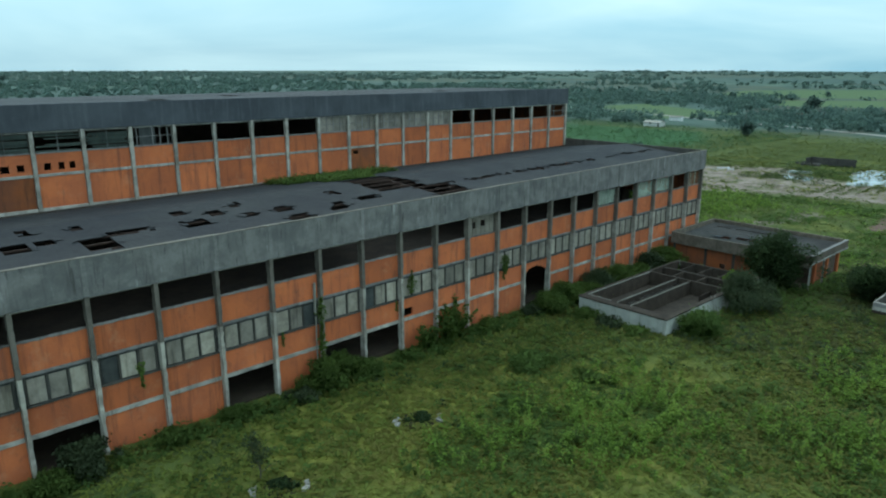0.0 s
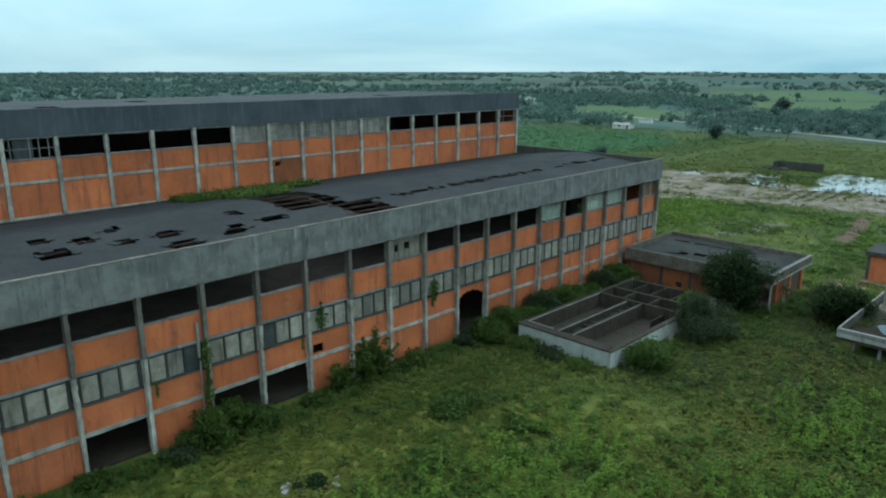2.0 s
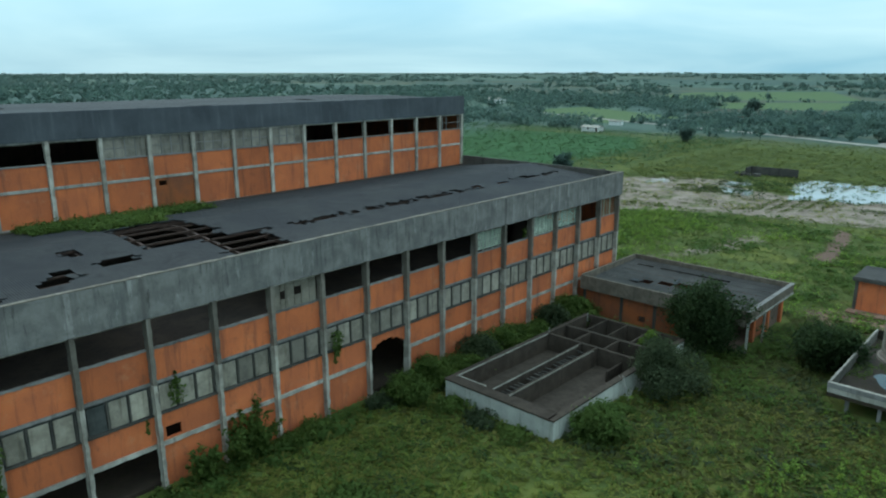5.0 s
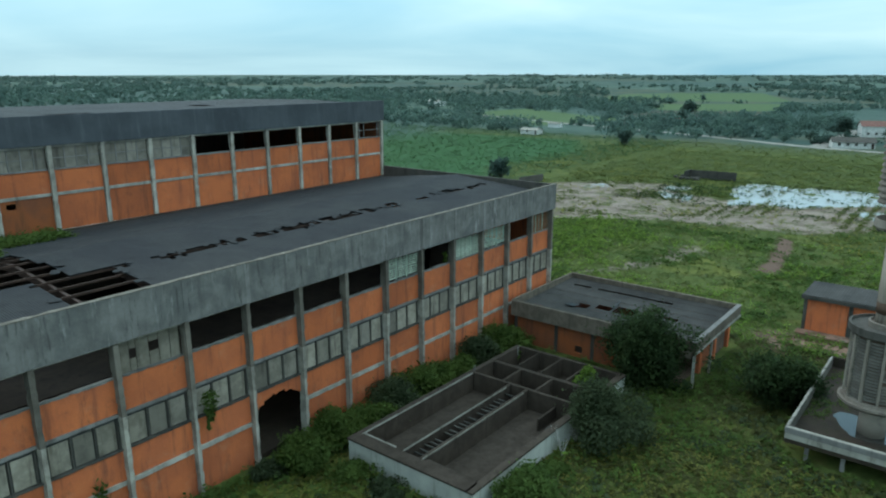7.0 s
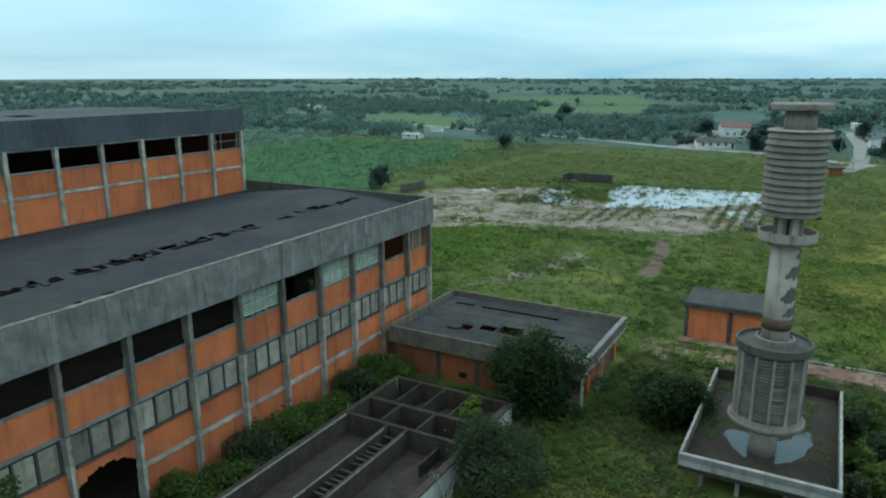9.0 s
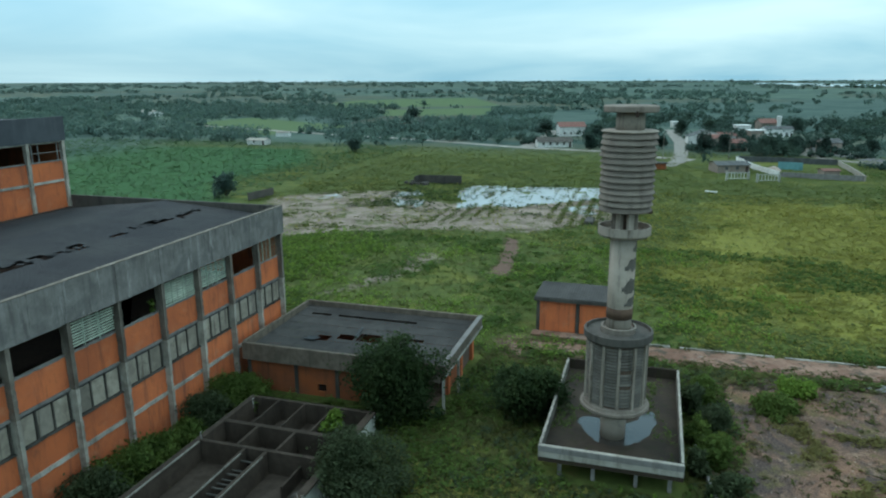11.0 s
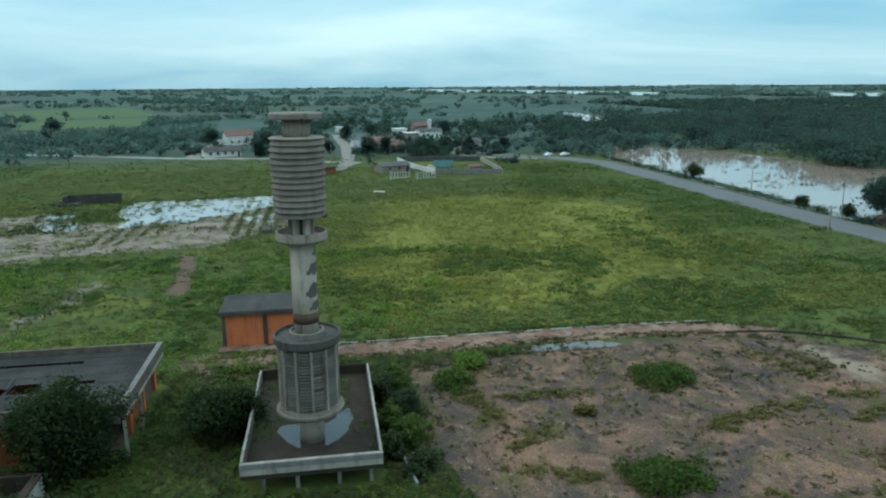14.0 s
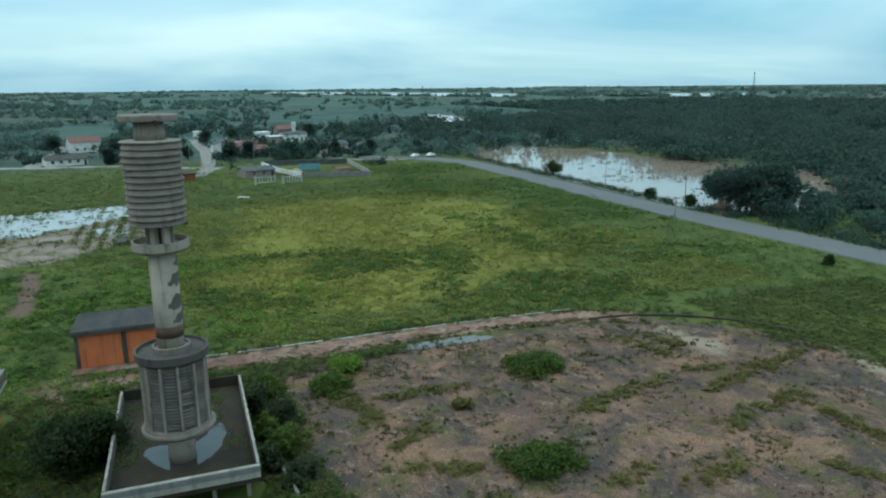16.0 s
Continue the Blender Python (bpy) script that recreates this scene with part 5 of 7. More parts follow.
fin = Mb().worn(-0.10, 0.10, -0.16, 0.18, 3.1, 8.35, 0.02).data("fin", M_TOWER)
for i in range(12):
    a = 2 * math.pi * i / 12 + 0.13
    part("fin", fin, None, tower, at=(2.22 * math.cos(a), 2.22 * math.sin(a), 0), turn=math.degrees(a) + 90)
slat_seg = Mb()
for j in range(2):
    a0, a1 = radians(-12.5 + j * 12.5), radians(-12.5 + (j + 1) * 12.5)
    slat_seg.slab((2.12 * math.cos(a0), 2.12 * math.sin(a0), 0.1), (2.26 * math.cos(a0), 2.26 * math.sin(a0), 0), (2.26 * math.cos(a1), 2.26 * math.sin(a1), 0), (2.12 * math.cos(a1), 2.12 * math.sin(a1), 0.1), 0.05)
seg_mesh = slat_seg.data("slat", M_DRUM)
for i in range(12):
    a = 360 * i / 12 + 15 + math.degrees(0.13)
    for j in range(20):
        if rng.random() < 0.93:
            part("slat", seg_mesh, None, tower, at=(0, 0, 3.25 + j * 0.25), turn=a + rng.normal(0, 0.6))
part("drum_lid", Mb().lathe([(2.0, 8.3), (2.5, 8.35), (2.62, 8.5), (2.62, 9.05), (2.45, 9.08), (2.4, 8.85), (1.0, 8.9)], 40), M_CONCRETE_DARK, tower, "dark dished concrete lid")
part("collar", Mb().lathe([(1.0, 8.7), (1.3, 8.75), (1.35, 9.3), (1.2, 9.35), (1.15, 9.15), (0.95, 9.2)], 32), M_TOWER_DARK, tower)
smooth(part("shaft", Mb().lathe([(0.92, 8.8), (0.92, 9.9), (0.97, 10.0), (0.97, 16.6)], 36), M_TOWER, tower, "pale concrete shaft with flaking dark patches"))
smooth(part("paint_band", Mb().lathe([(0.985, 10.0), (0.985, 10.85)], 36), M_RUST_BAND, tower, "rust-brown band"))
pt = Mb()
for z, a0, a1, h in ((11.1, 20, 130, 0.75), (12.2, 6, 130, 1.1), (13.9, 14, 130, 1.0), (15.3, 50, 130, 0.7)):
    n = len(pt.v)
    for i in range(17):
        a = radians(180 + a0 + (a1 - a0) * i / 16)
        lo, hi = z + 0.28 * noise.noise(Vector((i * 0.45, z, 0))), z + h * (0.35 + 0.6 * min(1.0, i / 5)) + 0.3 * noise.noise(Vector((i * 0.45, z, 5)))
        pt.v += [(0.985 * math.cos(a), 0.985 * math.sin(a), lo), (0.985 * math.cos(a), 0.985 * math.sin(a), hi)]
    pt.f += [(n + 2 * i, n + 2 * i + 2, n + 2 * i + 3, n + 2 * i + 1) for i in range(16)]
part("flaked_patch", pt, M_DRUM, tower, "dark flaked patches")
part("walkway", Mb().lathe([(0.9, 16.35), (1.75, 16.4), (1.95, 16.6), (1.95, 17.2), (1.83, 17.2), (1.8, 16.75), (0.9, 16.7)], 36), M_TOWER, tower, "dished ring walkway")
lamp = Mb().worn(-0.2, 0.2, -0.22, 0.22, 16.6, 18.4, 0.04).data("pier", M_TOWER)
for i in range(6):
    a = 2 * math.pi * i / 6 + 0.56
    part("pier", lamp, None, tower, at=(0.76 * math.cos(a), 0.76 * math.sin(a), 0), turn=math.degrees(a))
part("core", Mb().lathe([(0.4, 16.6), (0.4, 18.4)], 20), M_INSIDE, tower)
ringm = Mb().lathe([(1.3, 0.05), (1.90, 0.0), (1.99, 0.0), (2.0, 0.07), (1.80, 0.40), (1.5, 0.43), (1.3, 0.44)], 44).data("louvre_ring", M_TOWER_DARK)
for i in range(13):
    o = part("louvre_ring", ringm, None, tower, at=(rng.normal(0, 0.025), rng.normal(0, 0.025), 18.35 + i * 0.441))
    s = 1.0 + (0.02 if i > 8 else -0.02 if i < 2 else 0) + rng.normal(0, 0.009)
    o.scale = (s, s, 1)
part("cap_ring", Mb().lathe([(1.2, 24.05), (2.02, 24.08), (2.06, 24.16), (1.9, 24.22), (1.0, 24.24)], 40), M_TOWER, tower)
smooth(part("neck", Mb().lathe([(1.04, 24.2), (1.0, 25.5)], 32), M_TOWER, tower))
part("top_plate", Mb().lathe([(1.05, 25.45), (1.9, 25.49), (1.95, 25.55), (1.97, 25.88), (1.88, 25.96), (0.0, 25.98)], 40), M_TOWER_DARK, tower, "flat round concrete top plate")
pp = Mb().tube((1.1, -1.75, 18.0), (1.1, -1.75, 21.0), 0.04, 0.04)
pp.box(0.95, 1.25, -1.95, -1.6, 17.95, 18.25)
part("pipe", pp, M_STEEL, tower)
part("bracket", Mb().box(-1.96, -1.82, -0.6, -0.4, 25.2, 25.6), M_STEEL, tower)

# ---------------------------------------------------------------- red brick shed behind the tower
shed = thing("brick_shed", (14.4, -33.1, 0), "small orange brick shed with flat grey roof slab", "shed")
part("brick_wall", Mb().box(0.0, 0.22, 2.2, 6.6, -0.3, 3.95), M_BRICK, shed)
part("brick_wall", Mb().box(0.0, 0.22, -3.8, 1.7, -0.3, 3.95), M_BRICK, shed)
part("brick_wall", Mb().box(0.25, 5.6, 6.4, 6.62, -0.3, 3.95), M_BRICK_OLD, shed)
part("brick_wall", Mb().box(0.25, 5.6, -3.8, -3.58, -0.3, 3.95), M_BRICK_OLD, shed)
part("back_wall", Mb().box(5.62, 5.84, -3.8, 6.62, -0.3, 3.95), M_BRICK_OLD, shed)
for y in (-3.9, 1.95, 6.7):
    part("pier", Mb().worn(-0.12, 0.24, y - 0.2, y + 0.2, -0.3, 3.95, 0.03), M_CONCRETE_DARK, shed)
part("roof", Mb().worn(-0.45, 6.2, -4.4, 7.2, 3.953, 4.4, 0.06), M_CONCRETE_DARK, shed, "thick dark concrete roof slab")
part("roof_sheet", Mb().slab((-0.4, -4.3, 4.47), (6.1, -4.3, 4.6), (6.1, 7.1, 4.6), (-0.4, 7.1, 4.47), 0.06), M_ROOF_ANNEX, shed)
part("plinth", Mb().worn(-1.9, -0.13, -4.5, 7.3, -0.2, 0.16, 0.04), M_PAVING, shed, "reddish concrete apron")

# ---------------------------------------------------------------- ruins, walls and far huts


def broken_wall(name, line, h, mat, label, thick_=0.25):
    mb = Mb()
    for (ax, ay), (bx, by) in zip(line, line[1:]):
        L = math.hypot(bx - ax, by - ay)
        k = max(2, int(L / 2))
        px, py = -(by - ay) / L * thick_ / 2, (bx - ax) / L * thick_ / 2
        for i in range(k):
            u0, u1 = i / k, (i + 1) / k
            p, q = (ax + (bx - ax) * u0, ay + (by - ay) * u0), (ax + (bx - ax) * u1, ay + (by - ay) * u1)
            mb.prism([(p[0] + px, p[1] + py), (p[0] - px, p[1] - py), (q[0] - px, q[1] - py), (q[0] + px, q[1] + py)], -0.3, h * (1 + 0.04 * noise.noise(Vector((p[0], p[1], 0)))))
    return solid(name, mb, mat, label, "wall")


broken_wall("ruined_wall", [(131.1, 15.6), (129.9, 28.5), (126.4, 28.7)], 2.4, M_CONCRETE_DARK, "dark ruined wall standing by the pond")
broken_wall("low_wall", [(88.1, 60.5), (97.9, 58.9)], 2.0, M_CONCRETE_DARK, "low dark wall in the grass")
heap = thing("rubble_heap", (126.5, 27.8, 0), "heap of reddish rubble by the ruined wall", "rubble")
for i in range(16):
    x, y, s = rng.normal(0, 1.2), rng.normal(0, 1.3), rng.uniform(0.2, 0.6)
    part("rubble_piece", Mb().worn(x - s, x + s, y - s, y + s, -0.2, s * 1.6, 0.1), M_CONCRETE_DARK, heap)
ru = Mb().worn(81, 86, -27, -25.2, -0.2, 0.8, 0.2)
solid("earth_mound", ru, M_CONCRETE_DARK, "dark earth mound at the pond's edge", "mound")


def house(name, x, y, w, d, h, turn, wall, roof_mat, label, gable=1.4, flat=False, windows=2, group="village houses"):
    """w along the front (local y), d deep; the front faces local -x."""
    ob = thing(name, (x, y, 0), label, "house", group, turn=turn)
    wl_ = Mb().box(0, d, -w / 2, w / 2, -0.3, h)
    if not flat:
        n = len(wl_.v)
        for yy in (-w / 2, w / 2):
            wl_.v += [(0, yy, h), (d, yy, h), (d / 2, yy, h + gable)]
        wl_.f += [(n, n + 1, n + 2), (n + 5, n + 4, n + 3)]
    part("wall", wl_, wall, ob)
    o = 0.45
    if flat:
        part("roof", Mb().worn(-o, d + o, -w / 2 - o, w / 2 + o, h + 0.004, h + 0.32, 0.05), roof_mat, ob)
    else:
        r = Mb()
        e = gable * o / (d / 2)
        r.slab((-o, -w / 2 - o, h - e + 0.06), (-o, w / 2 + o, h - e + 0.06), (d / 2, w / 2 + o, h + gable + 0.06), (d / 2, -w / 2 - o, h + gable + 0.06), 0.08)
        r.slab((d / 2, -w / 2 - o, h + gable + 0.06), (d / 2, w / 2 + o, h + gable + 0.06), (d + o, w / 2 + o, h - e + 0.06), (d + o, -w / 2 - o, h - e + 0.06), 0.08)
        part("roof", r, roof_mat, ob)
    if windows:
        step_ = w / (windows + 1)
        for i in range(windows):
            yy = -w / 2 + step_ * (i + 1) + (0.6 if windows > 1 else 1.0)
            wi = part("window", Mb().box(-0.05, 0.02, yy - 0.6, yy + 0.6, 1.0, 2.2), M_WOOD_POST, ob)
            part("pane", Mb().box(-0.062, -0.052, yy - 0.5, yy + 0.5, 1.08, 2.12), M_PANE_DARK, wi)
        part("door", Mb().box(-0.06, 0.02, -w / 2 + 0.5, -w / 2 + 1.4, 0, 2.1), M_STEEL, ob)
    return ob


house("house", 251.8, 5.1, 15.5, 7, 2.6, 20, M_PLASTER, M_CONCRETE_DARK, "long white farmhouse with dark sheet roof", 1.6, windows=4)
house("house", 316, 5.0, 14, 8, 5.2, 22, M_PLASTER, M_ROOFTILE, "white two-storey house with red tile roof", 2.2, windows=3)
house("house", 287.5, -36.2, 6, 6, 3.2, 20, M_PLASTER_WARM, M_ROOFTILE, "small house with red tile roof", 1.3)
house("house", 292, -69, 11, 17, 3.6, 96, M_PLASTER, M_FIBRE, "broad house with low grey gable roof", 2.6, windows=3)
house("house", 255.3, -71.2, 9, 8, 3.4, 18, M_PLASTER_WARM, M_ROOFTILE, "plain house with clay tile roof", 1.4)
house("house", 320.2, -80.6, 6.5, 6, 6.6, 15, M_PLASTER, M_PLASTER, "plain white flat-roofed house", flat=True)
house("house", 310.8, -85.9, 6.8, 7, 4.8, 15, M_PLASTER_WARM, M_PLASTER, "flat-roofed house with white slab", flat=True)
house("house", 361.2, -97.5, 9, 8, 6.0, 15, M_PLASTER_WARM, M_ROOFTILE, "tall house with red tile roof", 2.0)
house("house", 336.9, -99.7, 14, 8, 4.2, 15, M_PLASTER, M_FIBRE, "long white house with grey roof", 1.2, windows=4)
house("house", 271.8, -99.8, 7.3, 6, 3.0, 15, M_PLASTER_WARM, M_PLASTER, "small house with white roof slab", flat=True)
house("house", 252.1, -107.3, 7, 7, 4.6, 15, M_PLASTER_WARM, M_FIBRE, "dull house with grey sheet roof", 1.3)
house("house", 394.7, -50.4, 6, 6, 3.6, 15, M_PLASTER, M_PLASTER, "distant small white flat house", flat=True)
house("house", 278.8, -64.9, 9, 7, 3.4, 15, M_PLASTER_WARM, M_ROOFTILE, "house with clay tile roof among trees", 1.4)
house("house", 298.2, -71.2, 8, 7, 3.2, 15, M_PLASTER, M_ROOFTILE, "pale house with clay tile roof", 1.4)
house("house", 265.5, -30.2, 8, 7, 3.2, 15, M_PLASTER, M_ROOFTILE, "pale house behind the tower", 1.4)
house("hut", 227.9, 143.9, 10, 5, 2.2, -4, M_PLASTER, M_CONCRETE_PALE, "white hut at the edge of the woods", 0.8, group="huts", windows=1)
house("hut", 389.5, 119.5, 28, 6, 1.8, 0, M_PLASTER_WARM, M_FIBRE, "long low barn in the field", 0.9, group="huts", windows=0)
house("hut", 274.4, 156, 7, 4, 2.2, 10, M_PLASTER, M_CONCRETE_PALE, "small white hut among trees", 0.6, group="huts", windows=0)
house("hut", 444.9, 384.7, 30, 9, 3.5, -30, M_PLASTER, M_CONCRETE_PALE, "far white barn roof", 1.4, group="huts", windows=0)
house("kiosk", 180.8, -40.6, 3.8, 3, 2.1, 18, M_BRICK_OLD, M_CONCRETE_DARK, "small orange brick kiosk by the path", flat=True, windows=0)
tank = thing("roof_tank", (360.6, -102.3, 6.3), "white water tank on a house", "tank")
part("stand", Mb().box(-0.9, 0.9, -0.9, 0.9, -6.6, 0.6), M_PLASTER, tank)
part("drum", Mb().lathe([(1.25, 0.6), (1.3, 3.2), (0.9, 3.5)], 20), M_PLASTER, tank)

solid("slab_fragment", Mb().worn(-1.6, 1.6, -0.7, 0.7, -0.1, 0.35, 0.08), M_WHITEWASH, "broken white slab lying in the field", "slab", at=(134, -53.9, 0), turn=70)
# walled yard before the village
broken_wall("yard_wall", [(214.9, -67.6), (191.7, -70.7), (172.3, -76)], 1.7, M_PLASTER, "pale yard wall", 0.3)
broken_wall("yard_wall", [(172.3, -76.3), (169.8, -87.1), (168.5, -98.8)], 1.6, M_CONCRETE, "grey block yard wall", 0.3)
broken_wall("yard_wall", [(168.5, -99.2), (188.9, -100.2), (210.8, -100.9)], 1.7, M_CONCRETE_PALE, "pale side wall of the yard", 0.3)
broken_wall("yard_wall", [(192.6, -78.6), (191.4, -86)], 2.6, M_TURQUOISE, "turquoise painted wall", 0.3)
broken_wall("yard_wall", [(214.9, -67.9), (214.6, -81.7), (210.7, -100.5)], 1.9, M_FIBRE, "dark back wall of the yard", 0.3)
house("yard_shed", 178.6, -63.4, 10.5, 8, 2.6, 17, M_PLASTER_WARM, M_FIBRE, "low shed with dark grey sheet roof", 0.9, group="yard sheds")
house("yard_shed", 179.7, -92.4, 5, 4, 1.6, 15, M_PLASTER_WARM, M_ROOFTILE, "tiny lean-to in the yard", 0.4, group="yard sheds", windows=0)
for cx, cy in ((160.6, -62.9), (158.7, -71.2)):
    fe = thing("balustrade", (cx, cy, 0), "white concrete balustrade in the grass", "fence", "balustrades", turn=-72)
    part("rail", Mb().worn(-3.3, 3.3, -0.12, 0.12, 2.2, 2.45, 0.03), M_WHITEWASH, fe)
    part("rail", Mb().worn(-3.3, 3.3, -0.12, 0.12, 0.5, 0.7, 0.03), M_WHITEWASH, fe)
    bal = Mb().worn(-0.13, 0.13, -0.1, 0.1, 0.71, 2.19, 0.03).data("baluster", M_WHITEWASH)
    for i in range(7):
        part("baluster", bal, None, fe, at=(-2.9 + i * 0.97, 0, 0))
    for x in (-3.4, 3.4):
        part("post", Mb().worn(x - 0.2, x + 0.2, -0.2, 0.2, -0.3, 2.7, 0.03), M_WHITEWASH, fe)
solid("sand_heap", Mb().lathe([(2.6, -0.1), (1.6, 0.8), (0.3, 1.4)], 14), M_PLASTER_WARM, "heap of yellow sand in the yard", "heap", at=(189.4, -77, 0))


def car(x, y, turn, label):
    ob = thing("car", (x, y, 0.16), label, "car", "parked cars", turn=turn)
    prof = [(-2.05, 0.35), (-2.0, 0.75), (-1.2, 0.9), (-0.55, 1.38), (0.9, 1.42), (1.6, 0.98), (2.05, 0.85), (2.08, 0.35)]
    b = Mb()
    n = len(prof)
    for yy, s in ((-0.82, 1.0), (0.82, 1.0)):
        b.v += [(px, yy * (0.82 if pz > 1.0 else 1.0), pz) for px, pz in prof]
    b.f += [tuple(range(n)), tuple(reversed(range(n, 2 * n)))] + [(i, i + n, (i + 1) % n + n, (i + 1) % n) for i in range(n)]
    part("body", b, M_CARWHITE, ob)
    for sx in (-1, 1):
        part("side_window", Mb().box(-0.7, 1.1, sx * 0.755 - 0.02, sx * 0.755 + 0.02, 1.0, 1.3), M_PANE_DARK, ob)
    for wx in (-1.3, 1.3):
        for wy in (-0.8, 0.8):
            wm = Mb().tube((wx, wy - 0.1, 0.32), (wx, wy + 0.1, 0.32), 0.32, 0.32, 14)
            wh = part("wheel", wm, M_RUBBER, ob)
            part("rim", Mb().tube((wx, wy - 0.11, 0.32), (wx, wy + 0.11, 0.32), 0.18, 0.18, 10), M_CONCRETE_PALE, wh)


car(222, -133, -60, "white parked car beside the road")
car(221.9, -140.2, -72, "white parked car by the river bank")


def pole(x, y, h, label, cross=True, name="utility_pole", r=0.13):
    ob = thing(name, (x, y, 0), label, "pole", "poles")
    part("post", Mb().tube((0, 0, -0.3), (0, 0, h), r, r * 0.7, 8), M_WOOD_POST, ob)
    if cross:
        part("crossarm", Mb().box(-0.08, 0.08, -0.9, 0.9, h - 0.7, h - 0.55), M_WOOD_POST, ob)


for x, y, h in ((169.3, -154, 8), (157.6, -153.8, 8), (72.9, -154.5, 8.5), (57.6, -139.5, 6), (213.6, -41.3, 10.5), (218.7, -65.2, 11), (279.1, 116.4, 8), (107.5, -154.2, 8)):
    pole(x, y, h, "grey wooden utility pole by the road")
for x, y, h in ((2700, -975, 30), (1450, -1490, 58)):
    mt = Mb()
    for sx, sy in ((-1, -1), (1, -1), (1, 1), (-1, 1)):
        mt.tube((sx * 2.2, sy * 2.2, -1), (sx * 0.5, sy * 0.5, h), 0.5, 0.3, 5)
    for i in range(8):
        z, s = h * i / 8, 2.2 - 1.7 * i / 8
        mt.tube((-s, -s, z), (s, s, z + h / 9), 0.2, 0.2, 4)
    solid("radio_mast", mt, M_STEEL, "distant steel lattice mast on the horizon", "mast", at=(x, y, 0))

# far flooded meadows
FAR_WATER = [[(478, -240), (500, -286), (560, -292), (650, -300), (640, -280), (560, -268), (515, -255)],
             [(1180, -1200), (1408, -1039), (1500, -1020), (1760, -1240), (1440, -1480)],
             [(1590, -815), (1900, -690), (2300, -560), (3090, -335), (3500, -480), (2600, -900), (1900, -1050)]]
for ring in FAR_WATER:
    mb = Mb()
    mb.v = [(x, y, 0.5 + 1.15 * 11 * max(0, (math.hypot(x, y) - 1500) / 3300) ** 1.2) for x, y in turned(ring)]
    mb.f = [tuple(range(len(ring)))]
    solid("water_meadow", mb, M_RIVER, "distant flooded meadow", "water", kind="structure")
# open ground before the far water, where no tall trees stand
OPEN_LAND = [[(-60 + (x + 60) * s, -60 + (y + 60) * s) for (x, y), s in zip(ring, scale_)] for ring, scale_ in zip(FAR_WATER, ([0.86, 1, 1.03, 1.03, 1.0, 0.9, 0.86], [0.80, 0.80, 0.80, 1.1, 1.1], [0.80, 0.80, 0.80, 0.80, 1.1, 1.1, 1.1]))]

# ---------------------------------------------------------------- trees and shrubs near the factory
tree("tree", -13.0, -18.4, 11.6, 8.5, 0.2, 0.15, M_LEAF_DARK, 26000, "dense dark-green tree against the annex", "tree", 11, 9)
tree("tree", -24.5, -19.0, 8.0, 5.4, 0.2, 0.12, M_LEAF_GREY, 16000, "grey-green feathery tree beside the basins", "tree", 12, 8)
tree("bush", -37.4, -19.0, 6.4, 3.3, 0.1, 0.14, M_FIELD_LEAF, 9000, "round green bush at the basin corner", "bush", 13, 6)
for i, (x, y, w, h) in enumerate(((-41.6, -7.0, 4.6, 1.5), (-41.4, -10.6, 4.4, 1.1), (-41.6, -14.2, 4.0, 0.9), (-34.6, -18.6, 3.6, 1.2), (-31.8, -18.4, 3.0, 1.0))):
    tree("bush", x, y, w, h, 0.02, 0.14, M_LEAF_GREY if i % 2 else M_LEAF_MID, 1700, "low green bush along the basin wall", "bush", 160 + i, 7, "bushes along the basin")
tree("tree", -8.5, -29.6, 8.6, 5.0, 0.3, 0.15, M_LEAF_DARK, 18000, "low spreading dark tree by the water tray", "tree", 14, 9)
for i, (x, y, w, h) in enumerate(((-1.0, -45.0, 4.4, 3.0), (-6.5, -45.4, 4.2, 2.6), (-11.8, -45.2, 4.0, 2.4), (-16.6, -46.0, 3.6, 1.8))):
    tree("bush", x, y, w, h, 0.1, 0.15, M_LEAF_GREY if i % 2 else M_LEAF_MID, 2600, "green leafy shrub beside the water tray", "bush", 150 + i, 7, "shrubs by the tray")
tree("bush", -4.0, -43.6, 3.2, 3.4, 0.2, 0.17, M_LEAF_GREY, 2000, "slim dark shrub beside the tray", "bush", 15, 5)
tree("bush", -9.0, -43.8, 3.0, 2.6, 0.2, 0.17, M_LEAF_MID, 1800, "slim green shrub beside the tray", "bush", 16, 5)
tree("bush", -14.5, -43.6, 2.6, 2.4, 0.1, 0.17, M_LEAF_GREY, 1600, "dark shrub beside the tray", "bush", 17, 5)
tree("bush", -17.5, -14.2, 2.6, 3.0, 1.2, 0.16, M_LEAF_BRIGHT, 900, "bright green sapling growing in a basin", "bush", 18, 4)
tree("bush", -0.4, -51.1, 5.6, 1.4, 0.05, 0.18, M_LEAF_MID, 2600, "low green bush on the bare yard", "bush", 19, 7)
tree("bush", 3.7, -53.7, 5.8, 1.4, 0.05, 0.18, M_LEAF_BRIGHT, 2200, "bright low bush on the roadway's edge", "bush", 20, 7)
tree("bush", -3.6, -73.1, 7.4, 1.3, 0.05, 0.16, M_LEAF_MID, 3600, "spreading green bush on the bare yard", "bush", 21, 8)
tree("bush", -21.6, -64.4, 8.4, 1.3, 0.05, 0.14, M_LEAF_MID, 6500, "broad low bush on the bare yard", "bush", 22, 12)
tree("bush", -9.4, -62, 2.8, 0.9, 0.02, 0.14, M_RIDGE_GRASS, 1200, "yellowish tussock on the bare yard", "bush", 23, 5)
tree("sapling", -88.6, -11.6, 3.4, 4.2, 1.0, 0.1, M_LEAF_GREY, 700, "thin airy sapling beside the pit", "sapling", 29, 5, trunk=0.05)
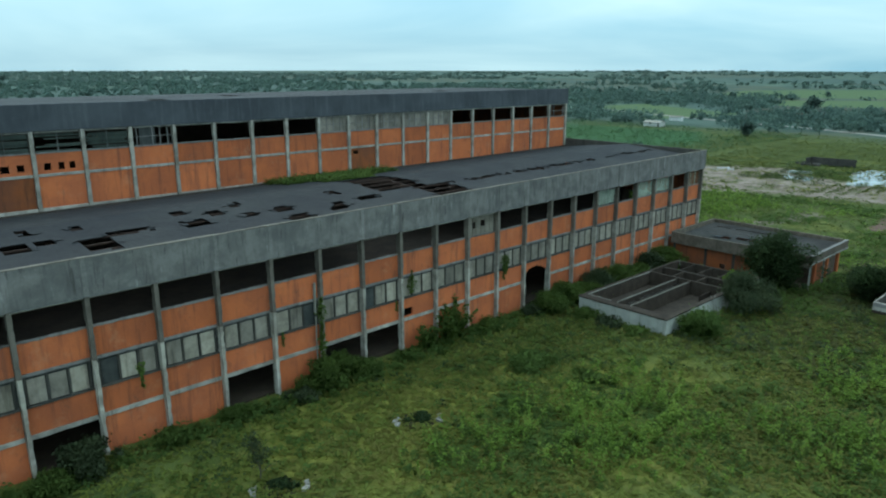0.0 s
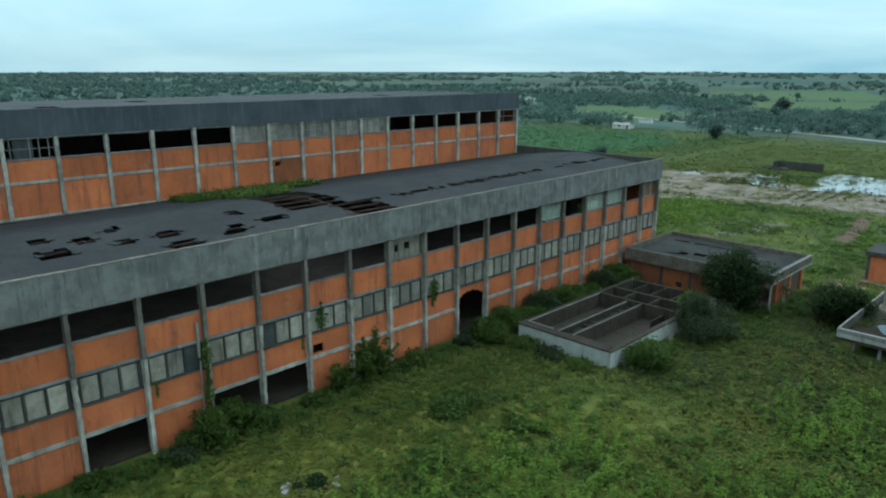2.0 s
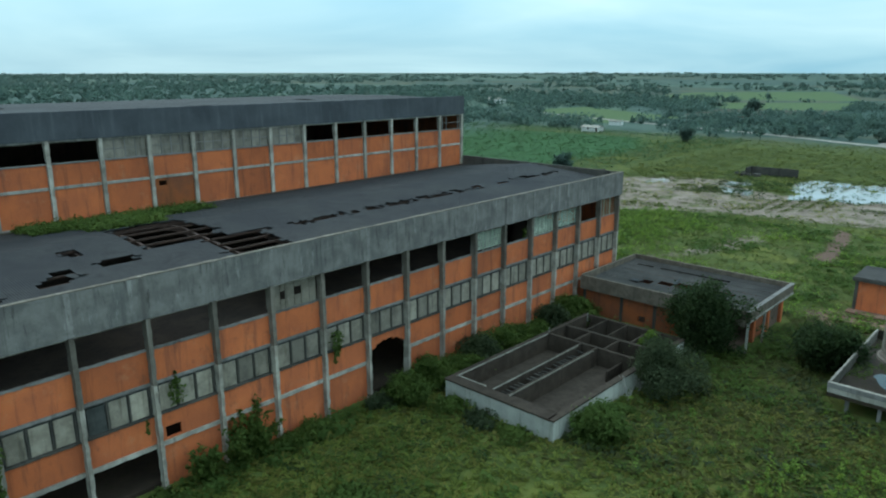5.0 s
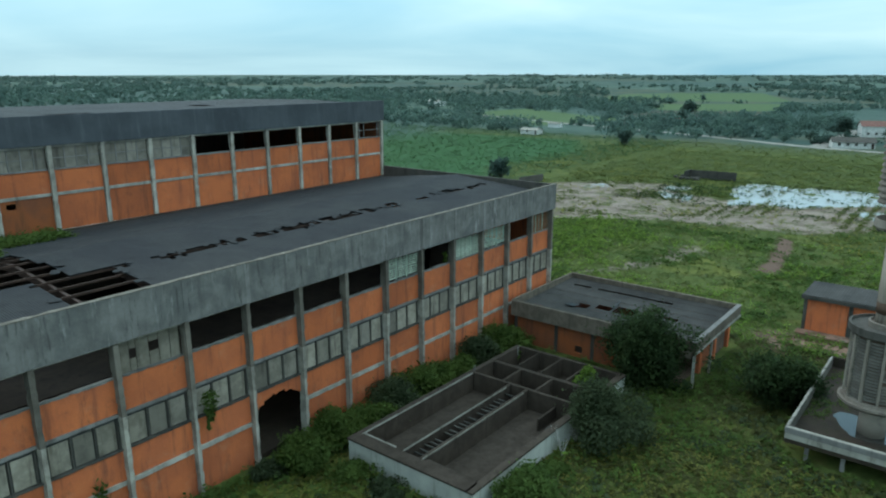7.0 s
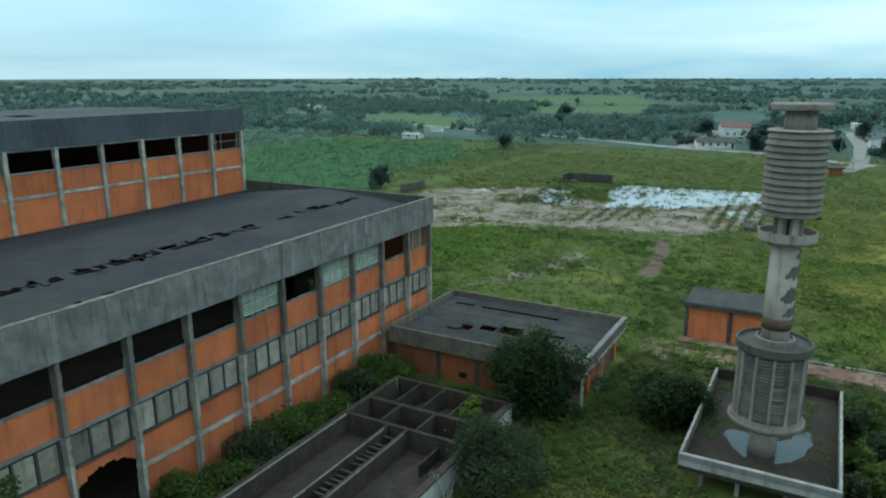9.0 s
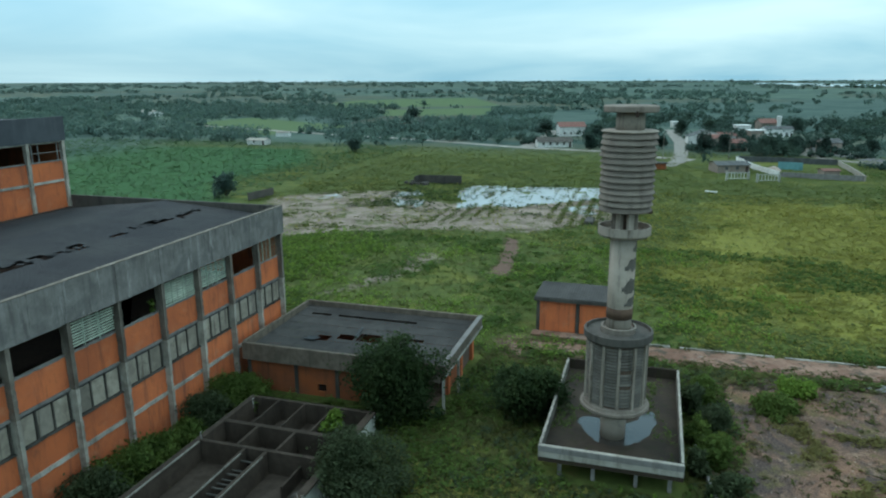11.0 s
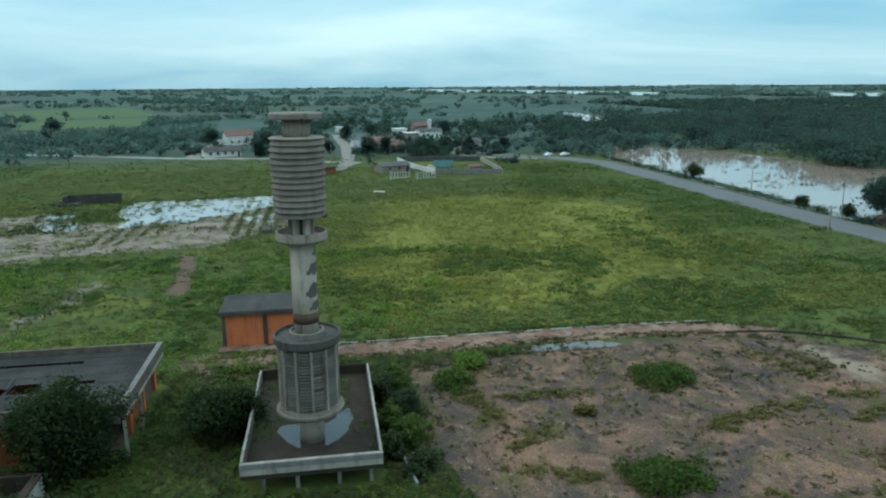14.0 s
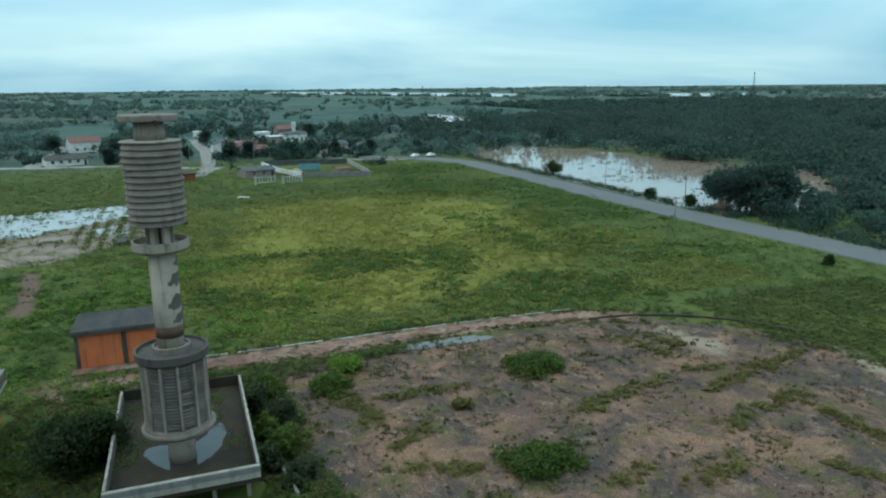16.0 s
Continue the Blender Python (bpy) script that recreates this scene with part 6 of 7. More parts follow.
tree("tree", 92.1, 69.7, 8.0, 7.2, 0.4, 0.28, M_WOODS, 2600, "lone young tree in the field", "tree", 24, 5)
tree("tree", 207.5, 83.7, 10, 7.0, 0.6, 0.4, M_WOODS, 1800, "grey-green lone tree by the country road", "tree", 25, 6)
tree("tree", 401.1, 125.6, 15, 12, 3, 0.8, M_WOODS, 1400, "tall lone tree on the far field", "tree", 26, 7, trunk=0.4)
# shrubs along the long wall
WALL_SHRUBS = [(-97.5, -1.2, 3.6, 3.0), (-100.5, -2.6, 3.0, 1.8), (-76.2, -1.8, 3.8, 3.4), (-73.6, -1.0, 3.2, 3.0), (-71.5, -2.0, 3.0, 2.0), (-79.0, -2.4, 2.4, 1.4), (-52.5, -1.2, 2.6, 1.3), (-43.0, -2.2, 4.0, 2.8), (-38.6, -2.0, 4.2, 3.0), (-36.0, -2.6, 3.6, 2.6), (-31.4, -2.0, 4.4, 3.4), (-28.0, -2.0, 4.4, 3.6), (-24.6, -2.2, 3.4, 2.8), (-21.6, -2.4, 3.4, 2.4), (-33.8, -3.0, 3.4, 2.0), (-45.8, -1.6, 2.4, 1.4), (-55.0, -1.4, 2.0, 1.2), (-66.0, -1.4, 2.2, 1.2), (-85.5, -1.6, 2.6, 1.4), (-91, -1.8, 2.6, 1.5), (-18.5, -2.2, 4.2, 3.6), (-15.0, -2.4, 4.0, 4.0), (-12.4, -3.0, 3.2, 3.0)]
for i, (x, y, w, h) in enumerate(WALL_SHRUBS):
    tree("bush", x, y, w * 1.4, h * 0.92, 0.05, 0.13, M_LEAF_MID if i % 5 else M_LEAF_GREY, int(620 * w * h), "dark shrub grown against the brick wall", "bush", 40 + i, 9, "shrubs along the wall", 0.07)


def banana(x, y, h, seed):
    """A clump of tall arching leaves."""
    r = np.random.default_rng(seed)
    ob = thing("tall_plant", (x, y, -0.1), "feathery tall plant with arching fronds", "plant", "tall plants")
    st = Mb()
    lv = []
    for i in range(26):
        a, L = r.uniform(0, 2 * math.pi), r.uniform(0.5, 1.0) * h
        lean = r.uniform(0.2, 0.7)
        p = np.array([r.normal(0, 0.25), r.normal(0, 0.25), 0.0])
        prev = p
        for j in range(1, 7):
            u = j / 6
            q = p + np.array([math.cos(a) * lean * L * u ** 1.6 * 0.8, math.sin(a) * lean * L * u ** 1.6 * 0.8, L * (u - 0.35 * lean * u * u)])
            st.tube(prev, q, 0.03, 0.02, 4)
            if j > 1:
                for s in range(8):
                    lv.append(prev + (q - prev) * r.random() + r.normal(0, 0.16, 3))
            prev = q
    part("stem", st, M_LEAF_MID, ob)
    part("leaf_mass", quads_mesh("leaf_mass", leaf_quads(np.array(lv), 0.2, r), M_LEAF_MID, upward(len(lv), r, 0.5)), None, ob)


for i, (x, y, h) in enumerate(((-57.6, -1.0, 5.4), (-59.4, -1.4, 4.4), (-62.4, -1.2, 3.2))):
    banana(x, y, h, 70 + i)


def vine(x, z0, z1, w, seed, y=-0.22):
    r = np.random.default_rng(seed)
    n = int(130 * (z1 - z0) * w)
    z = r.uniform(z0, z1, n)
    pts = np.stack([x + r.normal(0, w * 0.35, n) * (0.6 + 0.5 * np.sin(z * 2)), y + np.abs(r.normal(0, 0.16, n)) * -1 + 0.1, z], 1)
    solid("vine", quads_mesh("vine", leaf_quads(pts, 0.15, r), M_LEAF_MID, upward(n, r, 0.5) + np.array([0, -1.0, 0])), M_LEAF_MID, "green creeper hanging on the brick wall", "vine", "vines")


for i, (x, a, b, w) in enumerate(((-75.3, 2.0, 8.6, 0.7), (-63.4, 6.2, 8.8, 0.9), (-48.9, 5.6, 7.9, 1.0), (-49.2, 5.0, 6.4, 0.4), (-79.6, 4.8, 6.2, 0.4), (-92.4, 4.8, 7.0, 0.5), (-21.0, 11.4, 12.4, 0.8), (-66.0, 5.0, 6.0, 0.3))):
    vine(x, a, b, w, 90 + i, -0.22 if i not in (1, 6) else 0.45)
# pale rain pipe on the wall
pipe = Mb().tube((0, 0, 6.9), (0.02, 0, 10.0), 0.13, 0.13, 8).tube((0, 0, 0.2), (0.05, 0, 6.6), 0.07, 0.07, 8)
solid("rain_pipe", pipe, M_CONCRETE_PALE, "broken pale rain pipe on a column", "pipe", at=(-75.7, 0.2, 0))

# bare bleached branches by the basins
for x, y, s in ((-29.0, -17.9, 1.0), (-26.6, -17.7, 0.8)):
    dm = Mb()
    r = np.random.default_rng(int(-x))
    for i in range(9):
        a = r.uniform(0, 6.28)
        q = (1.3 * s * math.cos(a) * r.uniform(0.3, 1), 1.3 * s * math.sin(a) * r.uniform(0.3, 1), s * r.uniform(1.6, 3.0))
        dm.tube((0, 0, 0), tuple(v * 0.5 + r.normal(0, 0.1) for v in q), 0.05, 0.03, 5)
        dm.tube(tuple(v * 0.5 for v in q), q, 0.03, 0.012, 5)
    solid("dead_shrub", dm, M_DEADWOOD, "bare bleached shrub by the basin wall", "shrub", at=(x, y, 0))

# open pits in the grass
for x, y, s in ((-73.9, -12.6, 1.5), (-88.0, -13.4, 1.4)):
    ob = thing("well", (x, y, 0), "broken concrete pit ring overgrown in the grass", "well", "pits")
    part("ring", Mb().lathe([(s, -0.4), (s, 0.02), (s - 0.2, 0.05), (s - 0.22, -0.04)], 20), M_TRAY, ob)
    part("water_face", Mb().lathe([(s - 0.25, -0.1), (s - 0.25, 0.02)], 20), M_PUDDLE, ob)
    for dx, dy, q in ((-1.5, 1.1, 0.42), (-1.9, 0.5, 0.3), (1.3, -1.4, 0.34), (1.8, -0.8, 0.26)):
        part("rubble", Mb().ragged(-q, q, -0.22, 0.22, -0.1, 0.2, 0, 5, 0.05, int(20 * q)), M_CONCRETE_PALE, ob, at=(dx, dy, 0), turn=rng.uniform(0, 90))
    tree("bush", x + 0.2, y - 0.1, 2.6, 0.7, 0.02, 0.14, M_LEAF_DARK, 900, "dark weeds growing out of the pit", "bush", int(-x), 5, "weeds in the pits", 0.03)
tree("bush", -57.7, -11.8, 6.2, 1.3, 0.05, 0.15, M_FIELD_LEAF, 3200, "low deep-green bush in the grass", "bush", 251, 8)
tree("bush", -56.2, -18.1, 3.6, 1.0, 0.05, 0.15, M_LEAF_MID, 1500, "low green bush in the grass", "bush", 252, 7)
tree("bush", -65.9, -16.6, 4.0, 0.8, 0.05, 0.15, M_FIELD_LEAF, 1500, "low deep-green bush in the grass", "bush", 253, 7)

# low concrete edge beside the tray
solid("edging", Mb().worn(-0.12, 0.12, -0.0, 9.0, -0.2, 0.5, 0.03), M_CONCRETE, "low concrete edging beside the water tray", "kerb", at=(-19.2, -45.0, 0), turn=-82)

# ---------------------------------------------------------------- grass, weeds and far woods


def keep_off(x, y, ring):
    odd = np.zeros(x.shape, bool)
    for (ax, ay), (bx, by) in zip(ring, ring[1:] + ring[:1]):
        if ay != by:
            odd ^= ((ay > y) != (by > y)) & (x < ax + (y - ay) * (bx - ax) / (by - ay))
    return ~odd


SOLID = [[(-116, -0.3), (0.3, -0.3), (0.3, 91), (-116, 91)], [(-11, -22), (5, -22), (5, 0), (-11, 0)], [(-40.3, -17.3), (-15, -17.3), (-15, -4.6), (-40.3, -4.6)], [(-18.4, -42.7), (0.2, -42.7), (0.2, -31.4), (-18.4, -31.4)],
         [(12, -38), (22, -38), (22, -25), (12, -25)], [(7, -34), (13.3, -34), (13.3, -70), (11.5, -88), (4, -95), (7, -82), (8.8, -68), (8.4, -40)], [(-270, -150), (-60, -150), (14, -147.4), (51, -143.6), (95, -141.8), (165, -141), (205, -138), (205, -154.4), (60, -155), (14, -158), (-60, -161), (-270, -163)]]


def scatter(n, x0, x1, y0, y1, off, seed, sharp=0.0, scale=0.06, dens=None):
    """Random places in a rectangle, thinned by slow noise, off the given rings."""
    r = np.random.default_rng(seed)
    x, y = r.uniform(x0, x1, n), r.uniform(y0, y1, n)
    ok = np.ones(n, bool)
    for ring in off:
        ok &= keep_off(x, y, ring)
    if sharp:
        v = np.array([noise.noise(Vector((a * scale, b * scale, seed))) for a, b in zip(x, y)])
        ok &= v + r.normal(0, 0.12, n) > sharp
    return x[ok], y[ok], r


def tufts(name, x, y, r, mat, h, w, blades, label, lean=0.5):
    """Each tuft is a few blades bent over almost flat, as long grass lies."""
    z = ground_at(x, y)
    n = len(x) * blades
    cx, cy, cz = np.repeat(x, blades), np.repeat(y, blades), np.repeat(z, blades)
    a = r.uniform(0, 2 * math.pi, n)
    slope = np.abs(r.normal(0.25, 0.2, n))
    run, half = h * r.uniform(0.7, 1.7, n), w * r.uniform(0.6, 1.4, n)
    px, py = cx + r.normal(0, w * 2.2, n), cy + r.normal(0, w * 2.2, n)
    ux, uy = np.cos(a), np.sin(a)
    lift = cz + h * r.uniform(0.0, 0.35, n)
    p = lambda s, e, k: np.stack([px + ux * run * s - uy * half * e, py + uy * run * s + ux * half * e, lift + k], 1)
    zero = np.zeros(n)
    rise_ = run * slope
    quads = np.stack([p(-0.5, -0.5, zero), p(0.25, -1, rise_ * 0.8), p(0.6, 0.1, rise_), p(0.15, 1, rise_ * 0.75)], 1)
    return solid(name, quads_mesh(name, quads, mat, upward(n, r, 0.32)), mat, label, "grass", kind="stuff")


def weeds(name, x, y, r, mat, h, spread, leaves, size, label):
    z = ground_at(x, y)
    n = len(x)
    k = n * leaves
    cx, cy, cz = np.repeat(x, leaves), np.repeat(y, leaves), np.repeat(z, leaves)
    hh = np.repeat(h * r.uniform(0.5, 1.3, n), leaves)
    u = r.random(k) ** 0.7
    pts = np.stack([cx + r.normal(0, spread, k) * (1.1 - 0.5 * u), cy + r.normal(0, spread, k) * (1.1 - 0.5 * u), cz + 0.05 + hh * u], 1)
    return solid(name, quads_mesh(name, leaf_quads(pts, size, r, 1.6), mat, upward(k, r, 0.5)), mat, label, "weeds", kind="stuff")


def clumps(name, x, y, r, mat, h, w, leaves, size, label, stretch=0.0, heading=None):
    """Low rounded plants: leaves spread over an uneven dome."""
    n = len(x)
    z = ground_at(x, y)
    hh, ww = h * r.uniform(0.5, 1.4, n), w * r.uniform(0.5, 1.5, n)
    t = np.repeat(np.arange(n), leaves)
    k = n * leaves
    d = r.normal(size=(k, 3))
    d[:, 2] = np.abs(d[:, 2])
    d /= np.linalg.norm(d, axis=1, keepdims=True)
    a = r.uniform(0, 2 * math.pi, n) if heading is None else r.normal(heading, 0.35, n)
    lump = 0.85 + 0.25 * np.sin(d[:, 0] * 5 + t) * np.cos(d[:, 1] * 5 + 2 * t) + r.normal(0, 0.08, k)
    lx, ly = d[:, 0] * ww[t] * (1 + stretch) * lump, d[:, 1] * ww[t] * lump
    ca, sa = np.cos(a)[t], np.sin(a)[t]
    pts = np.stack([x[t] + lx * ca - ly * sa, y[t] + lx * sa + ly * ca, z[t] + d[:, 2] * hh[t] * lump], 1)
    nrm = d * np.array([0.7, 0.7, 1.0]) + r.normal(0, 0.3, (k, 3)) + np.array([0, 0, 0.5])
    nrm /= np.linalg.norm(nrm, axis=1, keepdims=True)
    u = np.cross(nrm, r.normal(size=(k, 3)))
    u /= np.linalg.norm(u, axis=1, keepdims=True)
    v = np.cross(nrm, u)
    s = (size * r.uniform(0.6, 1.4, k))[:, None]
    return solid(name, quads_mesh(name, np.stack([pts - u * s, pts - v * s * 0.55, pts + u * s, pts + v * s * 0.55], 1), mat, d * 0.7 + r.normal(0, 0.2, (k, 3)) + np.array([0, 0, 0.6])), mat, label, "weeds", kind="stuff")


NOGRASS = SOLID + [grown(BARE, -0.06), grown(SAND, -0.1), RIVER, TRACK] + PONDS
x, y, r = scatter(26000, -112, 8, -62, 0, NOGRASS, 101)
east = x + r.normal(0, 5, len(x)) > -38
tufts("grass", x[~east], y[~east], r, M_GRASS_OLD, 0.4, 0.10, 3, "knee-high green grass round the factory", 1.1)
tufts("grass_east", x[east], y[east], r, M_GRASS_EAST, 0.42, 0.10, 4, "dull green grass between basins and tray", 1.1)
x, y, r = scatter(1500, -40, 7, -60, -2, NOGRASS, 145, -0.1, 0.13)
clumps("dull_weeds", x, y, r, M_LEAF_GREY, 0.55, 0.6, 34, 0.13, "dull green weeds between basins and tray", 0.2)
x, y, r = scatter(1100, -40, 7, -60, -2, NOGRASS, 146, 0.0, 0.16)
weeds("leafy_weeds", x, y, r, M_LEAF_MID, 0.9, 0.2, 13, 0.13, "upright green weeds between basins and tray")
x, y, r = scatter(14000, -112, -20, -50, 0, NOGRASS, 102, -0.02, 0.07)
tufts("grass_dry", x, y, r, M_GRASS_BROWN, 0.45, 0.08, 3, "yellowing tall grass in patches", 1.1)
x, y, r = scatter(9000, -100, -18, -56, -6, NOGRASS, 103, 0.06, 0.05)
weeds("weeds", x, y, r, M_LEAF_MID, 0.6, 0.28, 9, 0.13, "broad-leaved green weeds in the grass")
WEED_BEDS = [[(-77, -16.5), (-67, -18), (-52.4, -19.2), (-52, -20.5), (-54.5, -29), (-57, -34.5), (-66, -31), (-79, -19)],
             [(-36.7, -33.4), (-29, -34.5), (-28, -40), (-47, -44), (-46, -39), (-44, -36)],
             [(-52.7, -33.6), (-48.4, -37), (-47, -43.5), (-51, -45), (-59, -37)]]
x, y, r = scatter(6400, -80, -27, -45, -15, NOGRASS, 104)
inbed = np.zeros(len(x), bool)
for ring in WEED_BEDS:
    inbed |= ~keep_off(x + r.normal(0, 1.8, len(x)), y + r.normal(0, 1.8, len(x)), ring)
x, y = x[inbed], y[inbed]
v = np.array([noise.noise(Vector((p * 0.3, q * 0.3, 2.2))) for p, q in zip(x, y)])
clumps("weed_undergrowth", x[v < 0.1], y[v < 0.1], r, M_FIELD_LEAF, 0.4, 0.45, 22, 0.12, "green undergrowth between the leafy weeds", 0.2)
x, y = x[v > -0.2], y[v > -0.2]
pick = r.random(len(x)) < 0.75
weeds("weeds_upright", x[~pick], y[~pick], r, M_LEAF_MID, 1.0, 0.16, 15, 0.12, "green leafy weeds standing upright")
weeds("weeds_bright", x[pick], y[pick], r, M_LEAF_BRIGHT, 1.45, 0.15, 17, 0.13, "bright yellow-green leafy weeds standing upright")
x, y, r = scatter(900, -100, -12, -58, -14, NOGRASS, 121, 0.2, 0.09)
weeds("weeds_scattered", x, y, r, M_LEAF_BRIGHT, 0.9, 0.18, 11, 0.13, "bright yellow-green leafy weeds")
x, y, r = scatter(2600, -22, 4, -34, -2, NOGRASS, 105, -0.05, 0.12)
weeds("weeds", x, y, r, M_LEAF_MID, 0.8, 0.3, 9, 0.14, "leafy weeds between annex and tray")
x, y, r = scatter(30000, 8, 200, -147, 60, NOGRASS, 106)
green_part = keep_off(x + r.normal(0, 4, len(x)), y + r.normal(0, 4, len(x)), DRY) | (r.random(len(x)) < 0.25)
x, y = x[green_part], y[green_part]
tufts("field_grass", x, y, r, M_GRASS, 0.4, 0.16, 3, "tall green grass of the field", 1.1)
x, y, r = scatter(700, -6, 9, -104, -44, SOLID, 123, 0.1, 0.2)
tufts("edge_grass", x, y, r, M_YARD_GRASS, 0.35, 0.14, 4, "grass along the roadway's edge", 1.1)
x, y, r = scatter(14000, -90, 10, -139, -104, NOGRASS, 119)
tufts("verge_grass", x, y, r, M_GRASS, 0.4, 0.16, 3, "green grass between yard and road", 1.1)
x, y, r = scatter(16000, 14, 130, -124, -36, NOGRASS, 107, -0.1, 0.035)
tufts("field_grass_dry", x, y, r, M_GRASS_DRY, 0.45, 0.14, 3, "yellow-green grass drifts in the field", 1.1)
x, y, r = scatter(5600, 6, 120, -136, 45, NOGRASS, 108, 0.16, 0.05)
ok = keep_off(x + r.normal(0, 3, len(x)), y + r.normal(0, 3, len(x)), DRY) | (r.random(len(x)) < 0.3)
x, y = x[ok], y[ok]
weeds("field_weeds", x, y, r, M_FIELD_LEAF, 0.6, 0.6, 12, 0.2, "dark leafy weeds in the field")
x, y, r = scatter(5200, 6, 60, -60, 34, NOGRASS, 109, 0.12, 0.08)
weeds("field_weeds_bright", x, y, r, M_LEAF_BRIGHT, 0.8, 0.35, 9, 0.17, "bright leafy weeds in the field")
x, y, r = scatter(4200, -70, 8, -110, -46, SOLID, 110, 0.16, 0.14)
tufts("yard_tufts", x, y, r, M_YARD_GRASS, 0.3, 0.10, 4, "dry grass tufts on the bare yard", 0.9)
x, y, r = scatter(700, 30, 130, -100, 40, NOGRASS, 142, 0.2, 0.05)
ok = keep_off(x, y, DRY) | (r.random(len(x)) < 0.35)
x, y = x[ok], y[ok]
clumps("field_clumps_sparse", x, y, r, M_FIELD_LEAF, 0.5, 1.2, 30, 0.26, "green clumps scattered over the field", 1.0, 1.5)
r = np.random.default_rng(143)
yy = r.uniform(-94, -26, 260)
xx = np.interp(-yy, [24, 33, 40, 50, 61, 69, 79, 87, 94], [8.2, 8.8, 10.4, 10.7, 11.2, 11.4, 11.0, 9.5, 6.6]) + np.where(r.random(260) < 0.65, -1.9, 2.5) + r.normal(0, 0.45, 260)
clumps("roadway_weeds", xx, yy, r, M_YARD_GRASS, 0.35, 0.55, 40, 0.12, "weeds creeping over the roadway's edges", 0.8, 1.6)
LUSH = [(22, 16), (30, 10), (47, 7), (56, 12), (60, 22), (50, 30), (34, 30), (18, 26)]
x, y, r = scatter(2600, 14, 62, 4, 34, NOGRASS, 144)
ok = ~keep_off(x + r.normal(0, 1.5, len(x)), y + r.normal(0, 1.5, len(x)), LUSH)
x, y = x[ok], y[ok]
clumps("lush_undergrowth", x[::3], y[::3], r, M_LEAF_MID, 0.4, 0.7, 24, 0.17, "green undergrowth beyond the hall's corner", 0.3)
weeds("lush_weeds", x, y, r, M_LEAF_BRIGHT, 0.8, 0.25, 10, 0.17, "bright leafy weeds beyond the hall's corner")
x, y, r = scatter(520, -112, -14, -3.4, -0.5, SOLID, 147, 0.0, 0.12)
clumps("wall_weeds", x, y, r, M_FIELD_LEAF, 0.8, 0.65, 44, 0.14, "deep green weeds crowding the foot of the brick wall", 0.3)
# rounded clumps of weeds and grass
for key, mat, count, seed, thin, h, w, leaves, size, label in (
        ("green_clumps", M_LEAF_MID, 1300, 131, 0.12, 0.55, 0.85, 44, 0.14, "lush green weed clumps before the factory"),
        ("dark_clumps", M_LEAF_DARK, 420, 132, 0.2, 0.6, 0.9, 44, 0.14, "dark green weed clumps before the factory"),
        ("yellow_clumps", M_GRASS_BROWN, 2000, 133, -0.02, 0.4, 0.9, 36, 0.15, "yellowish long-grass clumps before the factory")):
    x, y, r = scatter(count, -106, -18, -58, -4, NOGRASS, seed, thin, 0.07)
    clumps(key, x, y, r, mat, h, w, leaves, size, label, 0.3)
x, y, r = scatter(420, -84, -36, -47, -14, NOGRASS, 134, 0.1, 0.11)
clumps("bright_clumps", x, y, r, M_LEAF_MID, 0.75, 0.7, 34, 0.2, "deep green leafy clumps", 0.2)
x, y, r = scatter(700, -20, 8, -60, -2, NOGRASS, 135, -0.1, 0.12)
clumps("annex_clumps", x, y, r, M_LEAF_MID, 0.7, 0.9, 46, 0.15, "leafy weeds round annex and tray", 0.2)
x, y, r = scatter(4200, 13, 62, -104, 30, NOGRASS, 136, 0.06, 0.07)
clumps("field_clumps", x, y, r, M_FIELD_LEAF, 0.5, 0.9, 30, 0.2, "leafy green clumps along the field's edge", 0.6)
x, y, r = scatter(1500, 30, 190, -146, -96, NOGRASS, 137, -0.05, 0.035)
clumps("field_clumps_dark", x, y, r, M_FIELD_LEAF, 0.5, 1.3, 26, 0.28, "darker green clumps in the field", 1.0, 1.5)
x, y, r = scatter(1200, 30, 120, -125, -20, NOGRASS, 138, 0.08, 0.03)
clumps("field_clumps_dry", x, y, r, M_GRASS_DRY, 0.4, 1.4, 24, 0.26, "yellow grass clumps in the field", 1.0, 1.5)
x, y, r = scatter(260, -64, 6, -110, -47, SOLID, 139, 0.12, 0.1)
clumps("yard_patches", x, y, r, M_RIDGE_GRASS, 0.2, 0.9, 46, 0.13, "flat grassy patches on the bare yard", 1.2, -0.9)
x, y, r = scatter(2600, -66, 6, -111, -46, SOLID, 141, -0.1, 0.25)
clumps("yard_dots", x, y, r, M_BROWN_TUSSOCK, 0.24, 0.2, 12, 0.08, "small dark tussocks dotted over the bare yard")
# ridges of grass in the joints of the old floor
RIDGES = [((-0.5, -51.9), (-10.5, -53.8)), ((-5.0, -54.9), (-4.7, -64.0)), ((-14.8, -53.8), (-11.8, -58.1)), ((-13.7, -71.8), (-11.0, -84.6)), ((-0.8, -72.0), (-7.9, -70.6)), ((0.8, -87.1), (-5.5, -89.4)), ((0.3, -90.6), (-4.2, -91.7)), ((-15.2, -86.2), (-9.7, -105.5)), ((-9.6, -87.4), (-10.7, -91.8)), ((-21.9, -82.9), (-18.4, -94.3)), ((-19.2, -93.5), (-28.8, -93.8)), ((-17.7, -53.4), (-20.3, -59.3)), ((-13.2, -73.0), (-15.2, -74.2)), ((3.1, -52.2), (-6.1, -52.4)), ((-27.9, -74.1), (-27.6, -78.7)), ((-26.3, -68.3), (-24.9, -71.7)), ((-24, -58), (-30, -64)), ((-30, -86), (-38, -92))]
r = np.random.default_rng(120)
lines = []
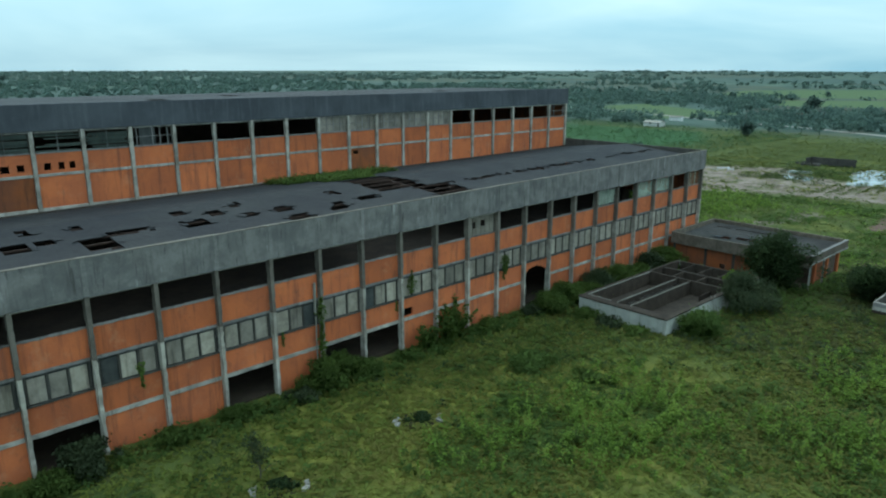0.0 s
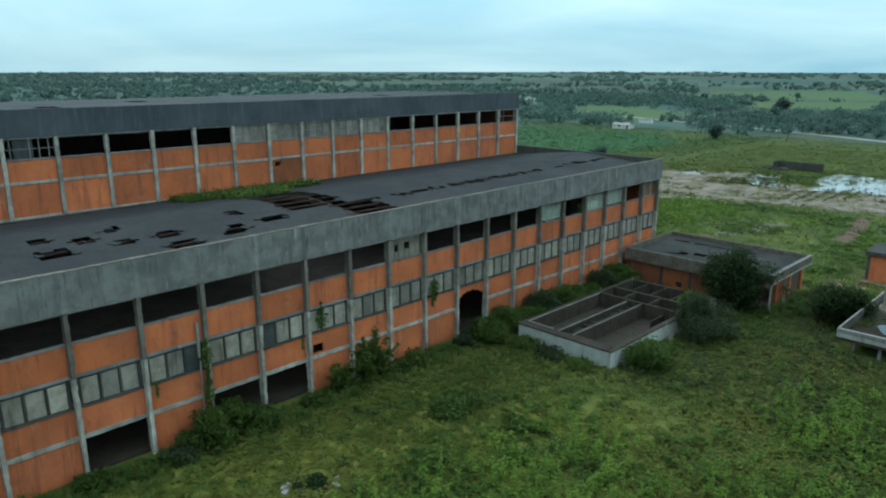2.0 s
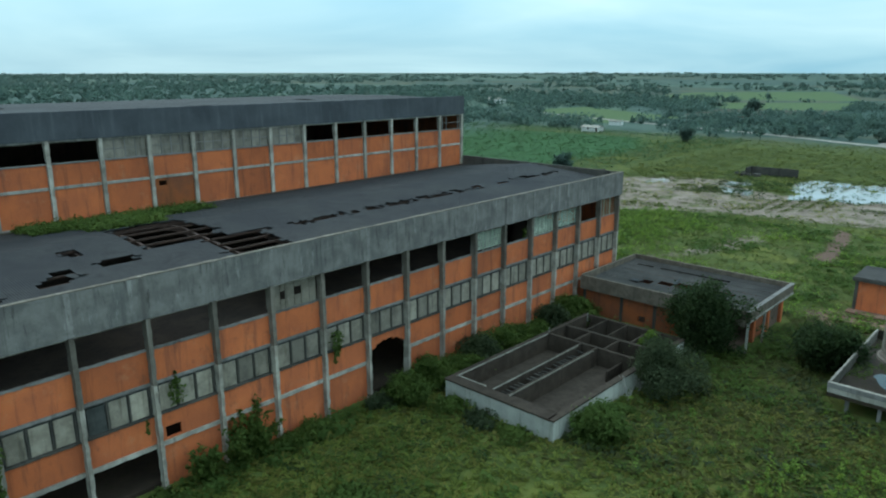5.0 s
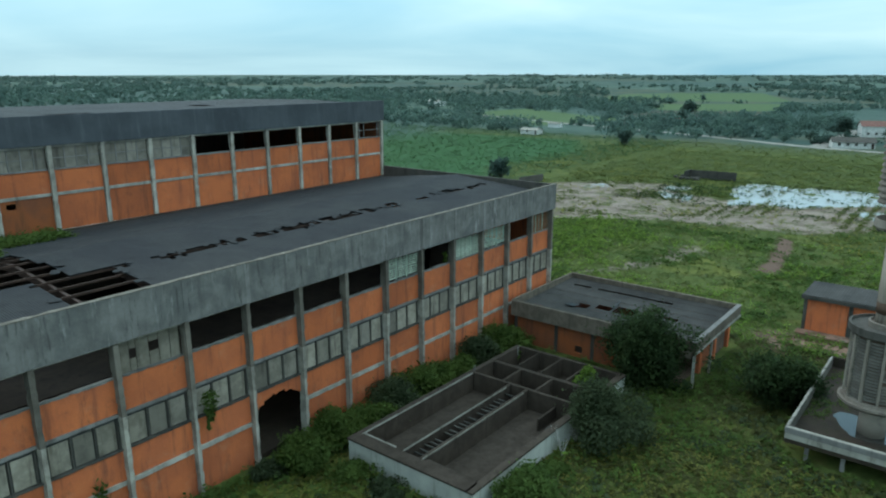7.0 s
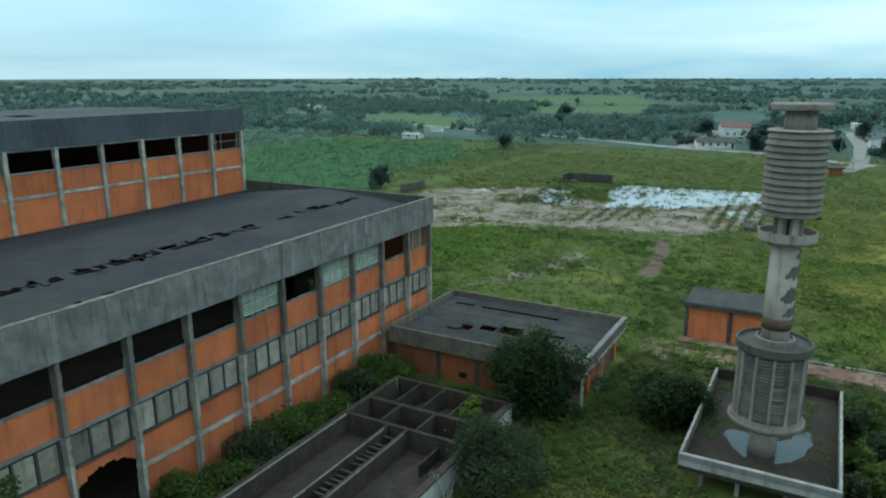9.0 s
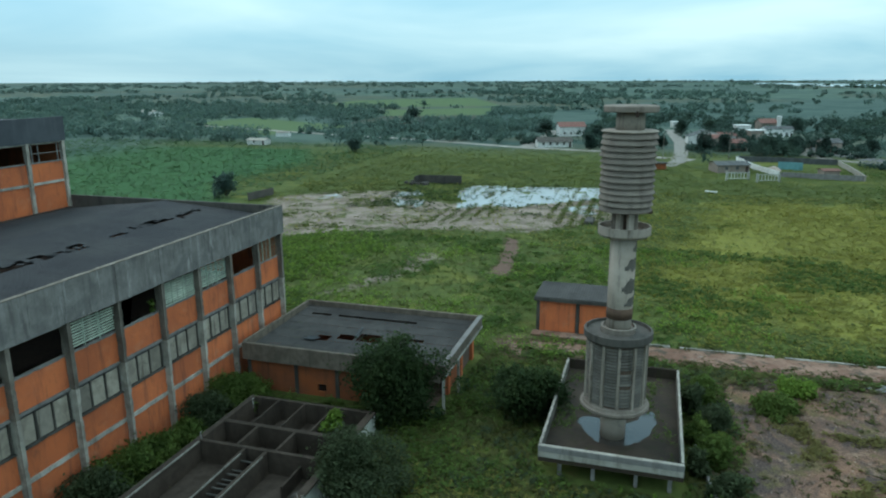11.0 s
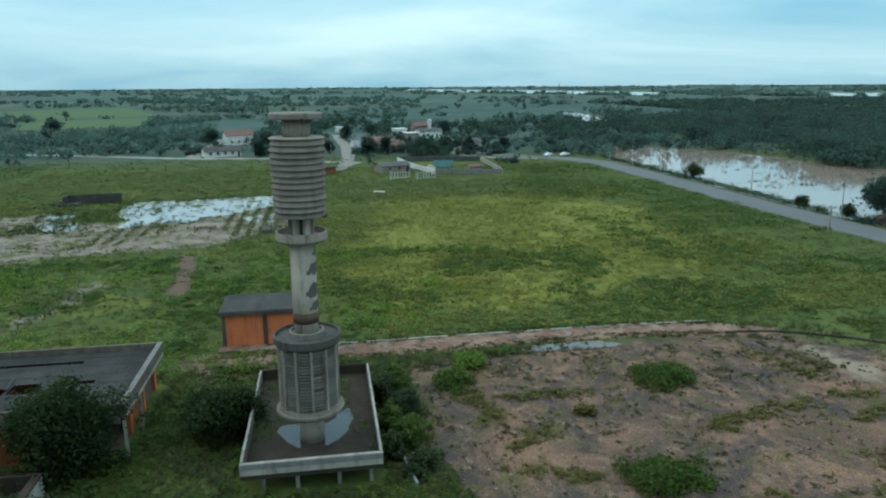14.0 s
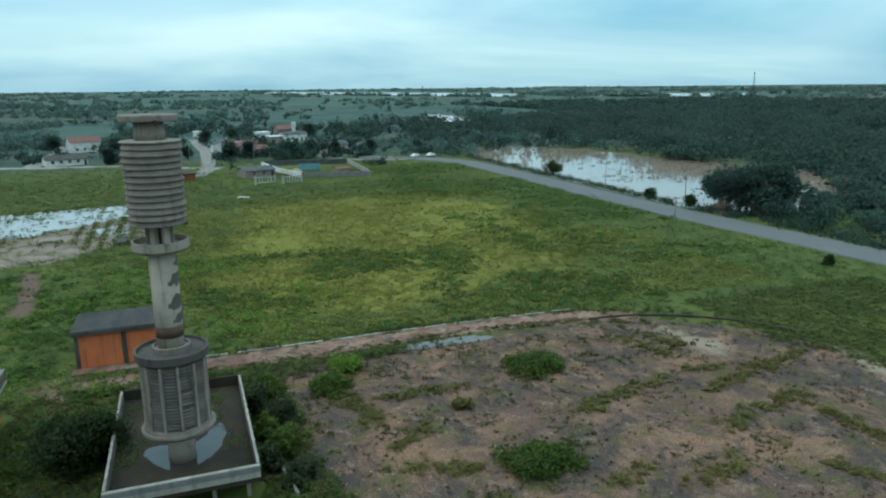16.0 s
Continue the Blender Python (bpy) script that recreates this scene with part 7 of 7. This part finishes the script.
for (ax, ay), (bx, by) in RIDGES:
    n = int(math.hypot(bx - ax, by - ay) * 7)
    u = r.random(n)
    wide = 0.3 + 1.1 * np.array([abs(noise.noise(Vector((ax + v * 4, ay, 3.3)))) for v in u])
    lines.append(np.stack([ax + (bx - ax) * u + r.normal(0, 1, n) * wide, ay + (by - ay) * u + r.normal(0, 1, n) * wide], 1))
lines = np.concatenate(lines)
x, y = lines[:, 0], lines[:, 1]
clumps("joint_grass", x[::2], y[::2], r, M_RIDGE_GRASS, 0.2, 0.45, 20, 0.10, "ridges of olive grass growing in the old floor's joints", 0.5)
tufts("joint_tufts", x, y, r, M_RIDGE_GRASS, 0.42, 0.09, 6, "dry grass blades growing in the old floor's joints", 0.9)
# planted rows across the sandy ground and the shallow water
r = np.random.default_rng(122)
rows = []
for y0 in np.arange(-33, 9, 2.7):
    xx = np.arange(62, 134, 0.55)
    v = np.array([noise.noise(Vector((a * 0.05, y0 * 0.09, 6.5))) for a in xx])
    xx = xx[(v + r.normal(0, 0.16, len(xx)) > 0.0)]
    rows.append(np.stack([xx + r.normal(0, 0.2, len(xx)), y0 + 0.02 * (xx - 90) + r.normal(0, 0.2, len(xx))], 1))
rows = np.concatenate(rows)
x, y = rows[:, 0], rows[:, 1]
wet = ~keep_off(x, y, grown(PONDS[1], 0.1)) | ~keep_off(x, y, grown(PONDS[0], 0.1))
ok = (~keep_off(x, y, SAND) & ~wet) | (wet & (r.random(len(x)) < np.where(y > -4, 0.5, 0.2)))
x, y = x[ok], y[ok]
weeds("crop_rows", x, y, r, M_GRASS, 0.5, 0.5, 11, 0.2, "rows of weedy plants across the sandy ground")
x, y, r = scatter(1500, 60, 128, 4, 60, PONDS, 124, 0.12, 0.09)
clumps("sand_clumps", x, y, r, M_GRASS, 0.35, 0.8, 26, 0.2, "low olive clumps spreading over the sandy ground", 1.0, 1.5)
x, y, r = scatter(5000, 60, 136, -34, 62, PONDS, 112, 0.08, 0.11)
tufts("pond_reeds", x, y, r, M_GRASS_DRY, 0.4, 0.14, 3, "tussocks on the sandy ground round the ponds", 0.9)
x, y, r = scatter(2400, 86, 134, -30, 34, [], 113, 0.1, 0.22)
px, py = r.uniform(88, 117, 420), r.uniform(13, 29, 420)
x, y = np.append(x, px), np.append(y, py)
weeds("pond_weeds", x, y, r, M_LEAF_DARK, 0.45, 0.25, 8, 0.18, "dark weeds standing in the pond")
x, y, r = scatter(9000, 10, 240, 66, 250, NOGRASS, 114)
tufts("reed_field", x, y, r, M_REED, 0.8, 0.3, 3, "tall green reeds beyond the hall", 1.0)
x, y, r = scatter(7000, 120, 240, -130, 90, NOGRASS + [[(155, -50), (220, -50), (220, -104), (155, -104)]], 115)
tufts("meadow_grass", x, y, r, M_GRASS, 0.5, 0.3, 3, "rough meadow before the village", 1.1)
x, y, r = scatter(700, 78, 215, -156.5, -153.6, [], 116)
weeds("bank_weeds", x, y, r, M_LEAF_DARK, 1.2, 0.6, 12, 0.22, "dark weeds on the river bank")
x, y, r = scatter(2400, -65, -47, 17.6, 28.0, [[(-54.8, 17), (-46, 17), (-46, 22.5), (-53.5, 22.5)], [(-66, 17), (-61.5, 17), (-61.5, 22), (-66, 22)]], 117, 0.0, 0.35)
n = len(x)
pts = np.repeat(np.stack([x, y, [low_roof_z(v) for v in y]], 1), 9, 0) + np.stack([r.normal(0, 0.2, n * 9), r.normal(0, 0.2, n * 9), np.abs(r.normal(0.15, 0.25, n * 9))], 1)
solid("roof_weeds", quads_mesh("roof_weeds", leaf_quads(pts, 0.14, r), M_LEAF_MID, upward(n * 9, r, 0.4)), M_LEAF_MID, "green weeds growing on the low hall's roof", "weeds", kind="stuff")
x, y, r = scatter(1300, -17.6, -0.6, -42, -32.2, [[(-16.6, -40.4), (-9.8, -40.4), (-9.8, -33.8), (-16.6, -33.8)]], 118, 0.22, 0.22)
n = len(x)
pts = np.repeat(np.stack([x, y, np.full(n, 1.76)], 1), 8, 0) + np.stack([r.normal(0, 0.15, n * 8), r.normal(0, 0.15, n * 8), np.abs(r.normal(0.08, 0.1, n * 8))], 1)
solid("tray_moss", quads_mesh("tray_moss", leaf_quads(pts, 0.08, r), M_LEAF_MID), M_LEAF_MID, "moss and weeds on the water tray", "moss", kind="stuff")


def woods(name, x, y, r, mat, h, w, leaves, size, label, kind="stuff"):
    """Many trees in one object: each has a stem and a crown of several uneven lobes made of leaf clumps."""
    n = len(x)
    slow = np.array([noise.noise(Vector((a * 0.022, b * 0.022, 4.0))) for a, b in zip(x, y)])
    hh, ww = h * r.uniform(0.45, 1.25, n) * (1 + 0.55 * slow), w * r.uniform(0.4, 1.45, n)
    lob = 4
    lx, ly = r.normal(0, 0.24, (n, lob)) * ww[:, None], r.normal(0, 0.24, (n, lob)) * ww[:, None]
    lz = hh[:, None] * r.uniform(0.26, 0.76, (n, lob))
    lr = ww[:, None] * r.uniform(0.22, 0.36, (n, lob))
    k = n * leaves
    t = np.repeat(np.arange(n), leaves)
    j = r.integers(0, lob, k)
    d = r.normal(size=(k, 3))
    d /= np.linalg.norm(d, axis=1, keepdims=True)
    q = r.uniform(0.7, 1.05, k)
    R = lr[t, j] * q
    pts = np.stack([x[t] + lx[t, j] + d[:, 0] * R, y[t] + ly[t, j] + d[:, 1] * R, lz[t, j] + d[:, 2] * np.minimum(R, hh[t] * 0.38)], 1)
    pts[:, 2] = np.clip(pts[:, 2], 0.1, None)
    # clumps lie roughly along the crown's surface
    nrm = d + r.normal(0, 0.28, (k, 3)) + np.array([0, 0, 0.3])
    nrm /= np.linalg.norm(nrm, axis=1, keepdims=True)
    u = np.cross(nrm, r.normal(size=(k, 3)))
    u /= np.linalg.norm(u, axis=1, keepdims=True)
    v = np.cross(nrm, u)
    s = (size * r.uniform(0.6, 1.4, k))[:, None]
    crown = np.stack([pts - u * s, pts - v * s * 0.75, pts + u * s, pts + v * s * 0.75], 1)
    a = np.array([0.18, 0, 0])
    base = np.stack([x, y, np.full(n, -0.2)], 1)
    lift = 11 * np.clip((np.hypot(x, y) - 1500) / 3300, 0, 1) ** 1.2
    crown[:, :, 2] += lift[t][:, None]
    base[:, 2] += lift
    top = np.stack([x, y, hh * 0.6 + lift], 1)
    stem = np.concatenate([np.stack([base - a, base + a, top + a * 0.5, top - a * 0.5], 1), np.stack([base - a[[1, 0, 2]], base + a[[1, 0, 2]], top + a[[1, 0, 2]], top - a[[1, 0, 2]]], 1)])
    soft = np.concatenate([d * 0.7 + r.normal(0, 0.25, (k, 3)) + np.array([0, 0, 0.5]), np.tile([1.0, 0.3, 0.4], (2 * n, 1))])
    return solid(name, quads_mesh(name, np.concatenate([crown, stem]), mat, soft), mat, label, "woods", kind=kind)


r = np.random.default_rng(217)
edge = []
for (ax, ay), (bx, by), n in (((1150, -1160), (1420, -1000), 30), ((1530, -800), (2250, -545), 46), ((2300, -520), (3000, -330), 20)):
    u = r.random(n)
    edge.append(np.stack([ax + (bx - ax) * u + r.normal(0, 14, n), ay + (by - ay) * u + r.normal(0, 14, n)], 1))
edge = np.concatenate(edge)
LANES = OPEN_LAND + [[(LX0, LY0) for LX0, LY0 in ((200, -140), (430, -140), (430, 60), (200, 60))], grown(LAWN, 0.0), LAWN_B, LAWN_C, PLOUGH, REED]
# dark riverside woods
x, y, r = scatter(1100, -40, 480, -470, -212, [grown(RIVER, -0.05)] + OPEN_LAND, 201, -0.33, 0.02)
woods("river_woods", x, y, r, M_WOODS_DARK, 9.0, 24.0, 240, 0.62, "dense dark woods beyond the flood water")
x, y, r = scatter(2800, -100, 1000, -1000, -450, OPEN_LAND, 202, -0.28, 0.006)
woods("river_woods_far", x, y, r, M_WOODS_DARK, 6.5, 18, 44, 1.5, "dense dark woods further down the river")
x, y, r = scatter(240, -70, 62, -222, -160, [], 203)
woods("bank_thicket", x, y, r, M_WOODS_DARK, 5.0, 7.5, 150, 0.4, "dark thicket between road and flood water")
x, y, r = scatter(40, 44, 90, -216, -184, [], 204)
woods("drowned_shrubs", x, y, r, M_WOODS_DARK, 3.2, 5.0, 90, 0.35, "half-drowned shrubs in the flood water")
tree("tree", 64.4, -168.5, 25, 11.5, 0.4, 0.4, M_WOODS_DARK, 14000, "great dark tree standing in the flood water", "tree", 31, 12, trunk=0.4, limbs=9)
tree("tree", 80.9, -173.4, 13, 8, 0.6, 0.42, M_WOODS_DARK, 4200, "dark tree standing in the flood water", "tree", 36, 9, trunk=0.3, limbs=7)
tree("tree", 141.3, -155.7, 7, 6.0, 0.8, 0.3, M_LEAF_DARK, 1400, "roadside tree before the flood water", "tree", 32, 6)
tree("bush", 88.4, -156, 5, 3.0, 0.2, 0.24, M_LEAF_DARK, 900, "roadside bush on the bank", "bush", 33, 5)
tree("bush", 73.5, -156.8, 5, 3.4, 0.2, 0.24, M_LEAF_DARK, 900, "roadside bush on the bank", "bush", 34, 5)
tree("bush", 17.1, -139.1, 3, 2.0, 0.2, 0.2, M_LEAF_DARK, 500, "lone dark bush beside the road", "bush", 35, 5)
x, y, r = scatter(620, -80, 205, -162, -151.6, [SOLID[6]], 215, -0.15, 0.05)
clumps("bank_scrub", x, y, r, M_WOODS_DARK, 1.1, 1.5, 46, 0.22, "dark scrub on the bank between road and flood water", 0.8)
x, y, r = scatter(160, 196, 330, -232, -128, [grown(RIVER, 0.01), [(190, -150), (212, -155), (240, -122), (262, -112), (310, -116), (310, -100), (250, -98), (200, -130)]], 216)
woods("bank_woods", x, y, r, M_WOODS, 4.5, 9, 90, 0.5, "lighter scrub at the far end of the flood water")
# woods to the north-east and around the village
x, y, r = scatter(2400, 236, 640, 60, 620, OPEN_LAND + LANES[len(OPEN_LAND) + 1:], 205, -0.12, 0.012)
woods("north_woods", x, y, r, M_WOODS, 6.0, 11.5, 50, 0.8, "mixed woods and scrub beyond the reeds")
x, y, r = scatter(420, 262, 430, 22, 130, [PLOUGH], 206, -0.1, 0.03)
woods("roadside_woods", x, y, r, M_WOODS, 5.5, 8, 60, 0.6, "scrub along the country road")
x, y, r = scatter(860, 236, 480, -215, 0, [[(205, -40), (340, -40), (340, -57), (205, -57)], [(244, -8), (260, -8), (260, 20), (244, 20)], [(228, -77), (248, -77), (248, -42), (228, -42)]], 207, -0.05, 0.025)
woods("village_trees", x, y, r, M_WOODS_DARK, 6.0, 8.0, 64, 0.62, "trees between the village houses")
x, y, r = scatter(70, 200, 256, -128, -52, [[(150, -56), (219, -56), (219, -104), (150, -104)], [(196, -113), (240, -113), (240, -150), (196, -150)], [(228, -77), (248, -77), (248, -42), (228, -42)]], 208)
woods("village_shrubs", x, y, r, M_WOODS_DARK, 4.2, 5.5, 110, 0.4, "garden trees before the village")
x, y, r = scatter(16, 262, 284, -14, 30, [], 209)
woods("farmhouse_trees", x, y, r, M_WOODS_DARK, 5.5, 7, 110, 0.45, "dark trees round the farmhouse")
x, y, r = scatter(2300, 520, 1500, -420, 900, OPEN_LAND + LANES[len(OPEN_LAND) + 1:], 210, 0.08, 0.006)
woods("plain_woods", x, y, r, M_WOODS, 7, 12, 30, 1.6, "groves and hedges across the plain")
x, y, r = scatter(1600, -300, 700, 330, 1500, [], 211, 0.0, 0.006)
woods("plain_woods_north", x, y, r, M_WOODS, 7, 12, 30, 1.6, "groves and hedges to the north")
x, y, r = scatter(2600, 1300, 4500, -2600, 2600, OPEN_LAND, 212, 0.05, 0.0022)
woods("horizon_woods", x, y, r, M_WOODS_HAZE, 7, 30, 16, 4.5, "woods along the horizon")
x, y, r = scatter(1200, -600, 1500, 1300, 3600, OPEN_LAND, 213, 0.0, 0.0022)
woods("horizon_woods_north", x, y, r, M_WOODS_HAZE, 7, 30, 16, 4.5, "woods along the northern horizon")
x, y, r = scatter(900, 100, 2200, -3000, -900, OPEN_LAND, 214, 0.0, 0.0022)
woods("horizon_woods_south", x, y, r, M_WOODS_HAZE, 7, 30, 16, 4.5, "woods along the southern horizon")

woods("water_edge_trees", edge[:, 0], edge[:, 1], r, M_WOODS, 8, 34, 24, 4.0, "trees along the far flooded meadows")

# big trees between the village houses
for i, (x, y, w, h) in enumerate([(242.4, -57.0, 12, 9.5), (250.6, -66.0, 9, 7.5), (240.0, -80.2, 13, 9.0), (243.0, -90.0, 11, 7.8), (250.0, -104.0, 9, 7.6), (331.0, -51.0, 12, 10.0), (244.6, -10.9, 8, 8.0), (300.0, -9.0, 13, 8.5), (322.0, 20.0, 12, 9.0), (286.0, -10.0, 9, 7.0), (258.4, -123.0, 8, 6.0), (255.8, -40.8, 7, 6.0), (229.5, -154.0, 8, 6.0), (253.3, -143.6, 9, 6.5), (342.9, -82.3, 10, 8.0), (352.0, -66.0, 11, 8.5), (368.0, -112.0, 12, 8.5), (262.0, -96.0, 9, 6.5)]):
    tree("tree", x, y, w, h, 0.4, 0.32, M_WOODS_DARK, 2600, "dark round tree beside the village houses", "tree", 300 + i, 7, "village trees", 0.2)
# drift weeds floating on the flood water
x, y, r = scatter(420, 70, 240, -228, -158, [], 218, 0.05, 0.05)
ok = ~keep_off(x, y, grown(RIVER, -0.06))
x, y = x[ok], y[ok]
n = len(x)
pts = np.repeat(np.stack([x, y, np.full(n, -0.40)], 1), 10, 0) + np.stack([r.normal(0, 0.5, n * 10), r.normal(0, 1.1, n * 10), np.abs(r.normal(0, 0.12, n * 10))], 1)
solid("floating_weeds", quads_mesh("floating_weeds", leaf_quads(pts, 0.28, r), M_WOODS_DARK), M_WOODS_DARK, "drifting weeds and branches on the flood water", "weeds", kind="stuff")
x, y, r = scatter(520, -90, 72, -180, -154, [SOLID[6]], 219)
clumps("bank_scrub", x, y, r, M_WOODS_DARK, 1.5, 1.9, 50, 0.26, "dark scrub under the riverside trees", 0.4)
